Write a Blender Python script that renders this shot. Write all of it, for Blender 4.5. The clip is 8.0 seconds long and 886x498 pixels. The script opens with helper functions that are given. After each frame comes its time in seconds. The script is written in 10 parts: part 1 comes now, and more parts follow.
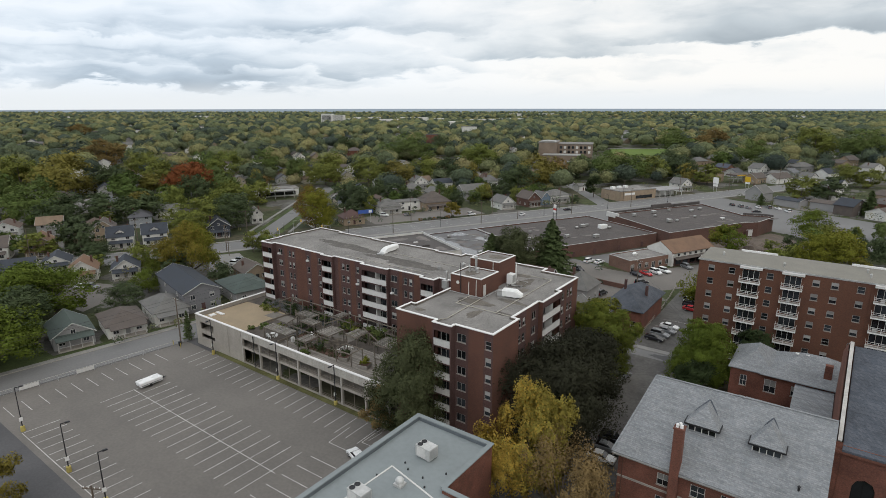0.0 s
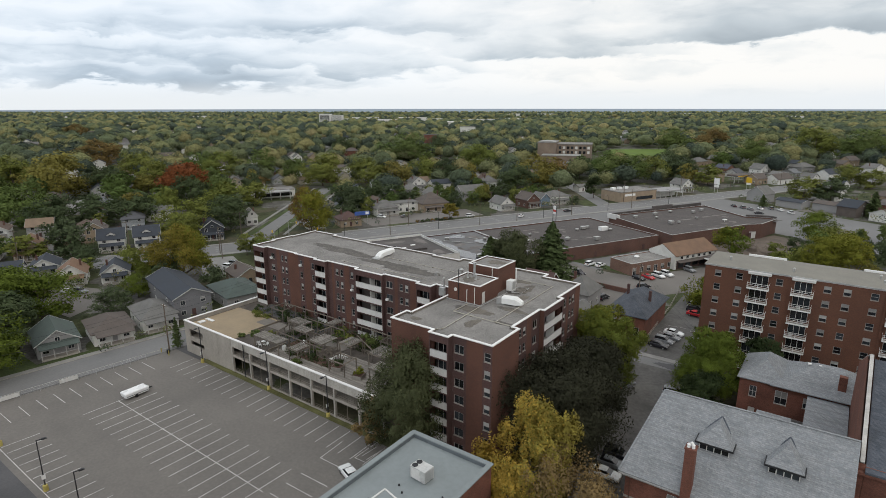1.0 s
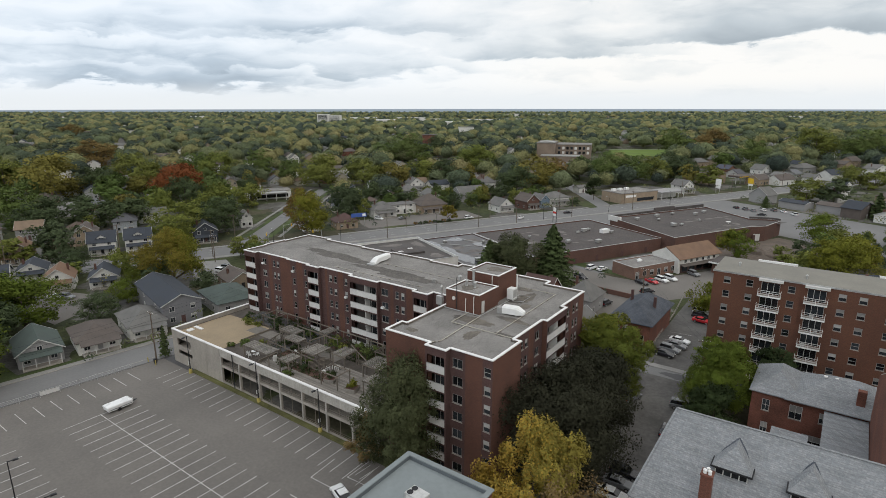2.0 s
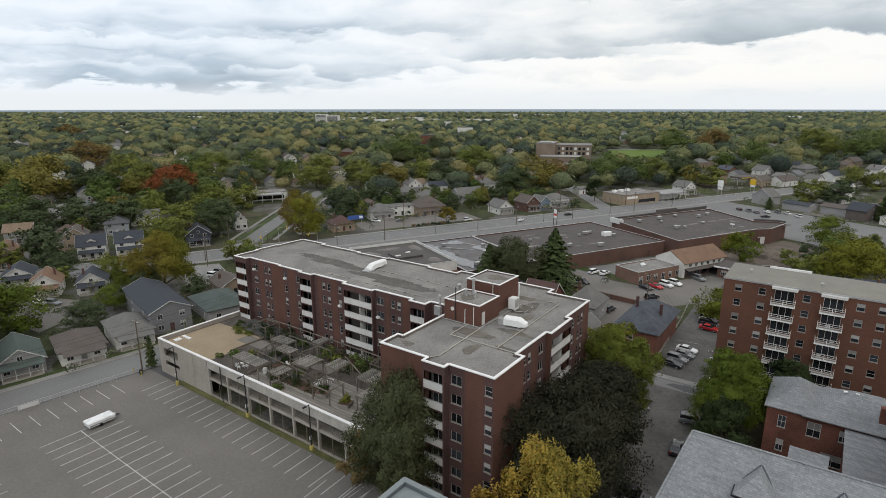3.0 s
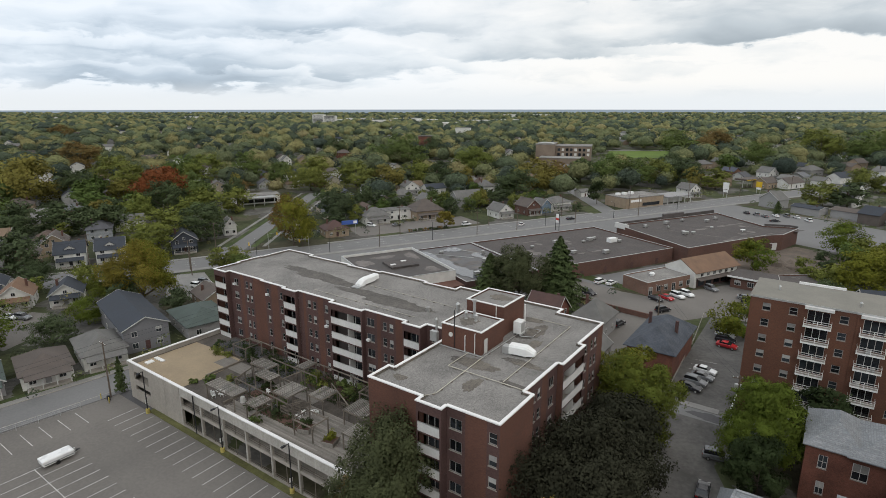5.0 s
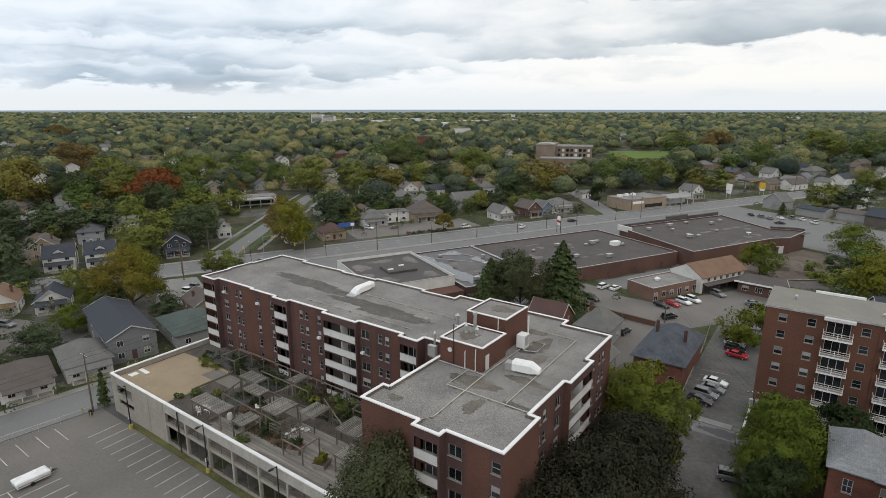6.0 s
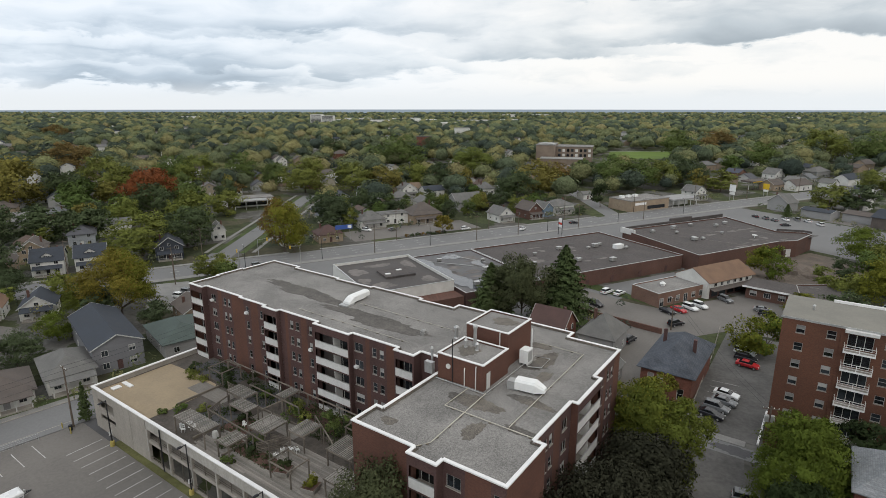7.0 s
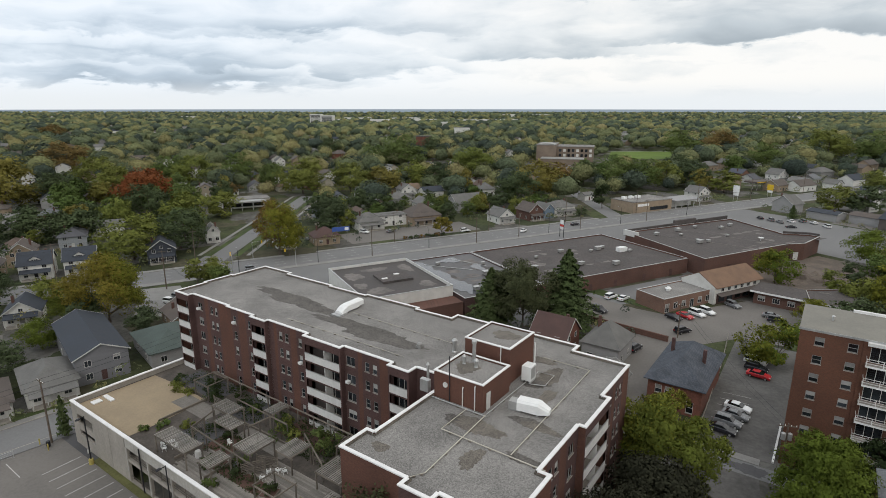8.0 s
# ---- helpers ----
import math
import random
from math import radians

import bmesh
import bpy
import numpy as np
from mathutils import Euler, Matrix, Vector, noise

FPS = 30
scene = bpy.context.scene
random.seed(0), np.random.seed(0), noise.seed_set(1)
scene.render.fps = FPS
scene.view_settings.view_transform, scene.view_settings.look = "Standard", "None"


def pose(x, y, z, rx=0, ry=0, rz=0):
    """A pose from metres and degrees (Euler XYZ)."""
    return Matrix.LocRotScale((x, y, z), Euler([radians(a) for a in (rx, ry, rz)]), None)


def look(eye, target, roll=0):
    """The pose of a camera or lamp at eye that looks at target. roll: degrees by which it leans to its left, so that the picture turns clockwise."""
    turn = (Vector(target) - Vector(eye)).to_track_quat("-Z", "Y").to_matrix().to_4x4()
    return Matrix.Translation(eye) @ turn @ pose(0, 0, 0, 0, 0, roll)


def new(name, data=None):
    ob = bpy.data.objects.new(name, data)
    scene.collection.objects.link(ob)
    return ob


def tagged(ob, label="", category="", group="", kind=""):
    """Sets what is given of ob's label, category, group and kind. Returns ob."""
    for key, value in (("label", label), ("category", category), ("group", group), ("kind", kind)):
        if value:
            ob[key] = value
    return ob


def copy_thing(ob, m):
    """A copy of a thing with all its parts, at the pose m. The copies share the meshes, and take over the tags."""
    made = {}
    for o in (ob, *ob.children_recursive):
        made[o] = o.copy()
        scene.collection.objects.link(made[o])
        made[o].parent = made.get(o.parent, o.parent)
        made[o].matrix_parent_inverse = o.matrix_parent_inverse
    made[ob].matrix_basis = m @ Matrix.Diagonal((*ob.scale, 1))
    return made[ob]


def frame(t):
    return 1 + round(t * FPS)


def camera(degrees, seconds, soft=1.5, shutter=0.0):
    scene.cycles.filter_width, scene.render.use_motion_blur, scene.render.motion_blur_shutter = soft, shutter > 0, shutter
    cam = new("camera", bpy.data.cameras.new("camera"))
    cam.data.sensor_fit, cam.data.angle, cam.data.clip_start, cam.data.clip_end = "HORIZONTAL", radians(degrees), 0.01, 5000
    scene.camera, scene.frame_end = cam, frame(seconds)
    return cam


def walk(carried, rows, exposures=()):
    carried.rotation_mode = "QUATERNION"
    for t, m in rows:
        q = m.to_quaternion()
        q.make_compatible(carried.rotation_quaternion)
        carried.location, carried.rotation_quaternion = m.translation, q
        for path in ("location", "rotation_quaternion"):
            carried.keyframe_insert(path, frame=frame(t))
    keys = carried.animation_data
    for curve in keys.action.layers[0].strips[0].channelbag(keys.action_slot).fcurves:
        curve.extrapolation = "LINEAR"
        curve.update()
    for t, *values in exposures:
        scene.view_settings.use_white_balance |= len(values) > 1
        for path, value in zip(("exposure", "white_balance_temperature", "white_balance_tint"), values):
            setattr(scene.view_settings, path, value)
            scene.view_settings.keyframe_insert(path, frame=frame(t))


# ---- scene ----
# A drone flies level over a town: x runs along the front of the brick block, y away from it, z up.
cam = camera(76.95, 8.0, soft=0.8)
PATH = [
    (0.0, (-7.79, 3.09, 53.84), (-64.98, 81.25, 28.96), -0.06),
    (0.5, (-8.88, 4.84, 53.79), (-65.97, 83.08, 28.91), -0.06),
    (1.0, (-10.07, 6.70, 53.75), (-67.07, 85.01, 28.88), -0.05),
    (1.5, (-11.36, 8.64, 53.72), (-68.26, 87.03, 28.85), -0.05),
    (2.0, (-12.72, 10.64, 53.69), (-69.52, 89.10, 28.84), -0.04),
    (2.5, (-14.13, 12.69, 53.67), (-70.84, 91.22, 28.83), -0.03),
    (3.0, (-15.58, 14.77, 53.65), (-72.21, 93.37, 28.83), -0.03),
    (3.5, (-17.05, 16.87, 53.63), (-73.60, 95.53, 28.84), -0.02),
    (4.0, (-18.54, 18.98, 53.62), (-75.01, 97.70, 28.84), -0.02),
    (4.5, (-20.02, 21.10, 53.61), (-76.43, 99.87, 28.84), -0.01),
    (5.0, (-21.50, 23.21, 53.60), (-77.85, 102.03, 28.84), -0.01),
    (5.5, (-22.95, 25.32, 53.58), (-79.25, 104.17, 28.83), -0.00),
    (6.0, (-24.38, 27.42, 53.56), (-80.63, 106.31, 28.82), 0.00),
    (6.5, (-25.77, 29.53, 53.54), (-81.99, 108.44, 28.79), 0.01),
    (7.0, (-27.13, 31.64, 53.51), (-83.32, 110.56, 28.74), 0.02),
    (7.5, (-28.43, 33.76, 53.47), (-84.62, 112.69, 28.68), 0.02),
    (8.0, (-29.69, 35.91, 53.42), (-85.88, 114.82, 28.60), 0.03),
]
walk(cam, [(t, look(eye, target, roll)) for t, eye, target, roll in PATH])

# ---- sky and sun: a bright, broken overcast ----
EXPOSURE = 0.0
scene.view_settings.exposure = EXPOSURE
SUN_HEIGHT, SUN_TURN = 42.0, 150.0
world = bpy.data.worlds.new("overcast_sky")
scene.world = world
world.use_nodes = True


class Nodes:
    """A short way to write node trees."""

    def __init__(self, tree):
        self.tree = tree
        tree.nodes.clear()

    def add(self, kind, *links, **settings):
        node = self.tree.nodes.new(kind)
        for key, value in settings.items():
            if key == "operation":
                node.operation = value
            elif key == "blend_type":
                node.blend_type = value
            elif key == "data_type":
                node.data_type = value
            elif key == "interpolation_type":
                node.interpolation_type = value
        for slot, value in links:
            if isinstance(value, tuple) and len(value) == 2 and hasattr(value[0], "outputs"):
                self.tree.links.new(value[0].outputs[value[1]], node.inputs[slot])
            else:
                node.inputs[slot].default_value = value
        return node

    def math(self, op, a, b=0.0, c=0.0):
        return (self.add("ShaderNodeMath", (0, a), (1, b), (2, c), operation=op), 0)

    def mix(self, factor, a, b, blend="MIX"):
        return (self.add("ShaderNodeMix", (0, factor), (6, a), (7, b), data_type="RGBA", blend_type=blend), 2)

    def span(self, value, a, b, lo=0.0, hi=1.0):
        return (self.add("ShaderNodeMapRange", (0, value), (1, a), (2, b), (3, lo), (4, hi), interpolation_type="SMOOTHSTEP"), 0)

    def noise(self, vector, scale, detail=4.0, rough=0.55, warp=0.0):
        return (self.add("ShaderNodeTexNoise", ("Vector", vector), ("Scale", scale), ("Detail", detail), ("Roughness", rough), ("Distortion", warp)), 0)

    def ramp(self, value, stops):
        node = self.add("ShaderNodeValToRGB", (0, value))
        bits = node.color_ramp.elements
        while len(bits) < len(stops):
            bits.new(0.5)
        for bit, (place, colour) in zip(bits, stops):
            bit.position, bit.color = place, (*colour, 1)
        return (node, 0)


n = Nodes(world.node_tree)
way = (n.add("ShaderNodeTexCoord"), "Generated")
xyz = n.add("ShaderNodeSeparateXYZ", (0, way))
sky = n.add("ShaderNodeTexSky")
sky.sky_type, sky.sun_disc = "NISHITA", False
sky.sun_elevation, sky.sun_rotation = radians(SUN_HEIGHT), radians(SUN_TURN)
blue = n.mix(1.0, (sky, 0), (0.09, 0.09, 0.09, 1), "MULTIPLY")
flat = n.math("MAXIMUM", n.math("ADD", (xyz, 2), 0.24), 0.02)
plane = n.add("ShaderNodeCombineXYZ", (0, n.math("DIVIDE", (xyz, 0), flat)), (1, n.math("DIVIDE", (xyz, 1), flat)), (2, 3.7))
big = n.noise((plane, 0), 0.75, 4.0, 0.5, 0.3)
mid = n.noise((plane, 0), 3.0, 5.0, 0.55, 0.5)
fine = n.noise((plane, 0), 6.0, 5.0, 0.6, 0.6)
# heading and height in degrees, bent by the noise, for the cloud banks
ahead = n.math("ADD", n.math("MULTIPLY", (xyz, 0), -0.585), n.math("MULTIPLY", (xyz, 1), 0.811))
right = n.math("ADD", n.math("MULTIPLY", (xyz, 0), 0.811), n.math("MULTIPLY", (xyz, 1), 0.585))
turn = n.math("MULTIPLY", n.math("ARCTAN2", right, ahead), 57.3)
turn = n.math("ADD", turn, n.math("MULTIPLY", n.math("SUBTRACT", big, 0.5), 22.0))
tall = n.math("MULTIPLY", n.math("ARCSINE", (xyz, 2)), 57.3)
lumps = n.add("ShaderNodeTexVoronoi", ("Vector", (n.add("ShaderNodeCombineXYZ", (0, turn), (1, n.math("MULTIPLY", tall, 2.2)), (2, 0.0)), 0)), ("Scale", 0.2))
tall = n.math("ADD", tall, n.math("MULTIPLY", n.math("SUBTRACT", mid, 0.5), 2.6))
tall = n.math("ADD", tall, n.math("MULTIPLY", n.math("SUBTRACT", fine, 0.5), 1.0))
tall = n.math("ADD", tall, n.math("MULTIPLY", n.math("SUBTRACT", 0.45, (lumps, "Distance")), 1.1))
bank = 0.0
# each bank: middle heading, half width, height of its ragged foot, depth above it, darkness
for u0, su, e0, deep, k in ((-26.0, 14.0, 1.6, 2.0, 0.95), (-36.0, 14.0, 3.2, 1.8, 0.6), (-15.0, 9.0, 3.1, 1.9, 0.62), (-5.0, 7.0, 2.95, 2.2, 0.6), (9.0, 11.0, 3.95, 2.6, 0.74), (31.0, 13.5, 5.2, 3.4, 1.0), (-24.0, 18.0, 5.6, 2.0, 0.4), (-4.0, 12.0, 6.4, 2.2, 0.42), (22.0, 9.0, 8.9, 1.6, 0.62), (34.0, 16.0, 2.6, 0.5, 0.22)):
    foot = n.math("SUBTRACT", tall, e0)
    rise = n.span(foot, -0.12, 0.42)
    fade = n.math("EXPONENT", n.math("MULTIPLY", n.math("MAXIMUM", foot, 0.0), -1.0 / deep))
    dx = n.math("POWER", n.math("DIVIDE", n.math("SUBTRACT", turn, u0), su), 4.0)
    puff = n.math("MULTIPLY", n.math("MULTIPLY", rise, fade), n.math("MULTIPLY", n.math("EXPONENT", n.math("MULTIPLY", dx, -1.0)), k))
    bank = puff if bank == 0.0 else n.math("MAXIMUM", bank, puff)
loose = n.math("MULTIPLY", n.math("SUBTRACT", n.math("ADD", n.math("MULTIPLY", big, 0.4), n.math("MULTIPLY", mid, 0.6)), 0.5), 1.8)
# long level streaks under the left-hand banks
level = n.noise((n.add("ShaderNodeCombineXYZ", (0, n.math("MULTIPLY", turn, 0.055)), (1, n.math("MULTIPLY", tall, 0.62)), (2, 4.0)), 0), 1.0, 3.0, 0.45, 0.2)
reach = n.math("MULTIPLY", n.span(turn, -14.0, 6.0, 1.0, 0.25), n.math("MULTIPLY", n.span(tall, 0.9, 2.2), n.span(tall, 6.0, 10.0, 1.0, 0.4)))
bank = n.math("ADD", bank, n.math("MULTIPLY", n.math("MULTIPLY", n.math("SUBTRACT", level, 0.46), 1.2), reach))
dark = n.math("ADD", n.math("ADD", bank, loose), n.math("MULTIPLY", n.math("SUBTRACT", fine, 0.5), 0.32))
body = n.ramp(dark, ((0.0, (1.0, 1.0, 1.0)), (0.28, (0.85, 0.885, 0.915)), (0.6, (0.58, 0.645, 0.705)), (1.0, (0.4, 0.46, 0.52))))
body = n.mix(1.0, body, n.mix(n.span(turn, -26.0, 20.0), (0.915, 0.975, 1.045, 1), (1.01, 1.0, 0.98, 1)), "MULTIPLY")
gap = n.mix(0.95, blue, body)
low = n.span((xyz, 2), 0.004, 0.045)
veil = n.mix(low, (0.84, 0.88, 0.91, 1), gap)
lake = n.span((xyz, 2), -0.0058, -0.0044)
full = n.mix(lake, (0.28, 0.34, 0.40, 1), veil)
zenith = n.span((xyz, 2), 0.2, 0.9, 1.0, 1.12)
back = n.add("ShaderNodeBackground", (0, full), (1, zenith))
n.add("ShaderNodeOutputWorld", (0, (back, 0)))

sun = new("sun", bpy.data.lights.new("sun", "SUN"))
sun.data.energy, sun.data.angle, sun.data.color = 0.55, radians(25), (1.0, 0.96, 0.9)
sun.matrix_world = pose(0, 0, 200, 90 - SUN_HEIGHT, 0, 180 - SUN_TURN)


# ---- materials ----
def surf(name, colour, rough=0.85, var=0.25, big=0.15, fine=2.5, bump=0.15, metal=0.0, tones=None, random=0.0, brick=None, streak=None, spec=0.3, island=False, grit=0.35):
    """A weathered surface: two sizes of variation in the world's own scale, relief, optional bricks and colour by object."""
    m = bpy.data.materials.new(name)
    m.use_nodes = True
    n = Nodes(m.node_tree)
    spot = (n.add("ShaderNodeNewGeometry"), "Position")
    wide = n.noise(spot, big, 5.0, 0.6)
    grain = n.noise(spot, fine, 4.0, 0.65)
    base = (*colour, 1)
    if tones or random:
        chance = (n.add("ShaderNodeNewGeometry"), "Random Per Island") if island else (n.add("ShaderNodeObjectInfo"), "Random")
        if tones:
            node = n.ramp(chance, [(i / max(1, len(tones)), c) for i, c in enumerate(tones)])
            node[0].color_ramp.interpolation = "CONSTANT"
            base = node
        else:
            shade = n.span(chance, 0, 1, 1 - random, 1 + random)
            base = n.mix(1.0, base, (n.add("ShaderNodeCombineXYZ", (0, shade), (1, shade), (2, shade)), 0), "MULTIPLY")
    height = grain
    if brick:
        mortar, bw, bh = brick[:3]
        cut = n.add("ShaderNodeSeparateXYZ", (0, spot))
        flat = n.add("ShaderNodeCombineXYZ", (0, n.math("ADD", (cut, 0), (cut, 1))), (1, (cut, 2)), (2, 0.0))
        tex = n.add("ShaderNodeTexBrick", ("Vector", (flat, 0)), ("Color1", (1.12, 1.1, 1.08, 1)), ("Color2", (0.82, 0.84, 0.86, 1)), ("Mortar", mortar), ("Scale", 1.0),
                    ("Mortar Size", brick[3] if len(brick) > 3 else 0.008), ("Brick Width", bw), ("Row Height", bh), ("Bias", 0.0))
        base = n.mix(1.0, base, (tex, 0), "MULTIPLY")
    if streak:
        cut = n.add("ShaderNodeSeparateXYZ", (0, spot))
        lines = n.add("ShaderNodeCombineXYZ", (0, n.math("MULTIPLY", (cut, 0), streak[0])), (1, n.math("MULTIPLY", (cut, 1), streak[1])), (2, n.math("MULTIPLY", (cut, 2), streak[2])))
        run = n.noise((lines, 0), 1.0, 4.0, 0.6)
        wide = n.math("MULTIPLY", n.math("ADD", wide, run), 0.5)
    amount = n.math("ADD", n.math("MULTIPLY", wide, 1 - grit), n.math("MULTIPLY", grain, grit))
    level = n.span(amount, 0.3, 0.7, 1 - var, 1 + var)
    tint = n.mix(1.0, base, (n.add("ShaderNodeCombineXYZ", (0, level), (1, level), (2, level)), 0), "MULTIPLY")
    gloss = n.span(wide, 0.3, 0.7, max(0.03, rough - 0.1), min(1.0, rough + 0.1))
    relief = n.add("ShaderNodeBump", ("Strength", bump), ("Distance", 0.03), ("Height", height))
    out = n.add("ShaderNodeBsdfPrincipled", ("Base Color", tint), ("Roughness", gloss), ("Metallic", metal), ("Specular IOR Level", spec), ("Normal", (relief, 0)))
    n.add("ShaderNodeOutputMaterial", (0, (out, 0)))
    return m


def leafy(name, tones, dry=0.0):
    """Leaves: colour by tree and by leaf, with some light let through."""
    m = bpy.data.materials.new(name)
    m.use_nodes = True
    n = Nodes(m.node_tree)
    tree = (n.add("ShaderNodeObjectInfo"), "Random")
    leaf = (n.add("ShaderNodeNewGeometry"), "Random Per Island")
    spot = (n.add("ShaderNodeNewGeometry"), "Position")
    patch = n.noise(spot, 0.35, 3.0, 0.6)
    hue = n.ramp(n.math("ADD", n.math("MULTIPLY", tree, 0.7), n.math("MULTIPLY", patch, 0.3)), [(i / (len(tones) - 1), c) for i, c in enumerate(tones)])
    level = n.math("MULTIPLY", n.span(leaf, 0, 1, 0.92, 1.08), n.span(n.noise(spot, 0.7, 3.0, 0.55), 0.34, 0.66, 0.72, 1.25))
    tint = n.mix(1.0, hue, (n.add("ShaderNodeCombineXYZ", (0, level), (1, level), (2, n.math("MULTIPLY", level, 0.9))), 0), "MULTIPLY")
    face = n.add("ShaderNodeBsdfPrincipled", ("Base Color", tint), ("Roughness", 0.85), ("Specular IOR Level", 0.08))
    let = n.add("ShaderNodeBsdfTranslucent", (0, tint))
    both = n.add("ShaderNodeMixShader", (0, 0.25), (1, (face, 0)), (2, (let, 0)))
    n.add("ShaderNodeOutputMaterial", (0, (both, 0)))
    return m


def woods(name, tones):
    """Far woods: each tree-sized patch takes its own tone, each clump a little of its own."""
    m = bpy.data.materials.new(name)
    m.use_nodes = True
    n = Nodes(m.node_tree)
    leaf = (n.add("ShaderNodeNewGeometry"), "Random Per Island")
    tone = n.add("ShaderNodeAttribute")
    tone.attribute_name = "tone"
    spot = (n.add("ShaderNodeNewGeometry"), "Position")
    patch = n.noise(spot, 0.006, 3.0, 0.6)
    pick = (tone, "Fac")
    mixed = n.math("ADD", n.math("MULTIPLY", pick, 0.8), n.math("MULTIPLY", n.math("SUBTRACT", patch, 0.4), 0.5))
    hue = n.ramp(mixed, [(i / (len(tones) - 1), c) for i, c in enumerate(tones)])
    level = n.span(leaf, 0, 1, 0.9, 1.1)
    level = n.math("MULTIPLY", level, n.span((n.add("ShaderNodeMath", (0, pick), (1, 7.3), operation="MULTIPLY"), 0), 0, 7.3, 0.7, 1.2))
    tint = n.mix(1.0, hue, (n.add("ShaderNodeCombineXYZ", (0, level), (1, level), (2, level)), 0), "MULTIPLY")
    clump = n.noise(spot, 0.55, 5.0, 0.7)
    # the relief's own noise: hollows are coloured darker, humps paler
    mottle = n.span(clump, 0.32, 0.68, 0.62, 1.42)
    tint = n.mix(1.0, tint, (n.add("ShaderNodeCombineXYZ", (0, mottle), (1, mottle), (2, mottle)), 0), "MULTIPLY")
    relief = n.add("ShaderNodeBump", ("Strength", 1.0), ("Distance", 2.2), ("Height", clump))
    face = n.add("ShaderNodeBsdfPrincipled", ("Base Color", tint), ("Roughness", 0.9), ("Specular IOR Level", 0.05), ("Normal", (relief, 0)))
    n.add("ShaderNodeOutputMaterial", (0, (face, 0)))
    return m


FIELD_GRASS = surf("mown_field", (0.115, 0.165, 0.04), 0.95, 0.2, 0.05, 1.5, 0.3, spec=0.1)
GRASS = surf("lawn", (0.066, 0.086, 0.034), 0.95, 0.4, 0.08, 1.5, 0.4, spec=0.1)


def yards(name, tones):
    """Town ground: plots of grass, bare soil, gravel and paving, each with its own mottling."""
    m = bpy.data.materials.new(name)
    m.use_nodes = True
    n = Nodes(m.node_tree)
    spot = (n.add("ShaderNodeNewGeometry"), "Position")
    bend = n.add("ShaderNodeTexNoise", ("Vector", spot), ("Scale", 0.16), ("Detail", 5.0), ("Roughness", 0.7))
    bent = n.mix(1.0, spot, n.mix(1.0, (bend, 1), (9.0, 9.0, 9.0, 1), "MULTIPLY"), "ADD")
    cells = n.add("ShaderNodeTexVoronoi", ("Vector", bent), ("Scale", 0.085), ("Randomness", 1.0))
    pick = n.add("ShaderNodeSeparateXYZ", (0, (cells, "Color")))
    node = n.ramp((pick, 0), [(i / len(tones), c) for i, c in enumerate(tones)])
    node[0].color_ramp.interpolation = "CONSTANT"
    mottle = n.math("ADD", n.math("MULTIPLY", n.noise(spot, 0.12, 5.0, 0.65), 0.6), n.math("MULTIPLY", n.noise(spot, 0.9, 4.0, 0.65), 0.4))
    level = n.span(mottle, 0.3, 0.7, 0.55, 1.4)
    tint = n.mix(1.0, node, (n.add("ShaderNodeCombineXYZ", (0, level), (1, level), (2, level)), 0), "MULTIPLY")
    out = n.add("ShaderNodeBsdfPrincipled", ("Base Color", tint), ("Roughness", 0.95), ("Specular IOR Level", 0.1))
    n.add("ShaderNodeOutputMaterial", (0, (out, 0)))
    return m


EARTH = yards("town_ground", [(0.055, 0.062, 0.03), (0.075, 0.07, 0.045), (0.062, 0.072, 0.034), (0.105, 0.1, 0.088), (0.048, 0.055, 0.03), (0.125, 0.12, 0.11), (0.066, 0.074, 0.036)])
ASPHALT = surf("worn_asphalt", (0.152, 0.14, 0.127), 0.9, 0.2, 0.07, 2.0, 0.2)
ROAD = surf("road_asphalt", (0.17, 0.168, 0.165), 0.9, 0.16, 0.1, 2.0, 0.2, streak=(0.2, 0.05, 1))
DRY_GRASS = surf("dry_grass", (0.112, 0.11, 0.048), 0.95, 0.4, 0.2, 2.0, 0.4, spec=0.1)
PATCHED = surf("patched_alley_asphalt", (0.105, 0.1, 0.094), 0.92, 0.4, 0.14, 1.2, 0.3)
DARK_ASPHALT = surf("dark_asphalt", (0.085, 0.083, 0.085), 0.85, 0.25, 0.12, 3.0, 0.2)
CONCRETE = surf("concrete", (0.315, 0.288, 0.252), 0.9, 0.22, 0.25, 4.0, 0.2, streak=(0.6, 0.6, 0.15))
WALK = surf("pavement_concrete", (0.225, 0.218, 0.205), 0.92, 0.2, 0.3, 5.0, 0.2)
PAINT = surf("worn_line_paint", (0.43, 0.42, 0.4), 0.7, 0.35, 0.4, 6.0, 0.05)
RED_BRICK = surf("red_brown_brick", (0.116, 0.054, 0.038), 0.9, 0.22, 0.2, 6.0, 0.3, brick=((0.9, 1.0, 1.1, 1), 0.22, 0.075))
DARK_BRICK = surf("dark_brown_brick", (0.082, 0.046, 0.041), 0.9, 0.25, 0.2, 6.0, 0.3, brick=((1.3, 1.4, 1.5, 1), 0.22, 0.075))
ORANGE_BRICK = surf("orange_red_brick", (0.122, 0.054, 0.034), 0.9, 0.2, 0.15, 6.0, 0.3, brick=((0.9, 1.1, 1.2, 1), 0.22, 0.075))
OLD_BRICK = surf("old_red_brick", (0.152, 0.062, 0.043), 0.9, 0.38, 0.35, 6.0, 0.3, brick=((1.1, 1.3, 1.4, 1), 0.22, 0.075))
SHOP_BRICK = surf("brown_shop_brick", (0.115, 0.06, 0.046), 0.9, 0.25, 0.15, 6.0, 0.3, brick=((1.0, 1.2, 1.3, 1), 0.22, 0.075))
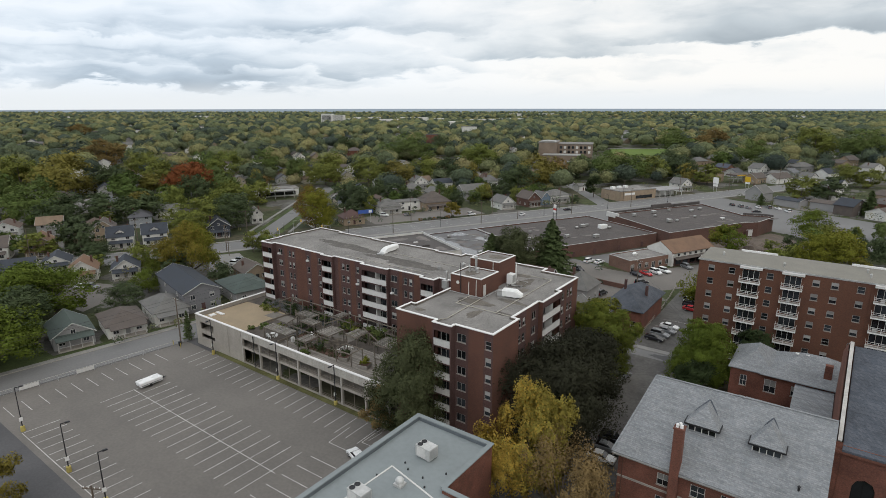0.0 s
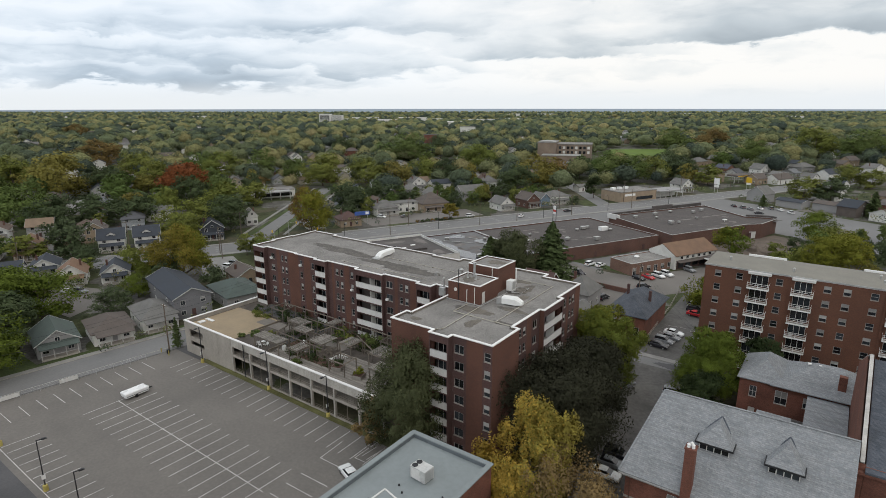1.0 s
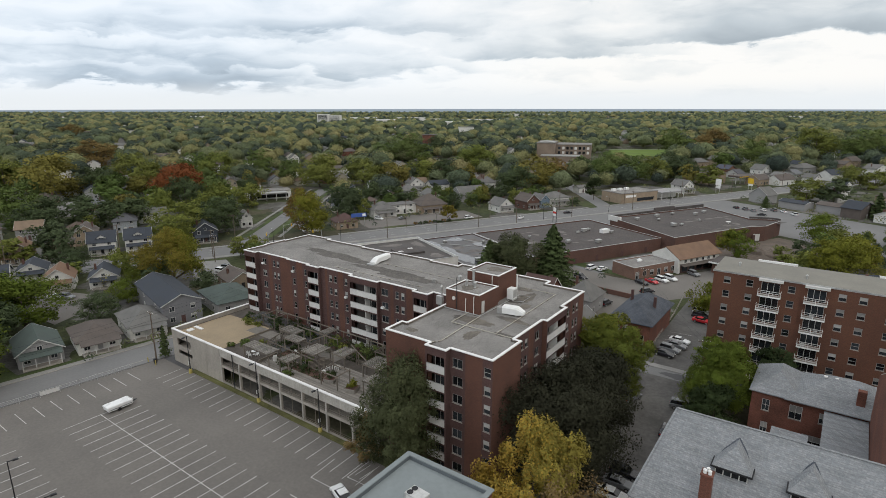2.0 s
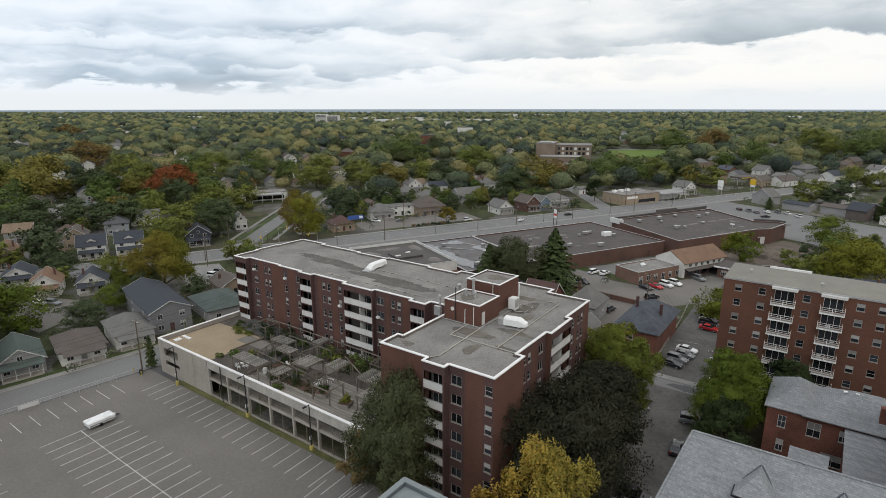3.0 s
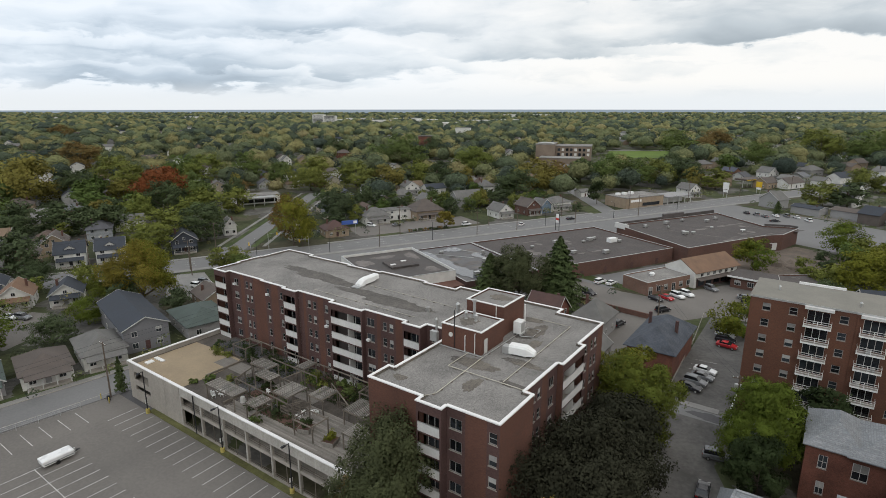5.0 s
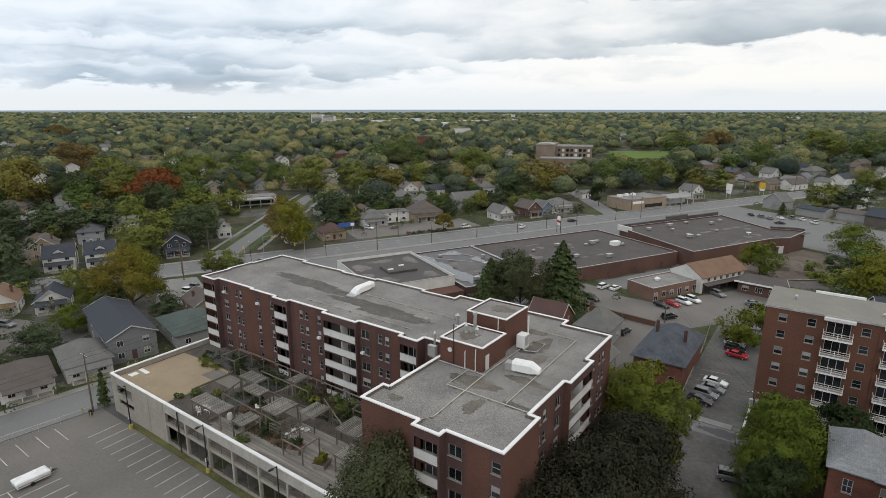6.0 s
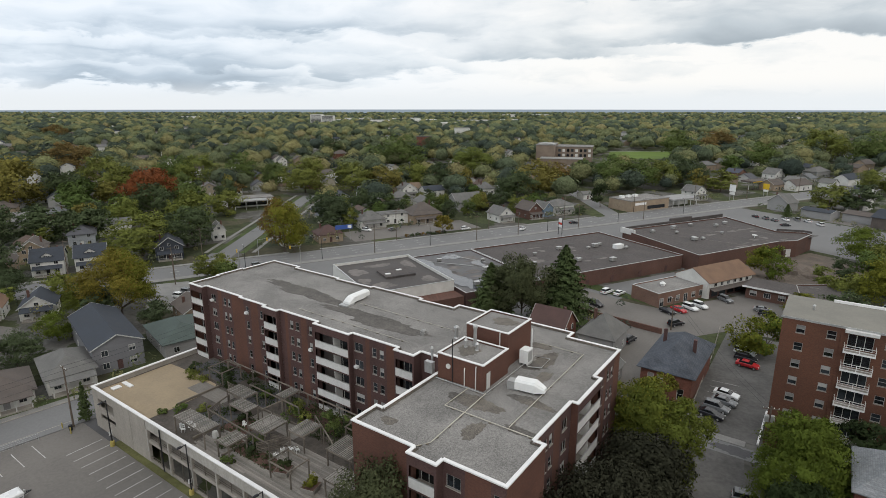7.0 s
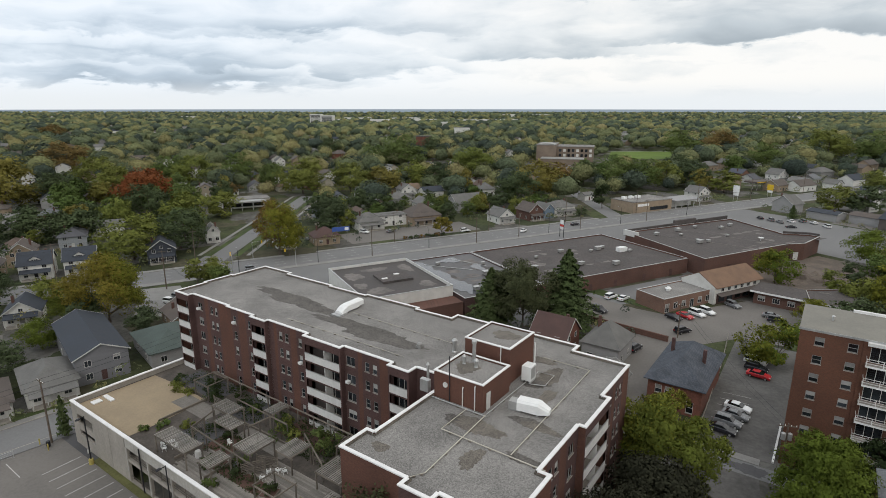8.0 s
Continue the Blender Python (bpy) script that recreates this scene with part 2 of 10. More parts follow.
PINK_BRICK = surf("faded_pink_brick", (0.2, 0.115, 0.085), 0.9, 0.25, 0.15, 6.0, 0.3, brick=((1.0, 1.2, 1.3, 1), 0.22, 0.075))
GRAVEL = surf("roof_gravel", (0.21, 0.2, 0.187), 0.95, 0.55, 0.16, 8.0, 0.9, spec=0.15, grit=0.66)
FLAT_ROOF = surf("beige_roof_membrane", (0.205, 0.195, 0.168), 0.9, 0.14, 0.25, 3.0, 0.2)
GRAVEL_DARK = surf("bare_roof_patch", (0.105, 0.096, 0.086), 0.9, 0.6, 0.6, 4.0, 0.8, grit=0.6)
STAIN = surf("stained_roof_gravel", (0.135, 0.12, 0.102), 0.95, 0.6, 0.5, 6.0, 0.9, grit=0.6)
TAR = surf("dark_roof_felt", (0.08, 0.07, 0.066), 0.85, 0.42, 0.18, 1.6, 0.4, grit=0.5)
WET = surf("damp_roof_felt", (0.095, 0.092, 0.092), 0.6, 0.4, 0.15, 1.5, 0.15, spec=0.4)
PUDDLE = surf("standing_rain_water", (0.06, 0.066, 0.075), 0.12, 0.2, 0.3, 1.0, 0.0, spec=0.8)
SCHOOL_BRICK = surf("brown_school_brick", (0.2, 0.155, 0.12), 0.9, 0.2, 0.15, 4.0, 0.2)
STONE = surf("weathered_coping_stone", (0.42, 0.4, 0.37), 0.85, 0.25, 0.8, 5.0, 0.2)
PIPE = surf("buff_pipe_paint", (0.46, 0.43, 0.36), 0.6, 0.12, 0.8, 5.0, 0.05)
DECK_PALE = surf("stained_pale_concrete", (0.36, 0.34, 0.305), 0.85, 0.28, 0.35, 3.0, 0.15, streak=(1.6, 1.6, 0.2))
TERRACE = surf("worn_terrace_floor", (0.085, 0.073, 0.062), 0.9, 0.4, 0.5, 3.0, 0.3)
COPING = surf("white_coping", (0.72, 0.71, 0.69), 0.6, 0.1, 0.5, 5.0, 0.05)
PANEL = surf("off_white_balcony_panel", (0.58, 0.57, 0.545), 0.7, 0.12, 0.6, 4.0, 0.08, streak=(1.5, 1.5, 0.3))
RECESS_SHADE = surf("dark_recess_paint", (0.07, 0.06, 0.055), 0.9, 0.2, 0.5, 3.0, 0.1)
TRIM = surf("white_window_trim", (0.52, 0.51, 0.485), 0.5, 0.1, 0.8, 5.0, 0.05)
DIM_TRIM = surf("dull_window_trim", (0.27, 0.26, 0.245), 0.6, 0.2, 0.8, 5.0, 0.05)
BLIND = surf("pale_blind", (0.3, 0.295, 0.28), 0.8, 0.2, 0.6, 4.0, 0.05, random=0.3)
GLASS = surf("window_glass", (0.02, 0.024, 0.028), 0.08, 0.6, 0.3, 1.0, 0.02, random=0.6, spec=0.6)
METAL = surf("galvanised_metal", (0.45, 0.45, 0.44), 0.45, 0.15, 0.8, 4.0, 0.1, metal=0.6)
WHITE_METAL = surf("white_painted_metal", (0.74, 0.74, 0.72), 0.45, 0.08, 0.7, 4.0, 0.05)
BLACK = surf("black_steel", (0.02, 0.02, 0.022), 0.5, 0.2, 1.0, 5.0, 0.05)
YELLOW = surf("yellow_concrete_base", (0.4, 0.33, 0.1), 0.8, 0.25, 1.0, 6.0, 0.2)
WOOD = surf("weathered_deck_wood", (0.215, 0.2, 0.178), 0.9, 0.3, 0.5, 5.0, 0.3, streak=(0.4, 6.0, 1.0), random=0.25)
BEAM = surf("grey_weathered_timber", (0.145, 0.124, 0.102), 0.9, 0.3, 0.6, 6.0, 0.3, random=0.2)
POLE = surf("utility_pole_wood", (0.12, 0.095, 0.075), 0.9, 0.3, 0.8, 6.0, 0.3)
BOARD = surf("grey_decking_board", (0.2, 0.182, 0.16), 0.9, 0.25, 0.5, 4.0, 0.3, streak=(0.4, 6.0, 1.0), random=0.22)
SAND = surf("tan_deck_coating", (0.3, 0.235, 0.155), 0.9, 0.14, 0.2, 3.0, 0.15)
SOIL = surf("reddish_planting_soil", (0.1, 0.058, 0.045), 0.95, 0.35, 0.5, 4.0, 0.5)
SLATE = surf("grey_roof_shingle", (0.235, 0.243, 0.25), 0.9, 0.3, 0.35, 5.0, 0.3, brick=((0.84, 0.84, 0.84, 1), 0.37, 0.15, 0.02), spec=0.15, grit=0.42, streak=(0.3, 2.6, 2.6))
DARK_SLATE = surf("dark_slate", (0.085, 0.093, 0.108), 0.9, 0.28, 0.4, 4.0, 0.3, spec=0.12, brick=((0.6, 0.6, 0.6, 1), 0.3, 0.22))
MEMBRANE = surf("blue_grey_roof_membrane", (0.2, 0.224, 0.226), 0.55, 0.12, 0.12, 1.5, 0.08, spec=0.4)
MEMBRANE_DARK = surf("dark_parapet_flashing", (0.11, 0.125, 0.135), 0.6, 0.15, 0.3, 3.0, 0.1)
SHINGLE = surf("house_shingles", (0.1, 0.1, 0.1), 0.9, 0.2, 0.4, 5.0, 0.3,
               tones=[(0.135, 0.125, 0.115), (0.085, 0.085, 0.092), (0.17, 0.165, 0.155), (0.11, 0.08, 0.065), (0.2, 0.195, 0.185), (0.075, 0.08, 0.1), (0.14, 0.145, 0.15), (0.18, 0.13, 0.09)])
SIDING = surf("house_siding", (0.5, 0.5, 0.5), 0.8, 0.12, 0.5, 4.0, 0.15, streak=(0.3, 0.3, 5.0),
              tones=[(0.44, 0.43, 0.41), (0.24, 0.235, 0.225), (0.38, 0.35, 0.28), (0.15, 0.07, 0.052), (0.5, 0.5, 0.485), (0.28, 0.295, 0.31), (0.32, 0.275, 0.21), (0.18, 0.1, 0.072), (0.34, 0.34, 0.33)])
GREEN_ROOF = surf("green_grey_shingles", (0.075, 0.094, 0.085), 0.9, 0.2, 0.4, 5.0, 0.3)
NAVY_ROOF = surf("dark_blue_grey_shingles", (0.045, 0.051, 0.062), 0.9, 0.2, 0.4, 5.0, 0.3)
BROWN_ROOF = surf("brown_grey_shingles", (0.105, 0.088, 0.078), 0.9, 0.2, 0.4, 5.0, 0.3)
GREY_ROOF = surf("light_grey_shingles", (0.14, 0.136, 0.128), 0.9, 0.2, 0.4, 5.0, 0.3)
ORANGE_ROOF = surf("orange_brown_shingles", (0.18, 0.112, 0.074), 0.9, 0.2, 0.4, 5.0, 0.3)
RED_ROOF = surf("faded_red_roof", (0.09, 0.055, 0.049), 0.85, 0.2, 0.4, 5.0, 0.2)
PALE_WALL = surf("pale_rendered_wall", (0.6, 0.59, 0.555), 0.85, 0.12, 0.4, 4.0, 0.1)
GREY_WALL = surf("mid_grey_siding", (0.28, 0.275, 0.27), 0.85, 0.12, 0.4, 4.0, 0.1, streak=(0.3, 0.3, 5.0))
SLATE_WALL = surf("slate_grey_siding", (0.19, 0.19, 0.2), 0.85, 0.12, 0.4, 4.0, 0.1, streak=(0.3, 0.3, 5.0))
BLUE_WALL = surf("grey_blue_siding", (0.15, 0.2, 0.25), 0.85, 0.12, 0.4, 4.0, 0.1, streak=(0.3, 0.3, 5.0))
UNIT_GREY = surf("weathered_unit_metal", (0.3, 0.295, 0.28), 0.55, 0.2, 0.6, 4.0, 0.1, metal=0.3)
UNIT_PALE = surf("pale_unit_metal", (0.48, 0.48, 0.465), 0.5, 0.2, 0.8, 4.0, 0.1, metal=0.2)
TAR_WORN = surf("worn_roof_felt", (0.155, 0.14, 0.13), 0.9, 0.35, 0.4, 2.0, 0.3)
TAR_PATCH = surf("fresh_roof_felt", (0.07, 0.062, 0.058), 0.7, 0.3, 0.4, 2.0, 0.3)
TAN_WALL = surf("tan_brick_wall", (0.29, 0.225, 0.16), 0.85, 0.15, 0.4, 4.0, 0.1)
CAR_RED = surf("red_car_paint", (0.42, 0.025, 0.03), 0.25, 0.06, 0.5, 4.0, 0.0, spec=0.5)
CAR_WHITE = surf("white_car_paint", (0.7, 0.7, 0.69), 0.3, 0.06, 0.5, 4.0, 0.0, spec=0.5)
CAR_BLACK = surf("black_car_paint", (0.018, 0.018, 0.022), 0.2, 0.1, 0.5, 4.0, 0.0, spec=0.5)
CAR_GREY = surf("grey_car_paint", (0.16, 0.165, 0.17), 0.3, 0.06, 0.5, 4.0, 0.0, spec=0.5)
CAR_GLASS = surf("car_glass", (0.012, 0.014, 0.016), 0.06, 0.2, 0.5, 1.0, 0.0, spec=0.6)
RUBBER = surf("tyre_rubber", (0.02, 0.02, 0.02), 0.9, 0.2, 1.0, 5.0, 0.1)
LAMP_RED = surf("red_lamp_lens", (0.3, 0.01, 0.01), 0.3, 0.1, 1.0, 5.0, 0.0)
SIGN_YELLOW = surf("yellow_sign", (0.65, 0.42, 0.03), 0.5, 0.1, 0.5, 4.0, 0.0)
SIGN_RED = surf("red_sign", (0.5, 0.04, 0.03), 0.5, 0.1, 0.5, 4.0, 0.0)
SIGN_BLUE = surf("blue_sign", (0.05, 0.1, 0.32), 0.5, 0.1, 0.5, 4.0, 0.0)
BARK = surf("grey_brown_bark", (0.1, 0.08, 0.065), 0.95, 0.3, 1.0, 5.0, 0.5)
RUBBLE = surf("brown_earth_heap", (0.13, 0.105, 0.085), 0.95, 0.35, 0.2, 2.0, 0.6)
LEAF_GREEN = leafy("green_leaves", [(0.07, 0.098, 0.02), (0.09, 0.125, 0.022), (0.11, 0.143, 0.026), (0.13, 0.15, 0.03), (0.085, 0.11, 0.028)])
LEAF_DARK = leafy("dark_leaves", [(0.038, 0.056, 0.026), (0.054, 0.072, 0.03), (0.044, 0.06, 0.032)])
LEAF_GREY = leafy("grey_green_leaves", [(0.068, 0.078, 0.042), (0.086, 0.096, 0.05)])
LEAF_LIME = leafy("yellow_green_leaves", [(0.14, 0.155, 0.026), (0.18, 0.18, 0.03), (0.16, 0.155, 0.03)])
LEAF_YELLOW = leafy("yellow_autumn_leaves", [(0.16, 0.145, 0.032), (0.2, 0.165, 0.035), (0.17, 0.14, 0.034)])
LEAF_ORANGE = leafy("orange_autumn_leaves", [(0.17, 0.105, 0.034), (0.2, 0.125, 0.038)])
LEAF_RED = leafy("red_autumn_leaves", [(0.19, 0.062, 0.03), (0.22, 0.08, 0.034)])
LEAF_BRIGHT = leafy("bright_lime_leaves", [(0.25, 0.21, 0.052), (0.3, 0.25, 0.06), (0.24, 0.225, 0.056)])
LEAF_GOLD = leafy("golden_autumn_leaves", [(0.36, 0.225, 0.05), (0.4, 0.275, 0.06), (0.34, 0.255, 0.065)])
LEAF_BROWN = leafy("dry_brown_leaves", [(0.2, 0.14, 0.072), (0.25, 0.175, 0.08)])
LEAF_PLUM = leafy("dark_purple_leaves", [(0.036, 0.038, 0.027), (0.047, 0.046, 0.032)])
NEEDLES = leafy("conifer_needles", [(0.072, 0.1, 0.045), (0.092, 0.12, 0.052)])
TOWN_GREEN = leafy("town_green_leaves", [(0.085, 0.125, 0.044), (0.108, 0.152, 0.048), (0.126, 0.16, 0.054), (0.095, 0.13, 0.054)])
TOWN_LIME = leafy("town_yellow_green_leaves", [(0.145, 0.176, 0.048), (0.18, 0.196, 0.054), (0.158, 0.175, 0.054)])
TOWN_YELLOW = leafy("town_yellow_leaves", [(0.18, 0.172, 0.05), (0.22, 0.192, 0.055), (0.185, 0.162, 0.055)])
TOWN_ORANGE = leafy("town_orange_leaves", [(0.17, 0.126, 0.055), (0.2, 0.136, 0.055)])
TOWN_DARK = leafy("town_dark_leaves", [(0.066, 0.09, 0.05), (0.088, 0.114, 0.058), (0.076, 0.098, 0.06)])
# bluish distance haze is mixed into these leaf tones
FAR_LEAVES = woods("far_tree_canopy", [(0.066, 0.088, 0.074), (0.094, 0.12, 0.086), (0.114, 0.142, 0.083), (0.14, 0.16, 0.082), (0.17, 0.176, 0.08), (0.195, 0.18, 0.08), (0.18, 0.146, 0.092)])


# ---- mesh tools ----
class MB:
    """Collects faces for one mesh."""

    def __init__(self):
        self.v, self.f, self.m = [], [], []

    def face(self, pts, m=0):
        k = len(self.v)
        self.v += [tuple(p) for p in pts]
        self.f.append(tuple(range(k, k + len(pts))))
        self.m.append(m)
        return self

    def box(self, x0, x1, y0, y1, z0, z1, m=0):
        k = len(self.v)
        self.v += [(x0, y0, z0), (x1, y0, z0), (x1, y1, z0), (x0, y1, z0), (x0, y0, z1), (x1, y0, z1), (x1, y1, z1), (x0, y1, z1)]
        for q in ((3, 2, 1, 0), (4, 5, 6, 7), (0, 1, 5, 4), (1, 2, 6, 5), (2, 3, 7, 6), (3, 0, 4, 7)):
            self.f.append(tuple(k + i for i in q))
            self.m.append(m)
        return self

    def prism(self, poly, z0, z1, m=0, cap=None):
        """An upright prism over a counter-clockwise outline."""
        c = len(poly)
        k = len(self.v)
        self.v += [(x, y, z0) for x, y in poly] + [(x, y, z1) for x, y in poly]
        for i in range(c):
            j = (i + 1) % c
            self.f.append((k + i, k + j, k + c + j, k + c + i))
            self.m.append(m)
        self.f.append(tuple(k + c + i for i in range(c)))
        self.m.append(m if cap is None else cap)
        self.f.append(tuple(k + i for i in reversed(range(c))))
        self.m.append(m)
        return self

    def beam(self, p, q, w, h, m=0):
        """A squared timber from p to q."""
        p, q = Vector(p), Vector(q)
        d = (q - p).normalized()
        side = d.cross(Vector((0, 0, 1)))
        side = side.normalized() if side.length > 1e-4 else Vector((1, 0, 0))
        up = side.cross(d).normalized()
        k = len(self.v)
        for e in (p, q):
            for a, b in ((-1, -1), (1, -1), (1, 1), (-1, 1)):
                self.v.append(tuple(e + side * a * w / 2 + up * b * h / 2))
        for f in ((0, 1, 5, 4), (1, 2, 6, 5), (2, 3, 7, 6), (3, 0, 4, 7), (3, 2, 1, 0), (4, 5, 6, 7)):
            self.f.append(tuple(k + i for i in f))
            self.m.append(m)
        return self

    def tube(self, pts, radii, sides=6, m=0):
        """A round limb through points, with a radius at each."""
        pts = [Vector(p) for p in pts]
        rings = []
        for i, p in enumerate(pts):
            d = (pts[min(i + 1, len(pts) - 1)] - pts[max(i - 1, 0)]).normalized()
            side = d.cross(Vector((0.31, 0.95, 0.03))).normalized()
            up = side.cross(d)
            k = len(self.v)
            r = radii[i] if isinstance(radii, (list, tuple)) else radii
            for s in range(sides):
                a = 2 * math.pi * s / sides
                self.v.append(tuple(p + side * math.cos(a) * r + up * math.sin(a) * r))
            rings.append(k)
        for a, b in zip(rings, rings[1:]):
            for s in range(sides):
                t = (s + 1) % sides
                self.f.append((a + s, a + t, b + t, b + s))
                self.m.append(m)
        self.f.append(tuple(rings[-1] + s for s in range(sides)))
        self.m.append(m)
        self.f.append(tuple(rings[0] + s for s in reversed(range(sides))))
        self.m.append(m)
        return self

    def lathe(self, x, y, profile, sides=10, m=0):
        """A turned shape on an upright axis from (radius, height) pairs."""
        rings = []
        for r, z in profile:
            rings.append(len(self.v))
            for s in range(sides):
                a = 2 * math.pi * s / sides
                self.v.append((x + r * math.cos(a), y + r * math.sin(a), z))
        for a, b in zip(rings, rings[1:]):
            for s in range(sides):
                t = (s + 1) % sides
                self.f.append((a + s, a + t, b + t, b + s))
                self.m.append(m)
        self.f.append(tuple(rings[-1] + s for s in range(sides)))
        self.m.append(m)
        return self

    def loft(self, rings, m=0, caps=True):
        """Skins a row of point rings of equal length."""
        c = len(rings[0])
        ks = []
        for ring in rings:
            ks.append(len(self.v))
            self.v += [tuple(p) for p in ring]
        for a, b in zip(ks, ks[1:]):
            for i in range(c):
                j = (i + 1) % c
                self.f.append((a + i, a + j, b + j, b + i))
                self.m.append(m)
        if caps:
            self.f.append(tuple(ks[0] + i for i in reversed(range(c))))
            self.f.append(tuple(ks[-1] + i for i in range(c)))
            self.m += [m, m]
        return self

    def slab(self, pts, thick, m=0):
        """A sloping sheet of four or three points with a thickness below it."""
        c = len(pts)
        k = len(self.v)
        self.v += [tuple(p) for p in pts] + [(p[0], p[1], p[2] - thick) for p in pts]
        self.f.append(tuple(k + i for i in range(c)))
        self.f.append(tuple(k + c + i for i in reversed(range(c))))
        self.m += [m, m]
        for i in range(c):
            j = (i + 1) % c
            self.f.append((k + i, k + c + i, k + c + j, k + j))
            self.m.append(m)
        return self

    def plate(self, xs, zs, t, bars, deep):
        """A window's surround with its glazing bars, as one piece with openings."""
        cuts_x, cuts_z = [xs[0], xs[0] + t], [zs[0], zs[0] + t]
        for cuts, ends, k in ((cuts_x, xs, bars[0]), (cuts_z, zs, bars[1])):
            for i in range(k):
                c = ends[0] + (ends[1] - ends[0]) * (i + 1) / (k + 1)
                cuts += [c - 0.028, c + 0.028]
            cuts += [ends[1] - t, ends[1]]
        nx, nz = len(cuts_x), len(cuts_z)
        k = len(self.v)
        for y in (-deep, deep):
            self.v += [(x, y, z) for z in cuts_z for x in cuts_x]

        def open_cell(i, j):
            return not (0 <= i < nx - 1 and 0 <= j < nz - 1) or (i % 2 == 1 and j % 2 == 1)

        def at(i, j, side):
            return k + side * nx * nz + j * nx + i

        for i in range(nx - 1):
            for j in range(nz - 1):
                if open_cell(i, j):
                    continue
                self.f.append((at(i, j, 0), at(i + 1, j, 0), at(i + 1, j + 1, 0), at(i, j + 1, 0)))
                self.f.append((at(i, j + 1, 1), at(i + 1, j + 1, 1), at(i + 1, j, 1), at(i, j, 1)))
                self.m += [0, 0]
                for di, dj, a, b in ((0, -1, (i, j), (i + 1, j)), (0, 1, (i + 1, j + 1), (i, j + 1)), (-1, 0, (i, j + 1), (i, j)), (1, 0, (i + 1, j), (i + 1, j + 1))):
                    if open_cell(i + di, j + dj):
                        self.f.append((at(*a, 0), at(*b, 0), at(*b, 1), at(*a, 1)))
                        self.m.append(0)
        return self

    def mesh(self, name, *mats):
        me = bpy.data.meshes.new(name)
        me.from_pydata(self.v, [], self.f)
        for mat in mats:
            me.materials.append(mat)
        if len(mats) > 1:
            me.polygons.foreach_set("material_index", self.m)
        me.update()
        return me


def thing(name, label, category, x=0.0, y=0.0, z=0.0, rz=0.0, group="", kind=""):
    """A top-level thing: an Empty at its base."""
    ob = new(name)
    ob.empty_display_size = 0.5
    ob.matrix_basis = pose(x, y, z, 0, 0, rz)
    return tagged(ob, label, category, group, kind)


BASES = {}


def site(name, label, category, x, y, group="", kind=""):
    """A thing based at (x, y) whose parts are given in the world's own numbers."""
    ob = thing(name, label, category, x, y, 0, 0, group, kind)
    BASES[ob.name] = (x, y)
    return ob


def part(name, mb, mats, parent, label="", at=None, rz=0.0):
    """One mesh object under a thing or under a part, in its local frame."""
    mats = mats if isinstance(mats, (list, tuple)) else (mats,)
    me = mb if isinstance(mb, bpy.types.Mesh) else mb.mesh(name, *mats)
    ob = new(name, me)
    ob.parent = parent
    base = BASES.get(parent.name, (0, 0))
    at = at or (0, 0, 0)
    if at != (0, 0, 0) or base != (0, 0) or rz:
        ob.matrix_basis = pose(at[0] - base[0], at[1] - base[1], at[2], 0, 0, rz)
    return tagged(ob, label)


def solid(name, mb, mats, label="", category="", kind="", group="", at=(0, 0, 0), rz=0.0):
    """A top-level mesh."""
    mats = mats if isinstance(mats, (list, tuple)) else (mats,)
    ob = new(name, mb.mesh(name, *mats))
    ob.matrix_basis = pose(*at, 0, 0, rz)
    return tagged(ob, label, category, group, kind)


# the main road's own frame: s along it, d away from its far kerb towards the brick block
ROAD_TURN = 63.2
ROAD_A = Vector((math.cos(radians(ROAD_TURN)), math.sin(radians(ROAD_TURN)), 0))
ROAD_N = Vector((ROAD_A.y, -ROAD_A.x, 0))
ROAD_O = Vector((-195.0, 156.0, 0))


def along(s, d, z=0.0):
    return ROAD_O + ROAD_A * s + ROAD_N * d + Vector((0, 0, z))


# ---- windows ----
WINDOWS = {}


def window_meshes(w, h, bars, deep, trim):
    """The meshes of a window of that size: its surround with glazing bars and sill, and its glass."""
    key = (round(w, 2), round(h, 2), bars, deep, trim.name)
    if key not in WINDOWS:
        t = 0.07
        f = MB().plate([-w / 2, w / 2], [0.0, h], t, bars, 0.05)
        sill = MB().box(-w / 2 - 0.06, w / 2 + 0.06, -deep - 0.06, -0.052, -0.1, 0.0)
        g = MB().box(-w / 2 + t, w / 2 - t, -0.008, 0.008, t, h - t)
        half = MB().box(-w / 2 + t, w / 2 - t, -0.026, -0.012, h * 0.5, h - t)
        WINDOWS[key] = (f.mesh("window", trim), g.mesh("pane", GLASS), half.mesh("blind", BLIND), sill.mesh("sill", CONCRETE))
    return WINDOWS[key]


def window(parent, x, y, z, w, h, turn, bars=(0, 1), deep=0.1, blind=False, trim=None):
    """A window whose outside faces -y before it is turned; x, y, z is the middle of its sill line."""
    fm, gm, bm, sm = window_meshes(w, h, bars, deep, trim or TRIM)
    ob = part("window", fm, (), parent, at=(x, y, z), rz=turn)
    part("pane", gm, (), ob)
    if deep > 0.06:
        part("sill", sm, (), ob)
    if blind:
        part("blind", bm, (), ob, "pale roller blind half drawn")
    return ob


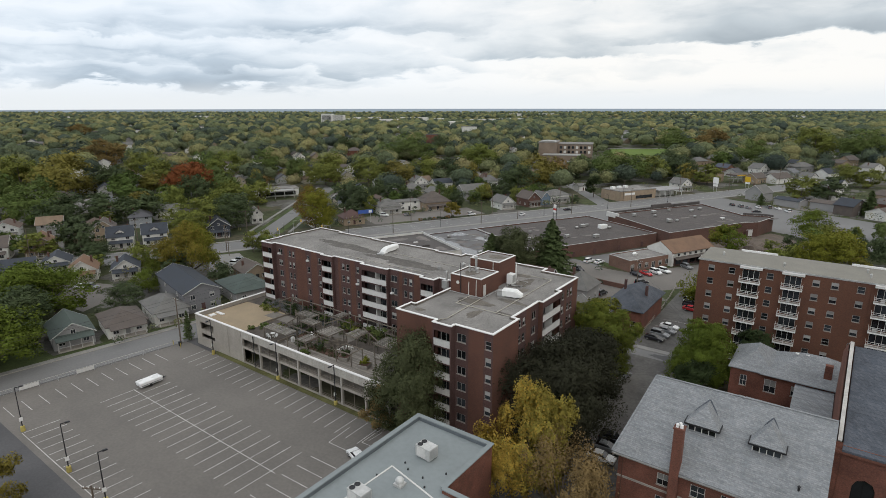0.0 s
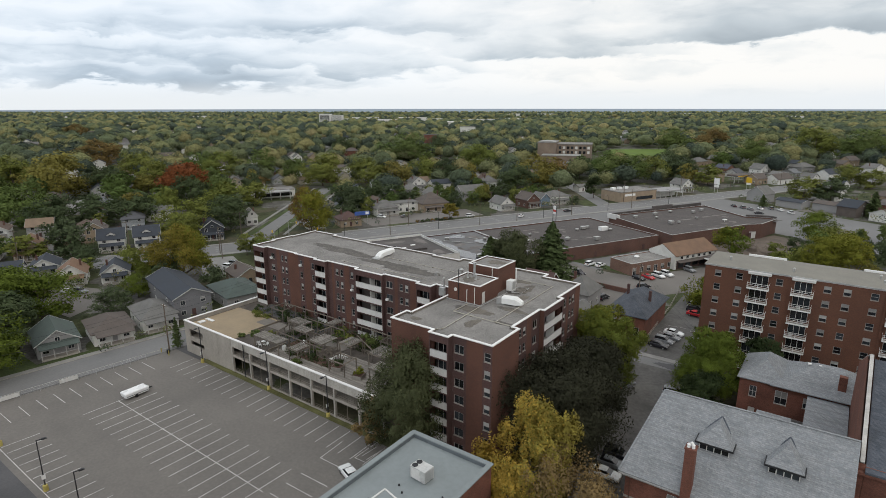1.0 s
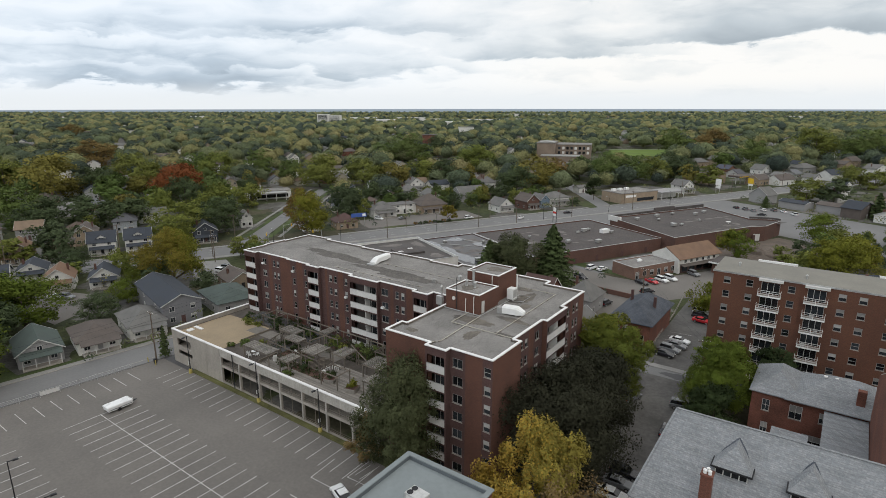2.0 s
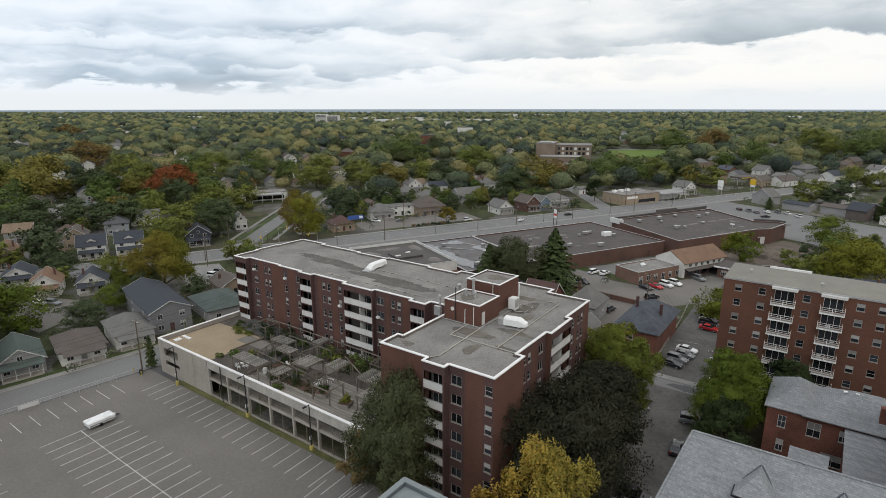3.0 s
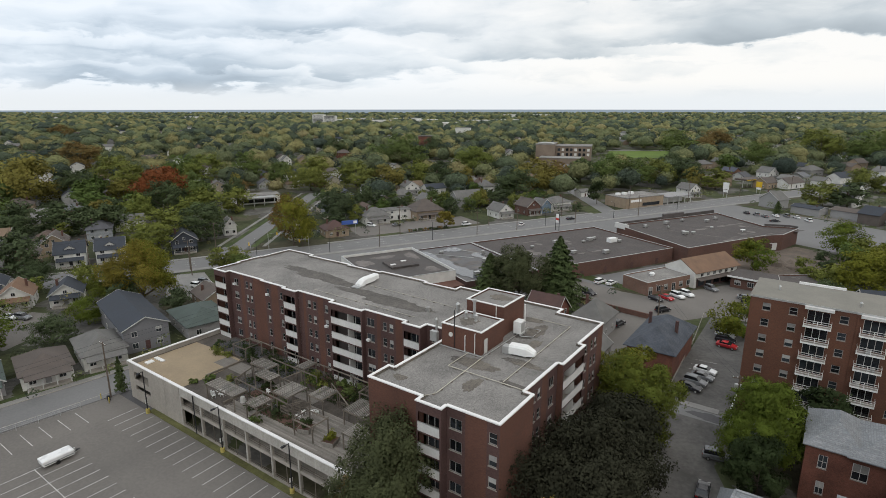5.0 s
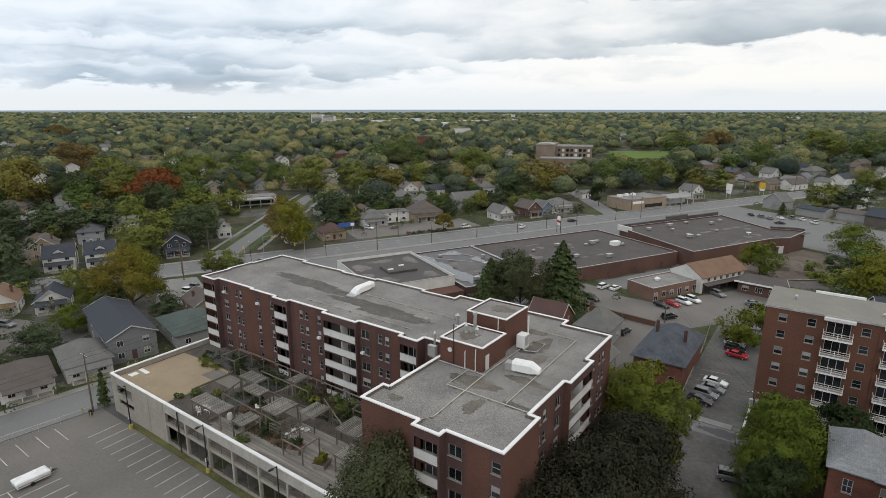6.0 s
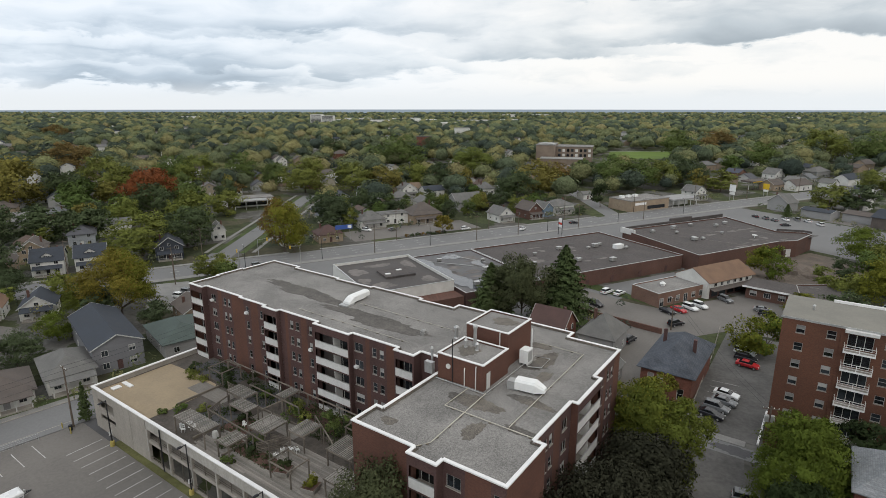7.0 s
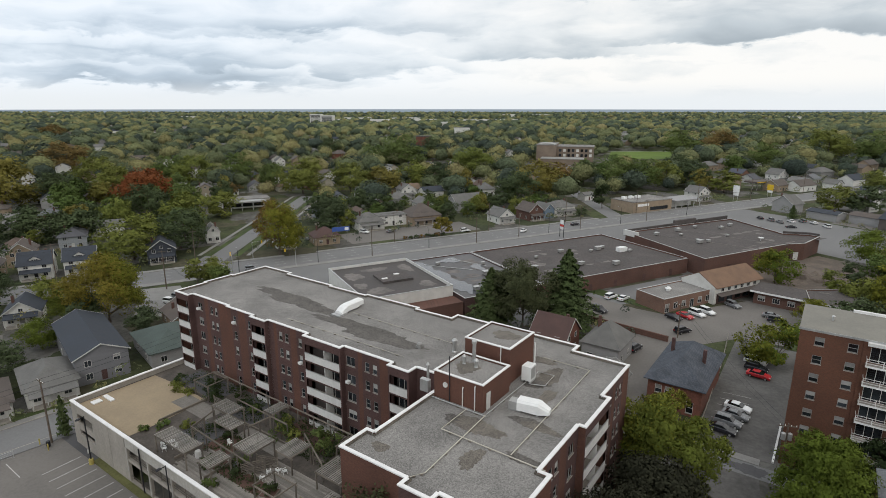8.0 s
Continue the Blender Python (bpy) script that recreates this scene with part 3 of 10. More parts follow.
def wall(parent, p, q, z0, z1, holes, mats, thick=0.3, bands=(), name="wall", label=""):
    """A wall from p to q, its outside to the right of that way, with openings (u0, u1, z0, z1) through it. bands: (u0, u1, material)."""
    p, q = Vector((*p, 0)), Vector((*q, 0))
    length = (q - p).length
    d = (q - p) / length
    out = Vector((d.y, -d.x, 0))
    us = sorted({0.0, length, *[u for h in holes for u in h[:2]], *[min(length, max(0, u)) for b in bands for u in b[:2]]})
    zs = sorted({z0, z1, *[z for h in holes for z in h[2:4]]})
    mb = MB()

    def spot(u, z, back=0.0):
        e = p + d * min(max(u, 0.005), length - 0.005) - out * back
        return (e.x, e.y, z)

    for u0, u1 in zip(us, us[1:]):
        um = (u0 + u1) / 2
        mat = 0
        for b in bands:
            if b[0] <= um <= b[1]:
                mat = b[2]
        start = None
        cells = []
        for a, b in zip(zs, zs[1:]):
            zm = (a + b) / 2
            gone = any(h[0] < um < h[1] and h[2] < zm < h[3] for h in holes)
            if not gone and start is None:
                start = a
            if gone and start is not None:
                cells.append((start, a))
                start = None
        if start is not None:
            cells.append((start, z1))
        for a, b in cells:
            mb.face([spot(u0, a), spot(u1, a), spot(u1, b), spot(u0, b)], mat)
            mb.face([spot(u0, b, thick), spot(u1, b, thick), spot(u1, a, thick), spot(u0, a, thick)], mat)
    for u0, u1, a, b in [h[:4] for h in holes] :
        mb.face([spot(u0, a), spot(u0, a, thick), spot(u1, a, thick), spot(u1, a)])
        mb.face([spot(u0, b), spot(u1, b), spot(u1, b, thick), spot(u0, b, thick)])
        mb.face([spot(u0, a), spot(u0, b), spot(u0, b, thick), spot(u0, a, thick)])
        mb.face([spot(u1, a), spot(u1, a, thick), spot(u1, b, thick), spot(u1, b)])
    for u in (0.0, length):
        mb.face([spot(u, z0), spot(u, z1), spot(u, z1, thick), spot(u, z0, thick)])
    mb.face([spot(0, z1), spot(length, z1), spot(length, z1, thick), spot(0, z1, thick)])
    return part(name, mb, mats, parent, label)


def glaze(parent, p, q, holes, chance, rng, deep=0.12, bars=None, trim=None):
    """Puts a window into each opening of a wall from p to q."""
    p, q = Vector((*p, 0)), Vector((*q, 0))
    d = (q - p).normalized()
    out = Vector((d.y, -d.x, 0))
    turn = math.degrees(math.atan2(d.y, d.x))
    for u0, u1, a, b in [h[:4] for h in holes]:
        e = p + d * (u0 + u1) / 2 - out * deep
        w = u1 - u0
        window(parent, e.x, e.y, a, w - 0.02, b - a - 0.02, turn, bars or ((0, 1) if w < 1.3 else (1, 0)), deep, rng.random() < chance, trim)


def coping(parent, outline, z, wide=0.4, high=0.14, mat=None, name="coping", label="", closed=True):
    """A capping that follows a roof's outline (counter-clockwise), lying outwards and inwards of it."""
    c = len(outline)
    for i in range(c if closed else c - 1):
        p, q = Vector((*outline[i], 0)), Vector((*outline[(i + 1) % c], 0))
        d = (q - p).normalized()
        inward = Vector((-d.y, d.x, 0)) * 0.1
        p, q = p + inward, q + inward
        piece = MB().beam(p - d * wide * 0.2 + Vector((0, 0, z)), q + d * wide * 0.2 + Vector((0, 0, z + 0.004 * (i % 2))), wide, high)
        part(name, piece, mat or COPING, parent, label)


# ---- ground, roads, parking ----
def sheet(name, poly, z, thick, mat, label, category, kind="structure"):
    mb = MB().prism(poly, z - thick, z)
    return solid(name, mb, mat, label, category, kind)


ring = [(4400 * math.cos(2 * math.pi * i / 72), 4400 * math.sin(2 * math.pi * i / 72)) for i in range(72)]
sheet("ground", ring, 0.0, 0.5, EARTH, "dull green and brown town ground with patchy grass", "ground")

LOT_Y1, LOT_X0, LOT_X1 = 65.9, -130.0, -52.0
lot = sheet("parking_lot", [(LOT_X0 - 1.6, 20), (LOT_X1, 20), (LOT_X1, LOT_Y1), (-126.0, LOT_Y1), (-127.0, LOT_Y1), (-129.0, 50)], 0.03, 0.3, ASPHALT, "worn grey asphalt parking lot with faded white stall lines", "parking lot")


def stripes(host, lines, z=0.036, wide=0.13):
    for a, b in lines:
        w = wide
        part("painted_line", MB().beam((a[0], a[1], z), (b[0], b[1], z), w, 0.008), PAINT, host)


lines = [((-120.6 + 2.67 * i, 65.5), (-120.4 + 2.67 * i, 60.0)) for i in range(22)]
lines += [((-115.1 + 2.658 * i, 41.0), (-115.0 + 2.658 * i, 53.0)) for i in range(17)]
lines += [((-115.2, 47.15), (-71.6, 47.15))]
lines += [((-115.0 + 2.64 * i, 28.9), (-114.7 + 2.64 * i, 34.2)) for i in range(16)]
lines += [((-115.0, 28.6), (-73.0, 28.6))]
lines += [((-127.9, 29.7 + 2.82 * i), (-122.4, 29.7 + 2.82 * i)) for i in range(11)]
lines += [((-70.5, 42.0 + 2.8 * i), (-65.0, 42.2 + 2.8 * i)) for i in range(5)]
lines += [((-62.0, 42.0 + 2.8 * i), (-57.0, 42.2 + 2.8 * i)) for i in range(5)]
lines += [((-71.0, 57.5), (-71.4, 62.6)), ((-71.0, 57.5), (-67.1, 57.6)), ((-66.6, 60.7), (-66.6, 66.7)), ((-66.6, 60.7), (-63.2, 60.9)), ((-66.0, 61.7), (-65.8, 64.8)), ((-64.8, 61.4), (-64.5, 65.3))]
stripes(lot, lines)

# service road south of the lot
sheet("service_road", [(-145, 8), (-52, 8), (-52, 20), (-131.6, 20), (-142, 20)], 0.02, 0.3, DARK_ASPHALT, "dark asphalt service road beside the parking lot", "road")
sheet("service_road_strip", [(-131.0, 20.0), (-60.0, 20.0), (-60.0, 27.6), (-131.0, 27.6)], 0.036, 0.3, DARK_ASPHALT, "dark asphalt lane along the parking lot", "road")

# side street west of the lot: it leans with (4.5, 34.5)
def west(y, off):
    return (-135.0 + (y - 32.0) * 0.131 + off, y)


def strip_between(y0, y1, o0, o1, steps=1):
    left = [west(y0 + (y1 - y0) * i / steps, o0) for i in range(steps + 1)]
    right = [west(y0 + (y1 - y0) * i / steps, o1) for i in range(steps + 1)]
    return [*right, *reversed(left)]


sheet("side_street", strip_between(-40, 128, -8.2, 0.0), 0.02, 0.3, ROAD, "grey asphalt side street between the lot and small houses", "road")
sheet("side_street_pavement", strip_between(-40, 84, 0.15, 1.9), 0.13, 0.3, ROAD, "concrete pavement along the parking lot", "pavement")
sheet("side_street_kerb", strip_between(-40, 128, 0.0, 0.15), 0.14, 0.3, CONCRETE, "concrete kerb", "kerb")
sheet("far_pavement", strip_between(-40, 128, -9.9, -8.35), 0.12, 0.3, WALK, "concrete pavement in front of small houses", "pavement")
sheet("far_kerb", strip_between(-40, 128, -8.35, -8.2), 0.13, 0.3, CONCRETE, "concrete kerb", "kerb")
sheet("front_lawn", strip_between(-40, 44, -40, -11.6), 0.06, 0.2, GRASS, "dull green lawn in front of small houses", "lawn")
sheet("verge_of_street", strip_between(-40, 128, -11.6, -9.9), 0.08, 0.2, GRASS, "narrow strip of grass behind the pavement", "lawn")
sheet("lot_margin", strip_between(18, 84, 1.9, 9.0), 0.022, 0.3, ASPHALT, "worn asphalt margin beside the wire fence", "parking lot")

# grass bank along the foot of the parking deck
sheet("grass_bank", [(-117.6, 65.9), (-66.0, 65.9), (-66.0, 66.9), (-117.6, 66.9)], 0.22, 0.3, DRY_GRASS, "strip of dry grass at the foot of the parking deck", "lawn")
sheet("deck_forecourt", [(-130.6, 65.9), (-117.6, 65.9), (-117.6, 66.9), (-125.7, 66.9), (-125.7, 90), (-127.6, 90)], 0.05, 0.3, DARK_ASPHALT, "dark asphalt apron beside the parking deck", "road")

sheet("corner_yard", [(-196, 113), (-176, 101), (-165, 107), (-170, 114), (-190, 122)], 0.032, 0.2, WALK, "pale concrete yard by the junction", "parking lot")
sheet("garden_yard", [(-193, 58), (-170, 60), (-176, 72), (-188, 76), (-203, 70)], 0.03, 0.2, ASPHALT, "pale asphalt yard between small houses", "parking lot")

# main road
def band(s0, s1, d0, d1):
    return [tuple(along(s, d).xy) for s, d in ((s0, d1), (s1, d1), (s1, d0), (s0, d0))]


sheet("main_road", band(-330, 900, 0.0, 13.4), 0.03, 0.3, ROAD, "wide grey asphalt main road", "road")
sheet("main_road_far_pavement", band(-330, 8, -2.2, -0.2), 0.14, 0.3, WALK, "concrete pavement beside the main road", "pavement")
sheet("main_road_far_pavement", band(20, 160, -2.2, -0.2), 0.14, 0.3, WALK, "concrete pavement beside the main road", "pavement")
sheet("main_road_far_pavement", band(171, 600, -2.2, -0.2), 0.14, 0.3, WALK, "concrete pavement beside the main road", "pavement")
sheet("main_road_near_pavement", band(-330, 600, 13.6, 16.4), 0.14, 0.3, WALK, "concrete pavement beside the main road", "pavement")
sheet("roadside_forecourt", band(36, 96, -26, -6.5), 0.028, 0.3, ASPHALT, "grey asphalt forecourt before roadside shops", "parking lot")
sheet("plaza_parking", band(-8, 205, 16.4, 47), 0.03, 0.3, ROAD, "grey asphalt forecourt parking of the shops", "parking lot")
sheet("plaza_parking_east", band(186, 247, 16.4, 130), 0.034, 0.3, ROAD, "wide grey asphalt parking lot beside the shops", "parking lot")
sheet("side_lot", band(249, 345, 58, 82), 0.024, 0.3, ASPHALT, "worn asphalt yard between sheds and houses", "parking lot")
sheet("side_lane", band(246, 420, 122, 129), 0.026, 0.3, ROAD, "narrow asphalt lane between houses", "road")
sheet("rear_yard", [(-160, 108), (-52, 108), (-52, 131), (-98, 150), (-128, 134), (-150, 140)], 0.024, 0.3, DARK_ASPHALT, "dark asphalt yard behind the brick block", "parking lot")
centre = site("road_marking", "worn white lane lines on the main road", "road marking", -195, 156, kind="structure")
for i in range(40):
    for d in (3.4, 6.7, 10.0):
        s = -60 + i * 9.0
        p, q = along(s, d, 0.036), along(s + 3.2, d, 0.036)
        part("painted_line", MB().beam(p, q, 0.12, 0.008), PAINT, centre)

# cross street beyond the junction, and a second one by the school road
def lane(name, p, way, length, wide, mat, z, label):
    w = Vector((*way, 0)).normalized()
    o = Vector((-w.y, w.x, 0)) * wide / 2
    p = Vector((*p, 0))
    q = p + w * length
    return sheet(name, [tuple((p - o).xy), tuple((q - o).xy), tuple((q + o).xy), tuple((p + o).xy)], z, 0.3, mat, label, "road")


lane("cross_street", (-206.0, 141.0), (-0.59, 0.81), 150, 9.5, ROAD, 0.026, "grey asphalt side street between houses")
lane("cross_street_pavement", (-218.0, 145.5), (-0.59, 0.81), 140, 1.4, WALK, 0.12, "concrete pavement along the side street")
lane("cross_street_pavement", (-203.5, 156.0), (-0.59, 0.81), 140, 1.4, WALK, 0.12, "concrete pavement along the side street")
lane("cross_street_verge", (-214.6, 146.8), (-0.59, 0.81), 140, 2.2, GRASS, 0.08, "grass verge along the side street")
lane("cross_street_verge", (-206.2, 153.0), (-0.59, 0.81), 140, 2.2, GRASS, 0.08, "grass verge along the side street")
sheet("service_yard", band(37, 124, 84, 95.4), 0.022, 0.3, ROAD, "patched asphalt yard behind the shops", "parking lot")
lane("school_street", (-114.0, 303.0), (-0.6, 0.8), 200, 9.0, ROAD, 0.026, "grey asphalt side street between houses")

# alley between the brick block and the church, parking behind
sheet("alley", [(-47.0, 20), (-26.0, 20), (-26.0, 98), (-31.0, 108), (-33.0, 121.0), (-46.0, 121.0), (-45.5, 70)], 0.03, 0.3, PATCHED, "grey asphalt alley with patches between brick buildings", "road")
sheet("cross_lane", [(-70, 121.0), (-8, 121.0), (-8, 124.6), (-70, 124.6)], 0.026, 0.3, ROAD, "narrow asphalt cross lane", "road")
sheet("lane_pavement", [(-60, 124.6), (-33.5, 124.6), (-33.5, 126.4), (-60, 126.4)], 0.12, 0.3, WALK, "concrete pavement along the cross lane", "pavement")
block_lot = sheet("residents_parking", [(-43.6, 126.4), (-31.4, 126.4), (-31.4, 176), (-44.2, 176)], 0.03, 0.3, PATCHED, "grey asphalt parking lot beside the apartment block", "parking lot")
stripes(block_lot, [((-42.2, 133 + 2.7 * i), (-37.4, 133.4 + 2.7 * i)) for i in range(6)], 0.036, 0.08)
sheet("shop_parking", [(-96, 168), (-84, 186), (-70, 183), (-62, 183), (-43, 212), (-28, 205), (-34, 178), (-44.2, 176.2), (-56, 160), (-66, 160), (-82, 166)], 0.034, 0.3, ASPHALT, "grey asphalt parking lot in front of the small shops", "parking lot")
sheet("rear_lane", [(-62, 126.6), (-53.5, 126.6), (-54.5, 160), (-66, 160)], 0.03, 0.3, ASPHALT, "asphalt yard behind the brick house", "road")


# ---- the brick apartment block ----
rng = random.Random(7)
TOP, STOREY = 21.0, 2.75
FLOORS = [17.35 - STOREY * i for i in range(7)]
block = site("apartment_block", "seven-storey brown brick apartment block with white roof edging and balconies", "building", -86, 96)
MATS = (RED_BRICK, DARK_BRICK)
ROOF_LINE = [(-124.9, 85.9), (-120.8, 85.9), (-120.8, 86.9), (-110.2, 86.9), (-110.2, 86.5), (-103.1, 86.5), (-103.1, 85.9), (-99.4, 85.9), (-99.4, 86.6), (-90.3, 86.6), (-90.3, 85.7),
             (-82.7, 85.7), (-82.7, 86.5), (-73.9, 86.5), (-73.9, 85.6), (-70.4, 85.6), (-70.4, 87.3), (-65.0, 87.3), (-65.0, 73.3), (-66.0, 73.3), (-66.0, 69.4), (-57.6, 69.4),
             (-57.6, 68.3), (-54.0, 68.3), (-54.0, 69.4), (-47.1, 69.4), (-47.1, 77.3), (-48.3, 77.3), (-48.3, 86.6), (-47.5, 86.6), (-47.5, 94.1), (-48.4, 94.1), (-48.4, 103.7),
             (-56.0, 103.7), (-56.0, 105.7), (-76.5, 105.7), (-76.5, 104.0), (-83.5, 104.0), (-83.5, 104.7), (-95.2, 104.7), (-95.2, 104.2), (-104.0, 104.2), (-104.0, 104.7), (-116.6, 104.7),
             (-116.6, 105.6), (-124.9, 105.6), (-124.9, 98.0), (-125.4, 98.0), (-125.4, 92.0), (-124.9, 92.0)]

# window columns as (first u, second u, sill above floor, head above floor) by wall
def column(u, w, low=0.95, high=2.35, floors=range(7)):
    return [(u - w / 2, u + w / 2, FLOORS[i] + low, FLOORS[i] + high) for i in floors]


SPECS = {
    ((-120.8, 86.9), (-110.2, 86.9)): ([(1.9, 1.4), (5.4, 0.75), (6.7, 0.75)], [(0.0, 3.4, 1), (4.5, 7.6, 1)]),
    ((-110.2, 86.5), (-103.1, 86.5)): ([(2.0, 0.85), (5.9, 0.8)], [(1.1, 3.0, 1), (5.0, 7.1, 1)]),
    ((-99.4, 86.6), (-90.3, 86.6)): ([(2.8, 0.85), (4.2, 0.85), (7.3, 0.8)], [(0.0, 1.2, 1), (1.9, 5.1, 1), (6.5, 9.1, 1)]),
    ((-82.7, 86.5), (-73.9, 86.5)): ([(1.2, 1.7), (4.3, 0.85), (5.7, 0.85)], [(0.0, 2.6, 1), (3.4, 6.6, 1)]),
    ((-70.4, 87.3), (-65.0, 87.3)): ([(1.6, 1.2), (3.9, 0.8)], [(0.0, 5.4, 1)]),
    ((-54.0, 69.4), (-47.1, 69.4)): ([(1.2, 1.7), (6.1, 1.1)], [(0.0, 2.5, 1), (5.3, 6.9, 1)]),
    ((-66.0, 69.4), (-57.6, 69.4)): ([], [(7.6, 8.4, 1)]),
    ((-48.3, 77.3), (-48.3, 86.6)): ([(2.6, 0.9), (4.0, 0.9), (7.6, 1.4)], [(1.7, 4.8, 1), (6.4, 9.3, 1)]),
    ((-48.4, 94.1), (-48.4, 103.7)): ([(2.8, 0.9), (5.2, 0.9), (6.6, 0.9)], [(1.9, 3.7, 1), (4.4, 7.4, 1)]),
}
BALCONIES = {((-124.9, 85.9), (-120.8, 85.9)), ((-103.1, 85.9), (-99.4, 85.9)), ((-90.3, 85.7), (-82.7, 85.7)), ((-73.9, 85.6), (-70.4, 85.6)), ((-57.6, 68.3), (-54.0, 68.3)), ((-47.5, 86.6), (-47.5, 94.1))}


def balcony(parent, p, q, z, out, rng):
    """One recessed balcony: slab, solid front panel, rail, and the glazed wall behind it."""
    d = Vector((q[0] - p[0], q[1] - p[1], 0))
    length = d.length
    turn = math.degrees(math.atan2(d.y, d.x))
    slab = part("balcony", MB().box(0.3, length - 0.3, 0.02, 1.7, -0.2, 0.0), CONCRETE, parent, at=(p[0], p[1], z), rz=turn)
    part("panel", MB().box(0.25, length - 0.25, -0.05, 0.03, -0.12, 1.02), PANEL, slab, "off-white balcony front panel")
    part("rail", MB().box(0.25, length - 0.25, -0.07, 0.05, 1.02, 1.08), METAL, slab)
    # the recess's shade is put into this wall's near-black colour
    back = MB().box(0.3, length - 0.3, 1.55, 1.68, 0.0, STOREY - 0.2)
    part("back_wall", back, RECESS_SHADE, slab)
    door = min(2.4, length * 0.5)
    u = 0.5 + (length - door - 1.0) * (0.7 if length > 5 else 0.3)
    glass = MB().box(u, u + door, 1.50, 1.545, 0.06, 2.1)
    part("glass_door", glass, GLASS, slab)
    stiles = MB().box(u - 0.06, u, 1.47, 1.55, 0.0, 2.16).box(u + door, u + door + 0.06, 1.47, 1.55, 0.0, 2.16).box(u + door / 2 - 0.04, u + door / 2 + 0.04, 1.47, 1.55, 0.0, 2.1).box(u - 0.06, u + door + 0.06, 1.47, 1.55, 2.1, 2.18)
    part("door_surround", stiles, TRIM, slab)
    if length > 5:
        part("divider", MB().box(length * 0.55, length * 0.55 + 0.08, 0.05, 1.5, 0.0, STOREY - 0.25), PANEL, slab, "pale privacy screen")
    return slab


count = len(ROOF_LINE)
for i in range(count):
    p, q = ROOF_LINE[i], ROOF_LINE[(i + 1) % count]
    if (p, q) in BALCONIES:
        d = Vector((q[0] - p[0], q[1] - p[1], 0))
        length = d.length
        holes = [(0.3, length - 0.3, z - 0.1, z + STOREY - 0.38) for z in FLOORS]
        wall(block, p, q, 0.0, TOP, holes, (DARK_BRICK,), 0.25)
        for z in FLOORS:
            balcony(block, p, q, z, None, rng)
        continue
    cols, bands = SPECS.get((p, q), ([], []))
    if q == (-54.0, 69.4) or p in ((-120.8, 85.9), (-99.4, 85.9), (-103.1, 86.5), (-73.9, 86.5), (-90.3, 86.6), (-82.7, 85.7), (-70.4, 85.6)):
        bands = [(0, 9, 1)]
    holes = [h for u, w in cols for h in column(u, w)]
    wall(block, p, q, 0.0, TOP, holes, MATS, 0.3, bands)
    glaze(block, p, q, holes, 0.25, rng, trim=DIM_TRIM)
    # air-conditioners in some windows
    if cols:
        d = Vector((q[0] - p[0], q[1] - p[1], 0)).normalized()
        out = Vector((d.y, -d.x, 0))
        turn = math.degrees(math.atan2(d.y, d.x))
        for u0, u1, a, b in holes:
            if rng.random() < 0.06:
                e = Vector((*p, 0)) + d * (u0 + 0.36) + out * 0.2
                unit = MB().box(-0.3, 0.3, -0.22, 0.28, 0.0, 0.38)
                part("window_air_conditioner", unit, WHITE_METAL, block, "white window air-conditioner", at=(e.x, e.y, a + 0.06), rz=turn)



def inset(outline, k):
    """The outline drawn inwards by k."""
    got = []
    for i in range(len(outline)):
        o, p, q = Vector(outline[i - 1]), Vector(outline[i]), Vector(outline[(i + 1) % len(outline)])
        a, b = (p - o).normalized(), (q - p).normalized()
        na, nb = Vector((-a.y, a.x)), Vector((-b.y, b.x))
        m = (na + nb) / max(0.2, 1 + na.dot(nb))
        got.append(tuple(p + m * k))
    return got


part("roof", MB().prism(inset(ROOF_LINE, 0.12), TOP - 0.6, TOP - 0.32), GRAVEL, block, "flat roof of grey gravel")
coping(block, ROOF_LINE, TOP + 0.0, 0.4, 0.15, COPING, label="white painted roof edging")
lining = inset(ROOF_LINE, 0.335)
for (xa, ya), (xb, yb) in zip(lining, lining[1:] + lining[:1]):
    part("upstand", MB().beam((xa, ya, TOP - 0.2), (xb, yb, TOP - 0.2), 0.05, 0.26), STAIN, block, "felt upstand inside the roof edge")


def blotch(parent, cx, cy, rx, ry, z, mat, seed, name="bare_patch", label=""):
    """A ragged flat patch on a roof or on the ground."""
    r = random.Random(seed)
    pts = []
    for i in range(36):
        a = 2 * math.pi * i / 36
        k = 0.72 + 0.28 * r.random() + 0.12 * math.sin(3 * a + seed)
        pts.append((cx + rx * k * math.cos(a), cy + ry * k * math.sin(a)))
    return part(name, MB().prism(pts, z - 0.01, z + 0.004), mat, parent, label)


for cx, cy, rx, ry, sd in ((-109.5, 96.6, 7.0, 1.5, 1), (-103.5, 95.8, 8.5, 2.2, 2), (-97.5, 95.0, 5.0, 1.6, 9), (-88.0, 93.2, 9.0, 1.6, 3), (-81.5, 92.6, 8.5, 2.4, 8)):
    blotch(block, cx, cy, rx, ry, TOP - 0.316 + 0.004 * (sd % 3), GRAVEL_DARK, sd, label="darker bare strip of roof gravel")
for cx, cy, rx, ry, sd in ((-58.6, 80.6, 2.6, 1.4, 4), (-53.2, 84.4, 2.2, 1.0, 5), (-56.5, 93.0, 2.2, 1.6, 6), (-50.5, 78.4, 2.2, 0.8, 7)):
    blotch(block, cx, cy, rx, ry, TOP - 0.316 + 0.003 * (sd % 2), GRAVEL_DARK, sd, label="dark damp patch of roof gravel")

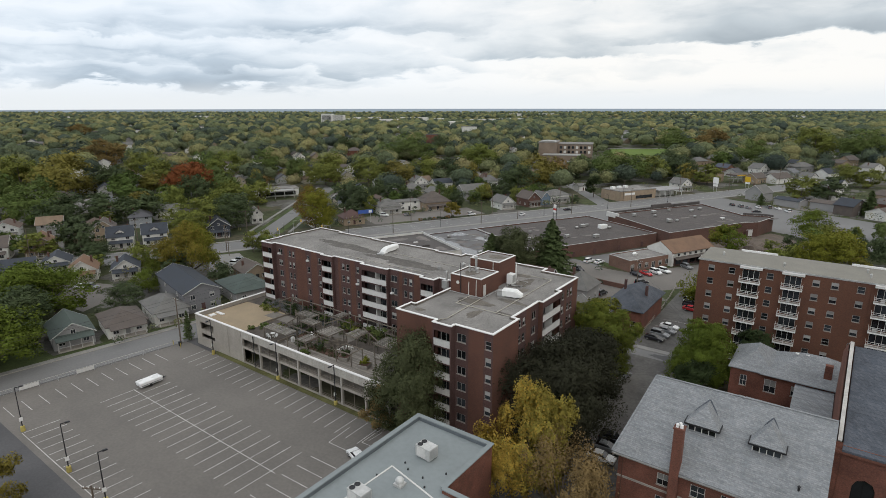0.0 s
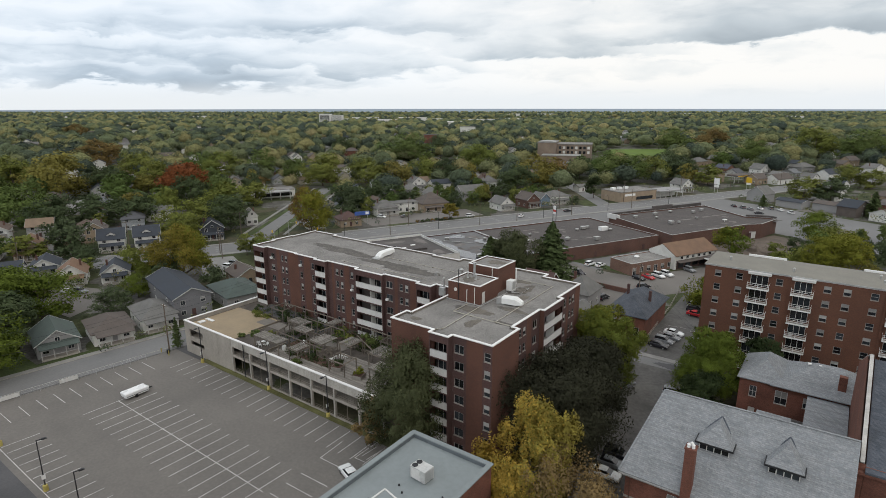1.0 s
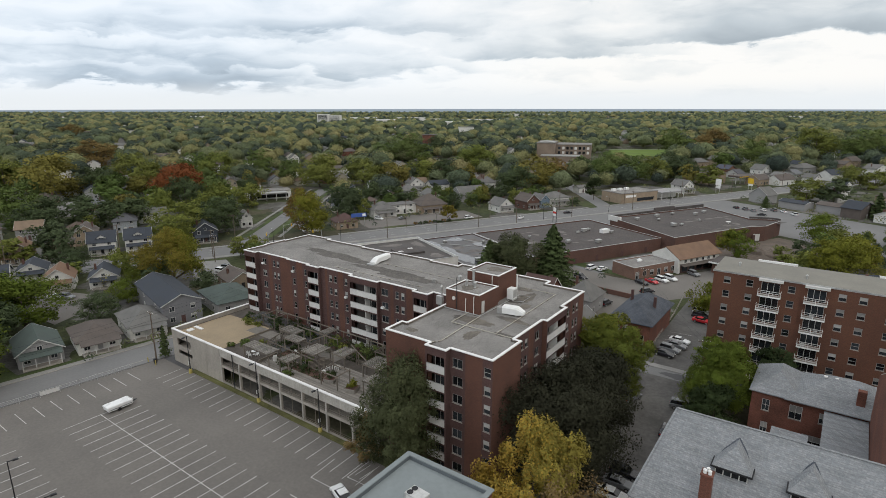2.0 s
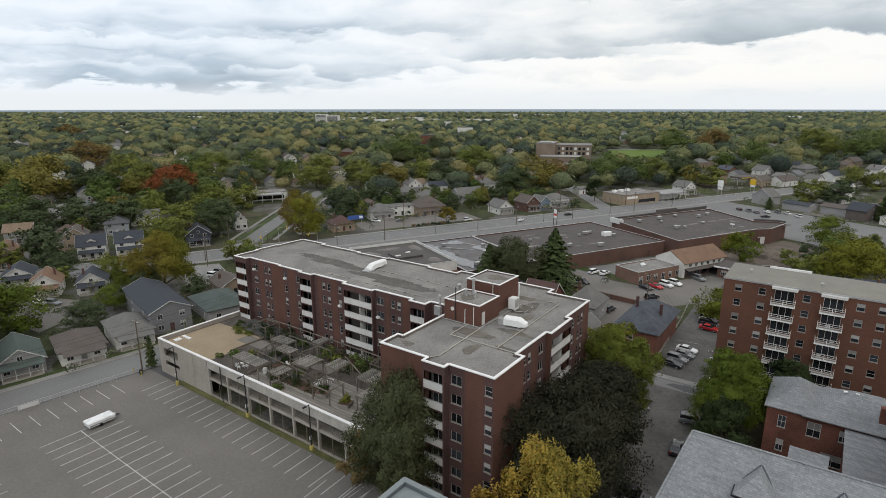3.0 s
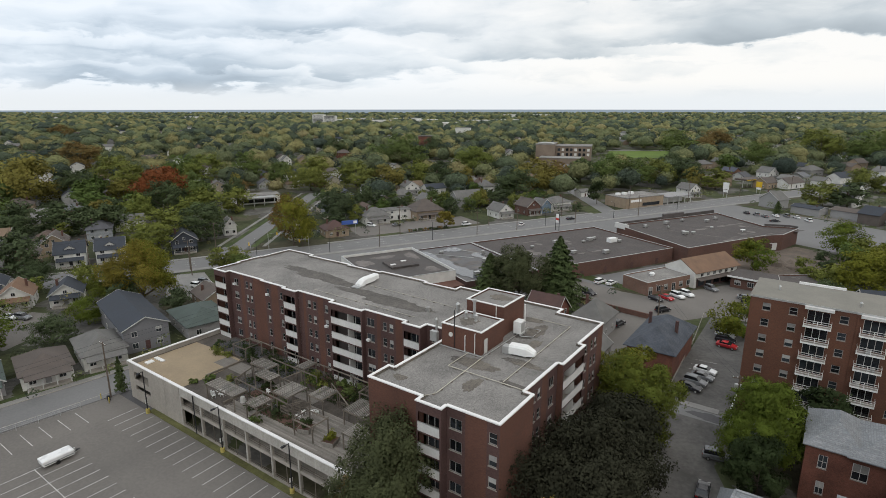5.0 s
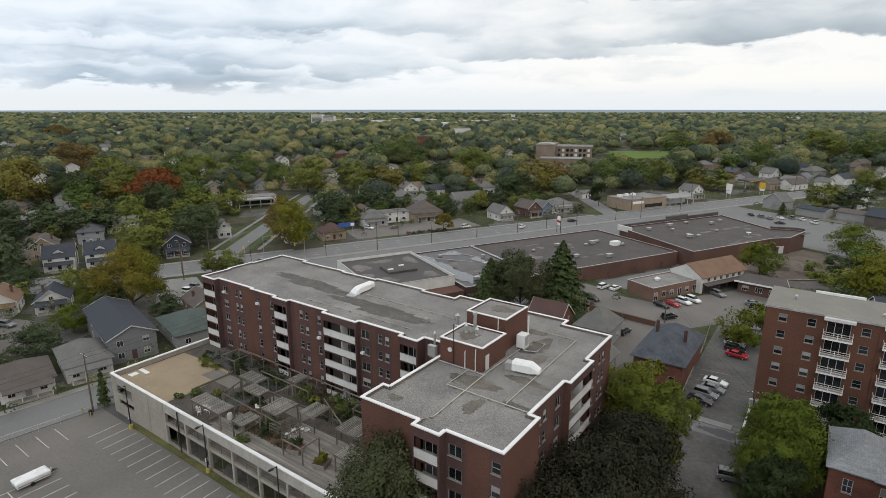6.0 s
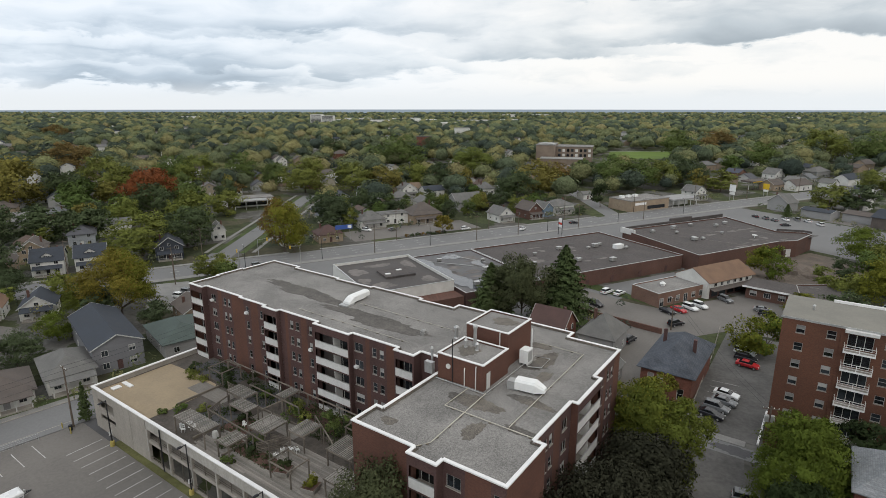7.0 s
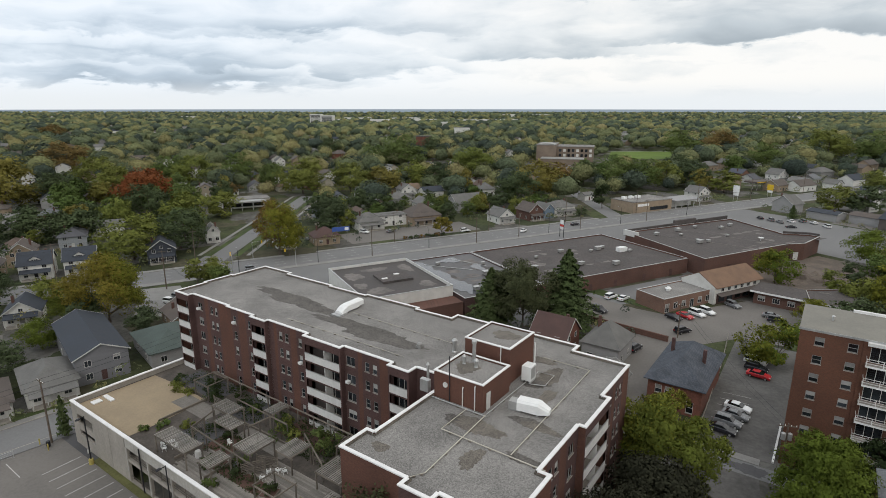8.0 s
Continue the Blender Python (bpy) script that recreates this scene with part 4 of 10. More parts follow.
for cx, cy, rx, ry, sd in ((-57.0, 80.6, 3.4, 1.5, 14), (-51.6, 84.2, 2.6, 0.8, 15), (-55.6, 95.6, 1.4, 3.0, 16), (-54.6, 75.6, 1.0, 2.2, 17), (-63.0, 72.0, 1.2, 0.8, 18), (-53.8, 90.4, 0.9, 2.6, 19), (-66.6, 92.0, 0.9, 2.0, 20), (-58.4, 99.0, 2.2, 1.0, 21)):
    blotch(block, cx, cy, rx, ry, TOP - 0.305 + 0.002 * (sd - 14), STAIN, sd, label="brown rain-stained patch of roof gravel")

# roof-top lift house: a low part and a high part
def rooftop_box(x0, x1, y0, y1, z1):
    out = [(x0, y0), (x1, y0), (x1, y1), (x0, y1)]
    for i in range(4):
        p, q = out[i], out[(i + 1) % 4]
        wall(block, p, q, TOP - 0.4, z1, [], (RED_BRICK,), 0.25, name="lift_house_wall")
    part("lift_house_roof", MB().prism([(x0 + 0.2, y0 + 0.2), (x1 - 0.2, y0 + 0.2), (x1 - 0.2, y1 - 0.2), (x0 + 0.2, y1 - 0.2)], z1 - 0.4, z1 - 0.18), GRAVEL, block, "gravel roof of the lift house")
    coping(block, out, z1, 0.3, 0.12, COPING, name="lift_house_coping", label="white edging")


rooftop_box(-64.6, -58.0, 83.2, 89.2, 24.0)
blotch(block, -62.0, 86.2, 1.7, 1.7, 23.826, STAIN, 31, label="dark stained gravel on the lift house")
blotch(block, -61.4, 94.4, 2.2, 1.6, 25.126, STAIN, 32, label="dark stained gravel on the lift house")
rooftop_box(-65.2, -58.8, 90.6, 97.0, 25.3)
part("lift_house_wall", MB().box(-64.9, -58.6, 89.2, 90.6, TOP - 0.4, 23.4), RED_BRICK, block)
door = part("roof_door", MB().box(-58.02, -57.92, 83.9, 84.7, TOP - 0.3, TOP + 1.75), TRIM, block, "pale steel roof door")
part("round_vent", MB().tube([(-63.0, 83.22, 22.6), (-63.0, 83.08, 22.6)], 0.32, 14), PALE_WALL, block, "round pale vent in the brick")
for x, h in ((-60.6, 2.2), (-59.0, 2.8)):
    part("wall_pipe", MB().tube([(x, 83.1, TOP - 0.3), (x, 83.1, TOP - 0.3 + h), (x + 0.01, 83.3, TOP - 0.1 + h)], 0.07, 6), PALE_WALL, block, "buff painted pipe")
part("wall_pipe", MB().tube([(-60.0, 90.5, 22.6), (-60.0, 90.5, 25.2)], 0.07, 6), PALE_WALL, block, "buff painted pipe")
part("wall_pipe", MB().tube([(-58.7, 97.2, 20.7), (-58.7, 97.2, 23.8)], 0.12, 6), WHITE_METAL, block, "white roof flue")
part("flue", MB().lathe(-62.2, 88.0, [(0.22, 23.8), (0.22, 26.2), (0.32, 26.2), (0.32, 26.5), (0.2, 26.6)], 12), METAL, block, "grey metal flue on the lift house")
for x, y, z, r, h in ((-62.9, 86.9, 23.8, 0.18, 0.9), (-61.2, 86.9, 23.8, 0.2, 0.8), (-69.5, 94.6, 20.7, 0.28, 1.6), (-66.4, 84.4, 20.7, 0.16, 2.9), (-63.6, 98.4, 20.7, 0.16, 2.6)):
    part("roof_vent", MB().lathe(x, y, [(r * 1.4, z), (r, z + 0.15), (r, z + h), (r * 1.5, z + h + 0.05), (r * 0.6, z + h + 0.3)], 10), METAL, block, "grey metal roof vent")
part("mast", MB().tube([(-62.3, 83.0, 20.7), (-62.3, 83.0, 26.4)], 0.06, 6), BLACK, block, "thin black aerial mast")
part("flue_bracket", MB().box(-66.8, -65.6, 83.3, 83.9, 20.7, 22.2), METAL, block, "grey metal duct box")
part("roof_hood", MB().box(-74.6, -73.8, 92.4, 93.2, 20.7, 21.0).lathe(-74.2, 92.8, [(0.4, 21.0), (0.4, 21.3), (0.2, 21.5)], 12), UNIT_GREY, block, "grey mushroom roof fan")


def make_up_unit(x, y, rz, size=1.0):
    """A white roof-top air unit with a tapering intake hood."""
    u = thing("rooftop_air_unit", "white roof-top air unit with a tapering hood on gravel roof", "air unit", x, y, TOP - 0.31, rz, group="roof units")
    part("curb", MB().box(-1.9 * size, -0.6 * size, -0.55 * size, 0.55 * size, 0.0, 1.05 * size), METAL, u, "grey metal fan box")
    prof = [(-0.9, 0.25, 1.45), (1.5, 0.25, 1.5), (2.7, 0.35, 0.9)]
    rings = []
    for px, z0, z1 in prof:
        w = 0.75 if px < 2 else 0.45
        rings.append([(px * size, -w * size, z0 * size), (px * size, w * size, z0 * size), (px * size, w * size, (z1 - 0.25) * size), (px * size, w * 0.7 * size, z1 * size), (px * size, -w * 0.7 * size, z1 * size), (px * size, -w * size, (z1 - 0.25) * size)])
    part("hood", MB().loft(rings), WHITE_METAL, u)
    for sx in (-0.7, 1.4):
        part("foot", MB().box(sx * size - 0.08, sx * size + 0.08, -0.6 * size, 0.6 * size, 0.0, 0.26 * size), METAL, u)
    return u


make_up_unit(-54.3, 86.4, 8)
u = thing("rooftop_air_unit", "white curved roof-top air duct on gravel roof", "air unit", -92.6, 95.3, TOP - 0.31, 92, group="roof units")
part("curb", MB().box(-1.0, 1.0, -0.9, 0.9, 0.0, 0.22), METAL, u)
rings = []
for k in range(9):
    a = k / 8
    x = -0.1 + 5.2 * a
    z = 0.3 + 0.8 * min(1.0, math.sin(min(1.0, a * 3.2) * math.pi / 2))
    h = 1.0 if a < 0.85 else 0.75
    rings.append([(x, -0.75, z - h * 0.8), (x, 0.75, z - h * 0.8), (x, 0.75, z + 0.1), (x, 0.45, z + 0.3), (x, -0.45, z + 0.3), (x, -0.75, z + 0.1)])
part("hood", MB().loft(rings), WHITE_METAL, u)
u = thing("rooftop_condenser", "pale grey condenser cabinet beside the lift house", "air unit", -57.4, 93.0, TOP - 0.31, 0, group="roof units")
part("cabinet", MB().box(-0.6, 0.6, -0.75, 0.75, 0.25, 2.1), WHITE_METAL, u)
part("grille", MB().box(0.6, 0.62, -0.6, 0.6, 0.5, 1.9), METAL, u)
for sx in (-0.5, 0.5):
    part("foot", MB().box(sx - 0.08, sx + 0.08, -0.75, 0.75, 0.0, 0.25), METAL, u)

pipes = thing("roof_pipes", "pale pipes lying across the gravel roof on blocks", "pipe", -57, 82, TOP - 0.3)
def run(pts, r=0.095, mat=None):
    part("pipe", MB().tube([(x + 57, y - 82, 0.14) for x, y in pts], r, 6), mat or PIPE, pipes)
    for (x, y), (x2, y2) in zip(pts, pts[1:]):
        k = max(2, int(math.hypot(x2 - x, y2 - y) / 2.2))
        for i in range(k):
            a = (i + 0.5) / k
            bx, by = x + (x2 - x) * a + 57, y + (y2 - y) * a - 82
            part("block", MB().box(bx - 0.13, bx + 0.13, by - 0.13, by + 0.13, 0.0, 0.09), BEAM, pipes)


run([(-59.8, 82.9), (-59.8, 77.9), (-47.9, 77.8)], 0.06)
run([(-57.4, 82.8), (-56.8, 71.2), (-57.6, 69.9)], 0.06)
run([(-51.7, 78.1), (-52.1, 99.6), (-58.6, 99.7)], 0.05)
run([(-57.4, 83.0), (-57.3, 95.5), (-55.2, 95.7), (-55.0, 92.6), (-56.6, 92.0)], 0.06, METAL)
run([(-64.6, 82.7), (-57.2, 82.6)], 0.06, METAL)
run([(-91.0, 97.0), (-70.0, 96.4)], 0.03)
run([(-98.0, 89.2), (-74.0, 89.0)], 0.03)

# ---- parking deck with its terrace ----
deck = site("parking_deck", "two-level concrete parking deck with open bays and a roof terrace", "building", -96, 77)
DECK_TOP = 7.4
D0, D1, DY0, DY1 = -125.7, -66.0, 67.0, 86.8
bays = [(-107.9 + 6.05 * i, -107.9 + 6.05 * (i + 1)) for i in range(7)]
front_holes = []
for a, b in bays:
    a2, b2 = a + 0.22, min(b, D1) - 0.22
    if b2 - a2 > 1:
        front_holes += [(a2 - D0, b2 - D0, 4.0, 5.7), (a2 - D0, b2 - D0, 0.35, 3.5)]
front_holes += [(1.9, 7.1, 4.1, 5.8), (2.1, 7.3, 2.1, 3.1)]
wall(deck, (D0, DY0), (D1, DY0), 0.0, DECK_TOP, front_holes, (CONCRETE,), 0.35, label="bare concrete front with open bays")
wall(deck, (D0, DY1), (D0, DY0), 0.0, DECK_TOP, [], (CONCRETE,), 0.35)
part("fascia", MB().box(-108.0, D1, DY0 - 0.06, DY0 - 0.004, 5.8, DECK_TOP - 0.05), DECK_PALE, deck, "pale stained concrete fascia beam")
part("solid_panel", MB().box(-117.6, -112.9, DY0 - 0.1, DY0 - 0.003, 0.1, DECK_TOP - 0.05).box(-112.8, -108.1, DY0 - 0.1, DY0 - 0.003, 0.1, DECK_TOP - 0.05), CONCRETE, deck, "blank stained concrete panels")
for a, b in bays:
    part("pier", MB().box(a - 0.16, a + 0.16, DY0 - 0.1, DY0 - 0.004, 0.2, 5.79), DECK_PALE, deck, "pale concrete pier")
    if b <= D1 + 0.5:
        part("screen_post", MB().box((a + b) / 2 - 0.05, (a + b) / 2 + 0.05, DY0 + 0.12, DY0 + 0.2, 4.0, 5.7).box((a + b) / 2 - 0.05, (a + b) / 2 + 0.05, DY0 + 0.121, DY0 + 0.199, 0.35, 3.5), BEAM, deck)
        for z in (0.7, 1.05, 4.4, 4.75):
            part("guard_rail", MB().tube([(a + 0.22, DY0 + 0.2, z), (b - 0.22, DY0 + 0.2, z)], 0.04, 6), BEAM, deck)
part("inner_floor", MB().box(D0 + 0.36, D1, DY0 + 0.36, DY1 - 0.3, 3.4, 3.7), CONCRETE, deck)
part("terrace_slab", MB().box(D0 + 0.36, D1 - 0.05, DY0 + 0.36, DY1 - 0.02, 6.1, 6.5), TERRACE, deck, "dark worn terrace floor")
part("inner_wall", MB().box(D0 + 0.4, D1, DY0 + 11.0, DY0 + 11.3, 0.04, 6.1), DARK_BRICK, deck)
part("rain_pipe", MB().tube([(-103.6, DY0 - 0.2, 0.1), (-103.6, DY0 - 0.2, 7.3)], 0.09, 8), BLACK, deck, "black rain pipe on the deck front")
coping(deck, [(D0 + 0.1, DY1), (D0 + 0.1, DY0 + 0.05), (D1, DY0 + 0.05)], DECK_TOP + 0.04, 0.5, 0.16, COPING, label="white painted parapet edging", closed=False)
part("tan_surface", MB().prism([(-125.2, 67.6), (-109.2, 68.2), (-109.0, 72.6), (-109.6, 80.6), (-116.0, 81.0), (-124.9, 80.4)], 6.5, 6.53), SAND, deck, "tan coated play area of the terrace")
for x0, y0, x1, y1 in ((-124.4, 71.3, -121.6, 72.0), (-124.0, 69.2, -122.8, 70.6)):
    part("board", MB().box(x0, x1, y0, y1, 6.53, 6.72), COPING, deck, "pale boards lying on the terrace")


# ---- the terrace: boards, pergolas, planters, chairs ----
Z = 6.5
boards = site("terrace_boards", "weathered grey wooden decking boards on the terrace", "decking", -80, 76)
r = random.Random(3)
for i in range(34):
    y = 67.9 + 0.27 * i
    x0 = -96.5 - r.random() * 1.5 if i < 20 else -86.0 - r.random()
    x1 = -66.4
    cut = x0 + (x1 - x0) * (0.25 + 0.5 * r.random())
    for a, b in ((x0, cut), (cut + 0.02, x1)):
        part("board", MB().box(a, b, y, y + 0.25, Z, Z + 0.045 + 0.012 * r.random()), BOARD, boards)
soil = site("planting_beds", "dark soil beds and gravel between the pergolas", "planting bed", -100, 78)
for k, (x0, x1, y0, y1, m) in enumerate(((-98.0, -93.4, 72.8, 77.2, SOIL), (-104.0, -97.0, 80.2, 86.0, DARK_ASPHALT), (-92.0, -82.0, 81.5, 86.0, SOIL), (-120.0, -108.0, 81.2, 86.2, DARK_ASPHALT), (-113.5, -104.0, 77.0, 80.1, BOARD), (-104.0, -98.2, 72.0, 77.0, DARK_ASPHALT), (-80.0, -67.0, 80.5, 86.0, SOIL), (-96.6, -86.4, 77.4, 80.4, BOARD), (-93.2, -82.0, 70.8, 73.0, SOIL))):
    part("bed", MB().box(x0, x1, y0, y1, Z, Z + 0.03 + 0.004 * k), m, soil)


def pergola(x0, x1, y0, y1, slats=0, height=2.4, turn=0, cover=1.0):
    """A timber pergola: posts, beams, and a roof of slats over part of it."""
    p = thing("pergola", "weathered grey timber pergola with a slatted roof on the terrace" if slats else "open weathered timber pergola on the terrace", "pergola", (x0 + x1) / 2, (y0 + y1) / 2, Z, turn, group="terrace pergolas")
    w, d = (x1 - x0) / 2, (y1 - y0) / 2
    for sx in (-w, w):
        for sy in (-d, d):
            part("post", MB().box(sx - 0.08, sx + 0.08, sy - 0.08, sy + 0.08, 0.0, height), BEAM, p)
    for sy in (-d, d):
        part("beam", MB().box(-w - 0.3, w + 0.3, sy - 0.06, sy + 0.06, height, height + 0.2), BEAM, p)
    for sx in (-w, w):
        part("beam", MB().box(sx - 0.06, sx + 0.06, -d - 0.2, d + 0.2, height + 0.2, height + 0.36), BEAM, p)
    for i in range(slats):
        x = -w + (2 * w * cover) * (i + 0.5) / slats
        part("slat", MB().box(x - w * cover / slats * 0.5, x + w * cover / slats * 0.5, -d - 0.15, d + 0.15, height + 0.37, height + 0.41), WOOD, p)
    return p


for spec in ((-102.1, -94.6, 68.6, 71.0, 26), (-102.7, -98.1, 77.8, 80.0, 16), (-98.6, -94.4, 75.5, 77.4, 15), (-91.0, -87.4, 73.4, 77.2, 13), (-85.5, -82.5, 76.1, 79.3, 11), (-95.0, -93.0, 81.5, 84.2, 8), (-77.8, -73.5, 76.1, 79.8, 14),
             (-91.5, -89.0, 68.7, 71.5, 8), (-112.5, -108.7, 80.8, 84.4, 0), (-73.4, -68.4, 71.6, 74.4, 14), (-79.6, -74.0, 81.4, 84.2, 0), (-82.0, -78.0, 70.0, 73.0, 0)):
    pergola(*spec)


def lattice(x, y, length, turn):
    s = thing("trellis_screen", "weathered timber lattice screen on the terrace", "trellis", x, y, Z, turn, group="terrace screens")
    part("post", MB().box(-length / 2 - 0.05, -length / 2 + 0.05, -0.05, 0.05, 0, 2.0), BEAM, s)
    part("post", MB().box(length / 2 - 0.05, length / 2 + 0.05, -0.05, 0.05, 0, 2.0), BEAM, s)
    for i in range(7):
        part("slat", MB().box(-length / 2, length / 2, -0.02, 0.02, 0.25 + i * 0.25, 0.37 + i * 0.25), BEAM, s)


for x, y, ln, t in ((-101.6, 74.6, 2.6, 105), (-86.9, 73.4, 3.0, 60), (-86.4, 75.2, 3.2, 20), (-75.0, 82.8, 3.0, 90), (-70.5, 84.5, 4.0, 0), (-68.4, 79.0, 3.0, 90), (-82.0, 84.6, 3.0, 0), (-105.0, 80.4, 3.0, 0)):
    lattice(x, y, ln, t)
walls = site("terrace_timber_wall", "long low timber planter walls edging the terrace beds", "planter wall", -95, 80)
for p, q in (((-112.8, 84.8), (-70.0, 84.6)), ((-101.7, 81.3), (-89.4, 81.1)), ((-100.1, 72.8), (-85.1, 72.3)), ((-100.1, 72.9), (-101.5, 77.3)), ((-85.6, 81.0), (-78.4, 77.6)), ((-93.5, 77.5), (-93.1, 81.0))):
    part("rail", MB().beam((*p, Z + 2.5), (*q, Z + 2.5), 0.14, 0.18), BEAM, walls)
    k = max(2, int((Vector(q) - Vector(p)).length / 3.5))
    for i in range(k + 1):
        x, y = p[0] + (q[0] - p[0]) * i / k, p[1] + (q[1] - p[1]) * i / k
        part("post", MB().box(x - 0.07, x + 0.07, y - 0.07, y + 0.07, Z, Z + 2.45), BEAM, walls)
for p, q in (((-109.4, 72.9), (-109.4, 80.9)), ((-116.0, 81.3), (-109.6, 80.9)), ((-98.4, 69.0), (-98.4, 73.4)), ((-91.3, 69.0), (-91.3, 73.4)), ((-104.2, 79.9), (-81.0, 80.2))):
    part("edging", MB().beam((*p, Z + 0.2), (*q, Z + 0.2), 0.2, 0.4), BEAM, walls)


# ---- trees ----
def leaf_mesh(name, places, normals, sizes, mat, seed, bend=0.25, loose=0.55, tone=None):
    """Many small leaf sprays, each a bent four-sided piece facing roughly along its normal."""
    g = np.random.default_rng(seed)
    k = len(places)
    nrm = normals + g.normal(0, loose, (k, 3))
    nrm /= np.linalg.norm(nrm, axis=1, keepdims=True) + 1e-9
    ref = g.normal(0, 1, (k, 3))
    u = np.cross(nrm, ref)
    u /= np.linalg.norm(u, axis=1, keepdims=True) + 1e-9
    w = np.cross(nrm, u)
    a = sizes[:, None] * (0.7 + 0.6 * g.random((k, 1))) * 0.5
    b = sizes[:, None] * (0.5 + 0.6 * g.random((k, 1))) * 0.5
    dip = nrm * sizes[:, None] * bend * g.random((k, 1))
    co = np.stack([places - u * a, places - w * b + dip * 0.3, places + u * a - dip, places + w * b], 1).reshape(-1, 3)
    me = bpy.data.meshes.new(name)
    me.vertices.add(4 * k)
    me.loops.add(4 * k)
    me.polygons.add(k)
    me.vertices.foreach_set("co", co.astype(np.float32).ravel())
    me.loops.foreach_set("vertex_index", np.arange(4 * k, dtype=np.int32))
    me.polygons.foreach_set("loop_start", np.arange(0, 4 * k, 4, dtype=np.int32))
    me.materials.append(mat)
    if tone is not None:
        me.attributes.new("tone", "FLOAT", "FACE").data.foreach_set("value", tone.astype(np.float32))
    me.update()
    soft = 0.18 * nrm + 0.82 * normals / (np.linalg.norm(normals, axis=1, keepdims=True) + 1e-9)
    soft /= np.linalg.norm(soft, axis=1, keepdims=True) + 1e-9
    me.polygons.foreach_set("use_smooth", np.ones(k, dtype=bool))
    me.normals_split_custom_set(np.repeat(soft, 4, 0).astype(np.float32))
    return me


def crown_points(count, height, radius, bare, seed, clumps, shape="round", full=1.0):
    """Leaf places on boughs and on the flattened sprays that each bough carries, and the bough ends."""
    g = np.random.default_rng(seed)
    top = height - bare
    mid = np.array([0, 0, bare + top * (0.5 if shape != "oval" else 0.48)])
    half = np.array([radius, radius, top * 0.5])
    boughs = max(9, clumps // 3)
    d = g.normal(0, 1, (boughs, 3))
    d /= np.linalg.norm(d, axis=1, keepdims=True)
    d[:, 2] = np.where(d[:, 2] < -0.8, -d[:, 2], d[:, 2])
    lobes = 1 + 0.24 * np.sin(3 * np.arctan2(d[:, 1], d[:, 0]) + g.random() * 6) * np.cos(2.2 * d[:, 2] + g.random() * 6)
    reach = (0.42 + 0.42 * g.random((boughs, 1)) ** 0.5) * lobes[:, None]
    if shape == "weeping":
        reach *= 0.9
    c = mid + d * half * reach
    cr = full * radius * (0.25 + 0.18 * g.random(boughs)) * (30.0 / max(boughs, 30)) ** 0.3 * (1.0 if shape != "oval" else 0.9)
    # sprays on the skin of each bough, most of them on its upper and outer sides
    per = 16 if count > 9000 else 9
    own = np.repeat(np.arange(boughs), per)
    e = g.normal(0, 1, (boughs * per, 3)) + 0.5 * d[own] + np.array([0, 0, 0.25])
    e /= np.linalg.norm(e, axis=1, keepdims=True)
    squash = np.array([1.12, 1.12, 0.85])
    if shape == "weeping":
        squash = np.array([0.8, 0.8, 1.5])
    if shape == "plumes":
        squash = np.array([0.9, 0.9, 1.25])
    if shape == "drooping":
        squash = np.array([1.0, 1.0, 1.15])
    sc = c[own] + e * cr[own][:, None] * squash * (0.72 + 0.4 * g.random((boughs * per, 1)))
    sr = cr[own] * (0.3 + 0.24 * g.random(boughs * per))
    pick = g.integers(0, boughs * per, count)
    q = g.normal(0, 1, (count, 3))
    q /= np.linalg.norm(q, axis=1, keepdims=True)
    q *= g.random((count, 1)) ** 0.4
    flat = np.array([1.15, 1.15, 0.72])
    if shape == "weeping":
        flat = np.array([0.7, 0.7, 1.8])
    if shape == "plumes":
        flat = np.array([0.75, 0.75, 1.6])
    if shape == "drooping":
        flat = np.array([0.8, 0.8, 1.3])
    p = sc[pick] + q * sr[pick][:, None] * flat
    # the shaded leaves inside each bough
    deep = g.random(count) < 0.3
    p[deep] = (c[own][pick] + q * cr[own][pick][:, None] * squash * 0.92)[deep]
    p[:, 2] -= 0.35 * (q[:, 0] ** 2 + q[:, 1] ** 2) * sr[pick]
    p[:, 2] = np.maximum(p[:, 2], bare * 0.5)
    out = (p - mid) / half
    out /= np.linalg.norm(out, axis=1, keepdims=True) + 1e-9
    nrm = 0.5 * q + 0.45 * e[pick] + 0.4 * out + np.array([0, 0, 0.3])
    nrm /= np.linalg.norm(nrm, axis=1, keepdims=True) + 1e-9
    return p, nrm, c


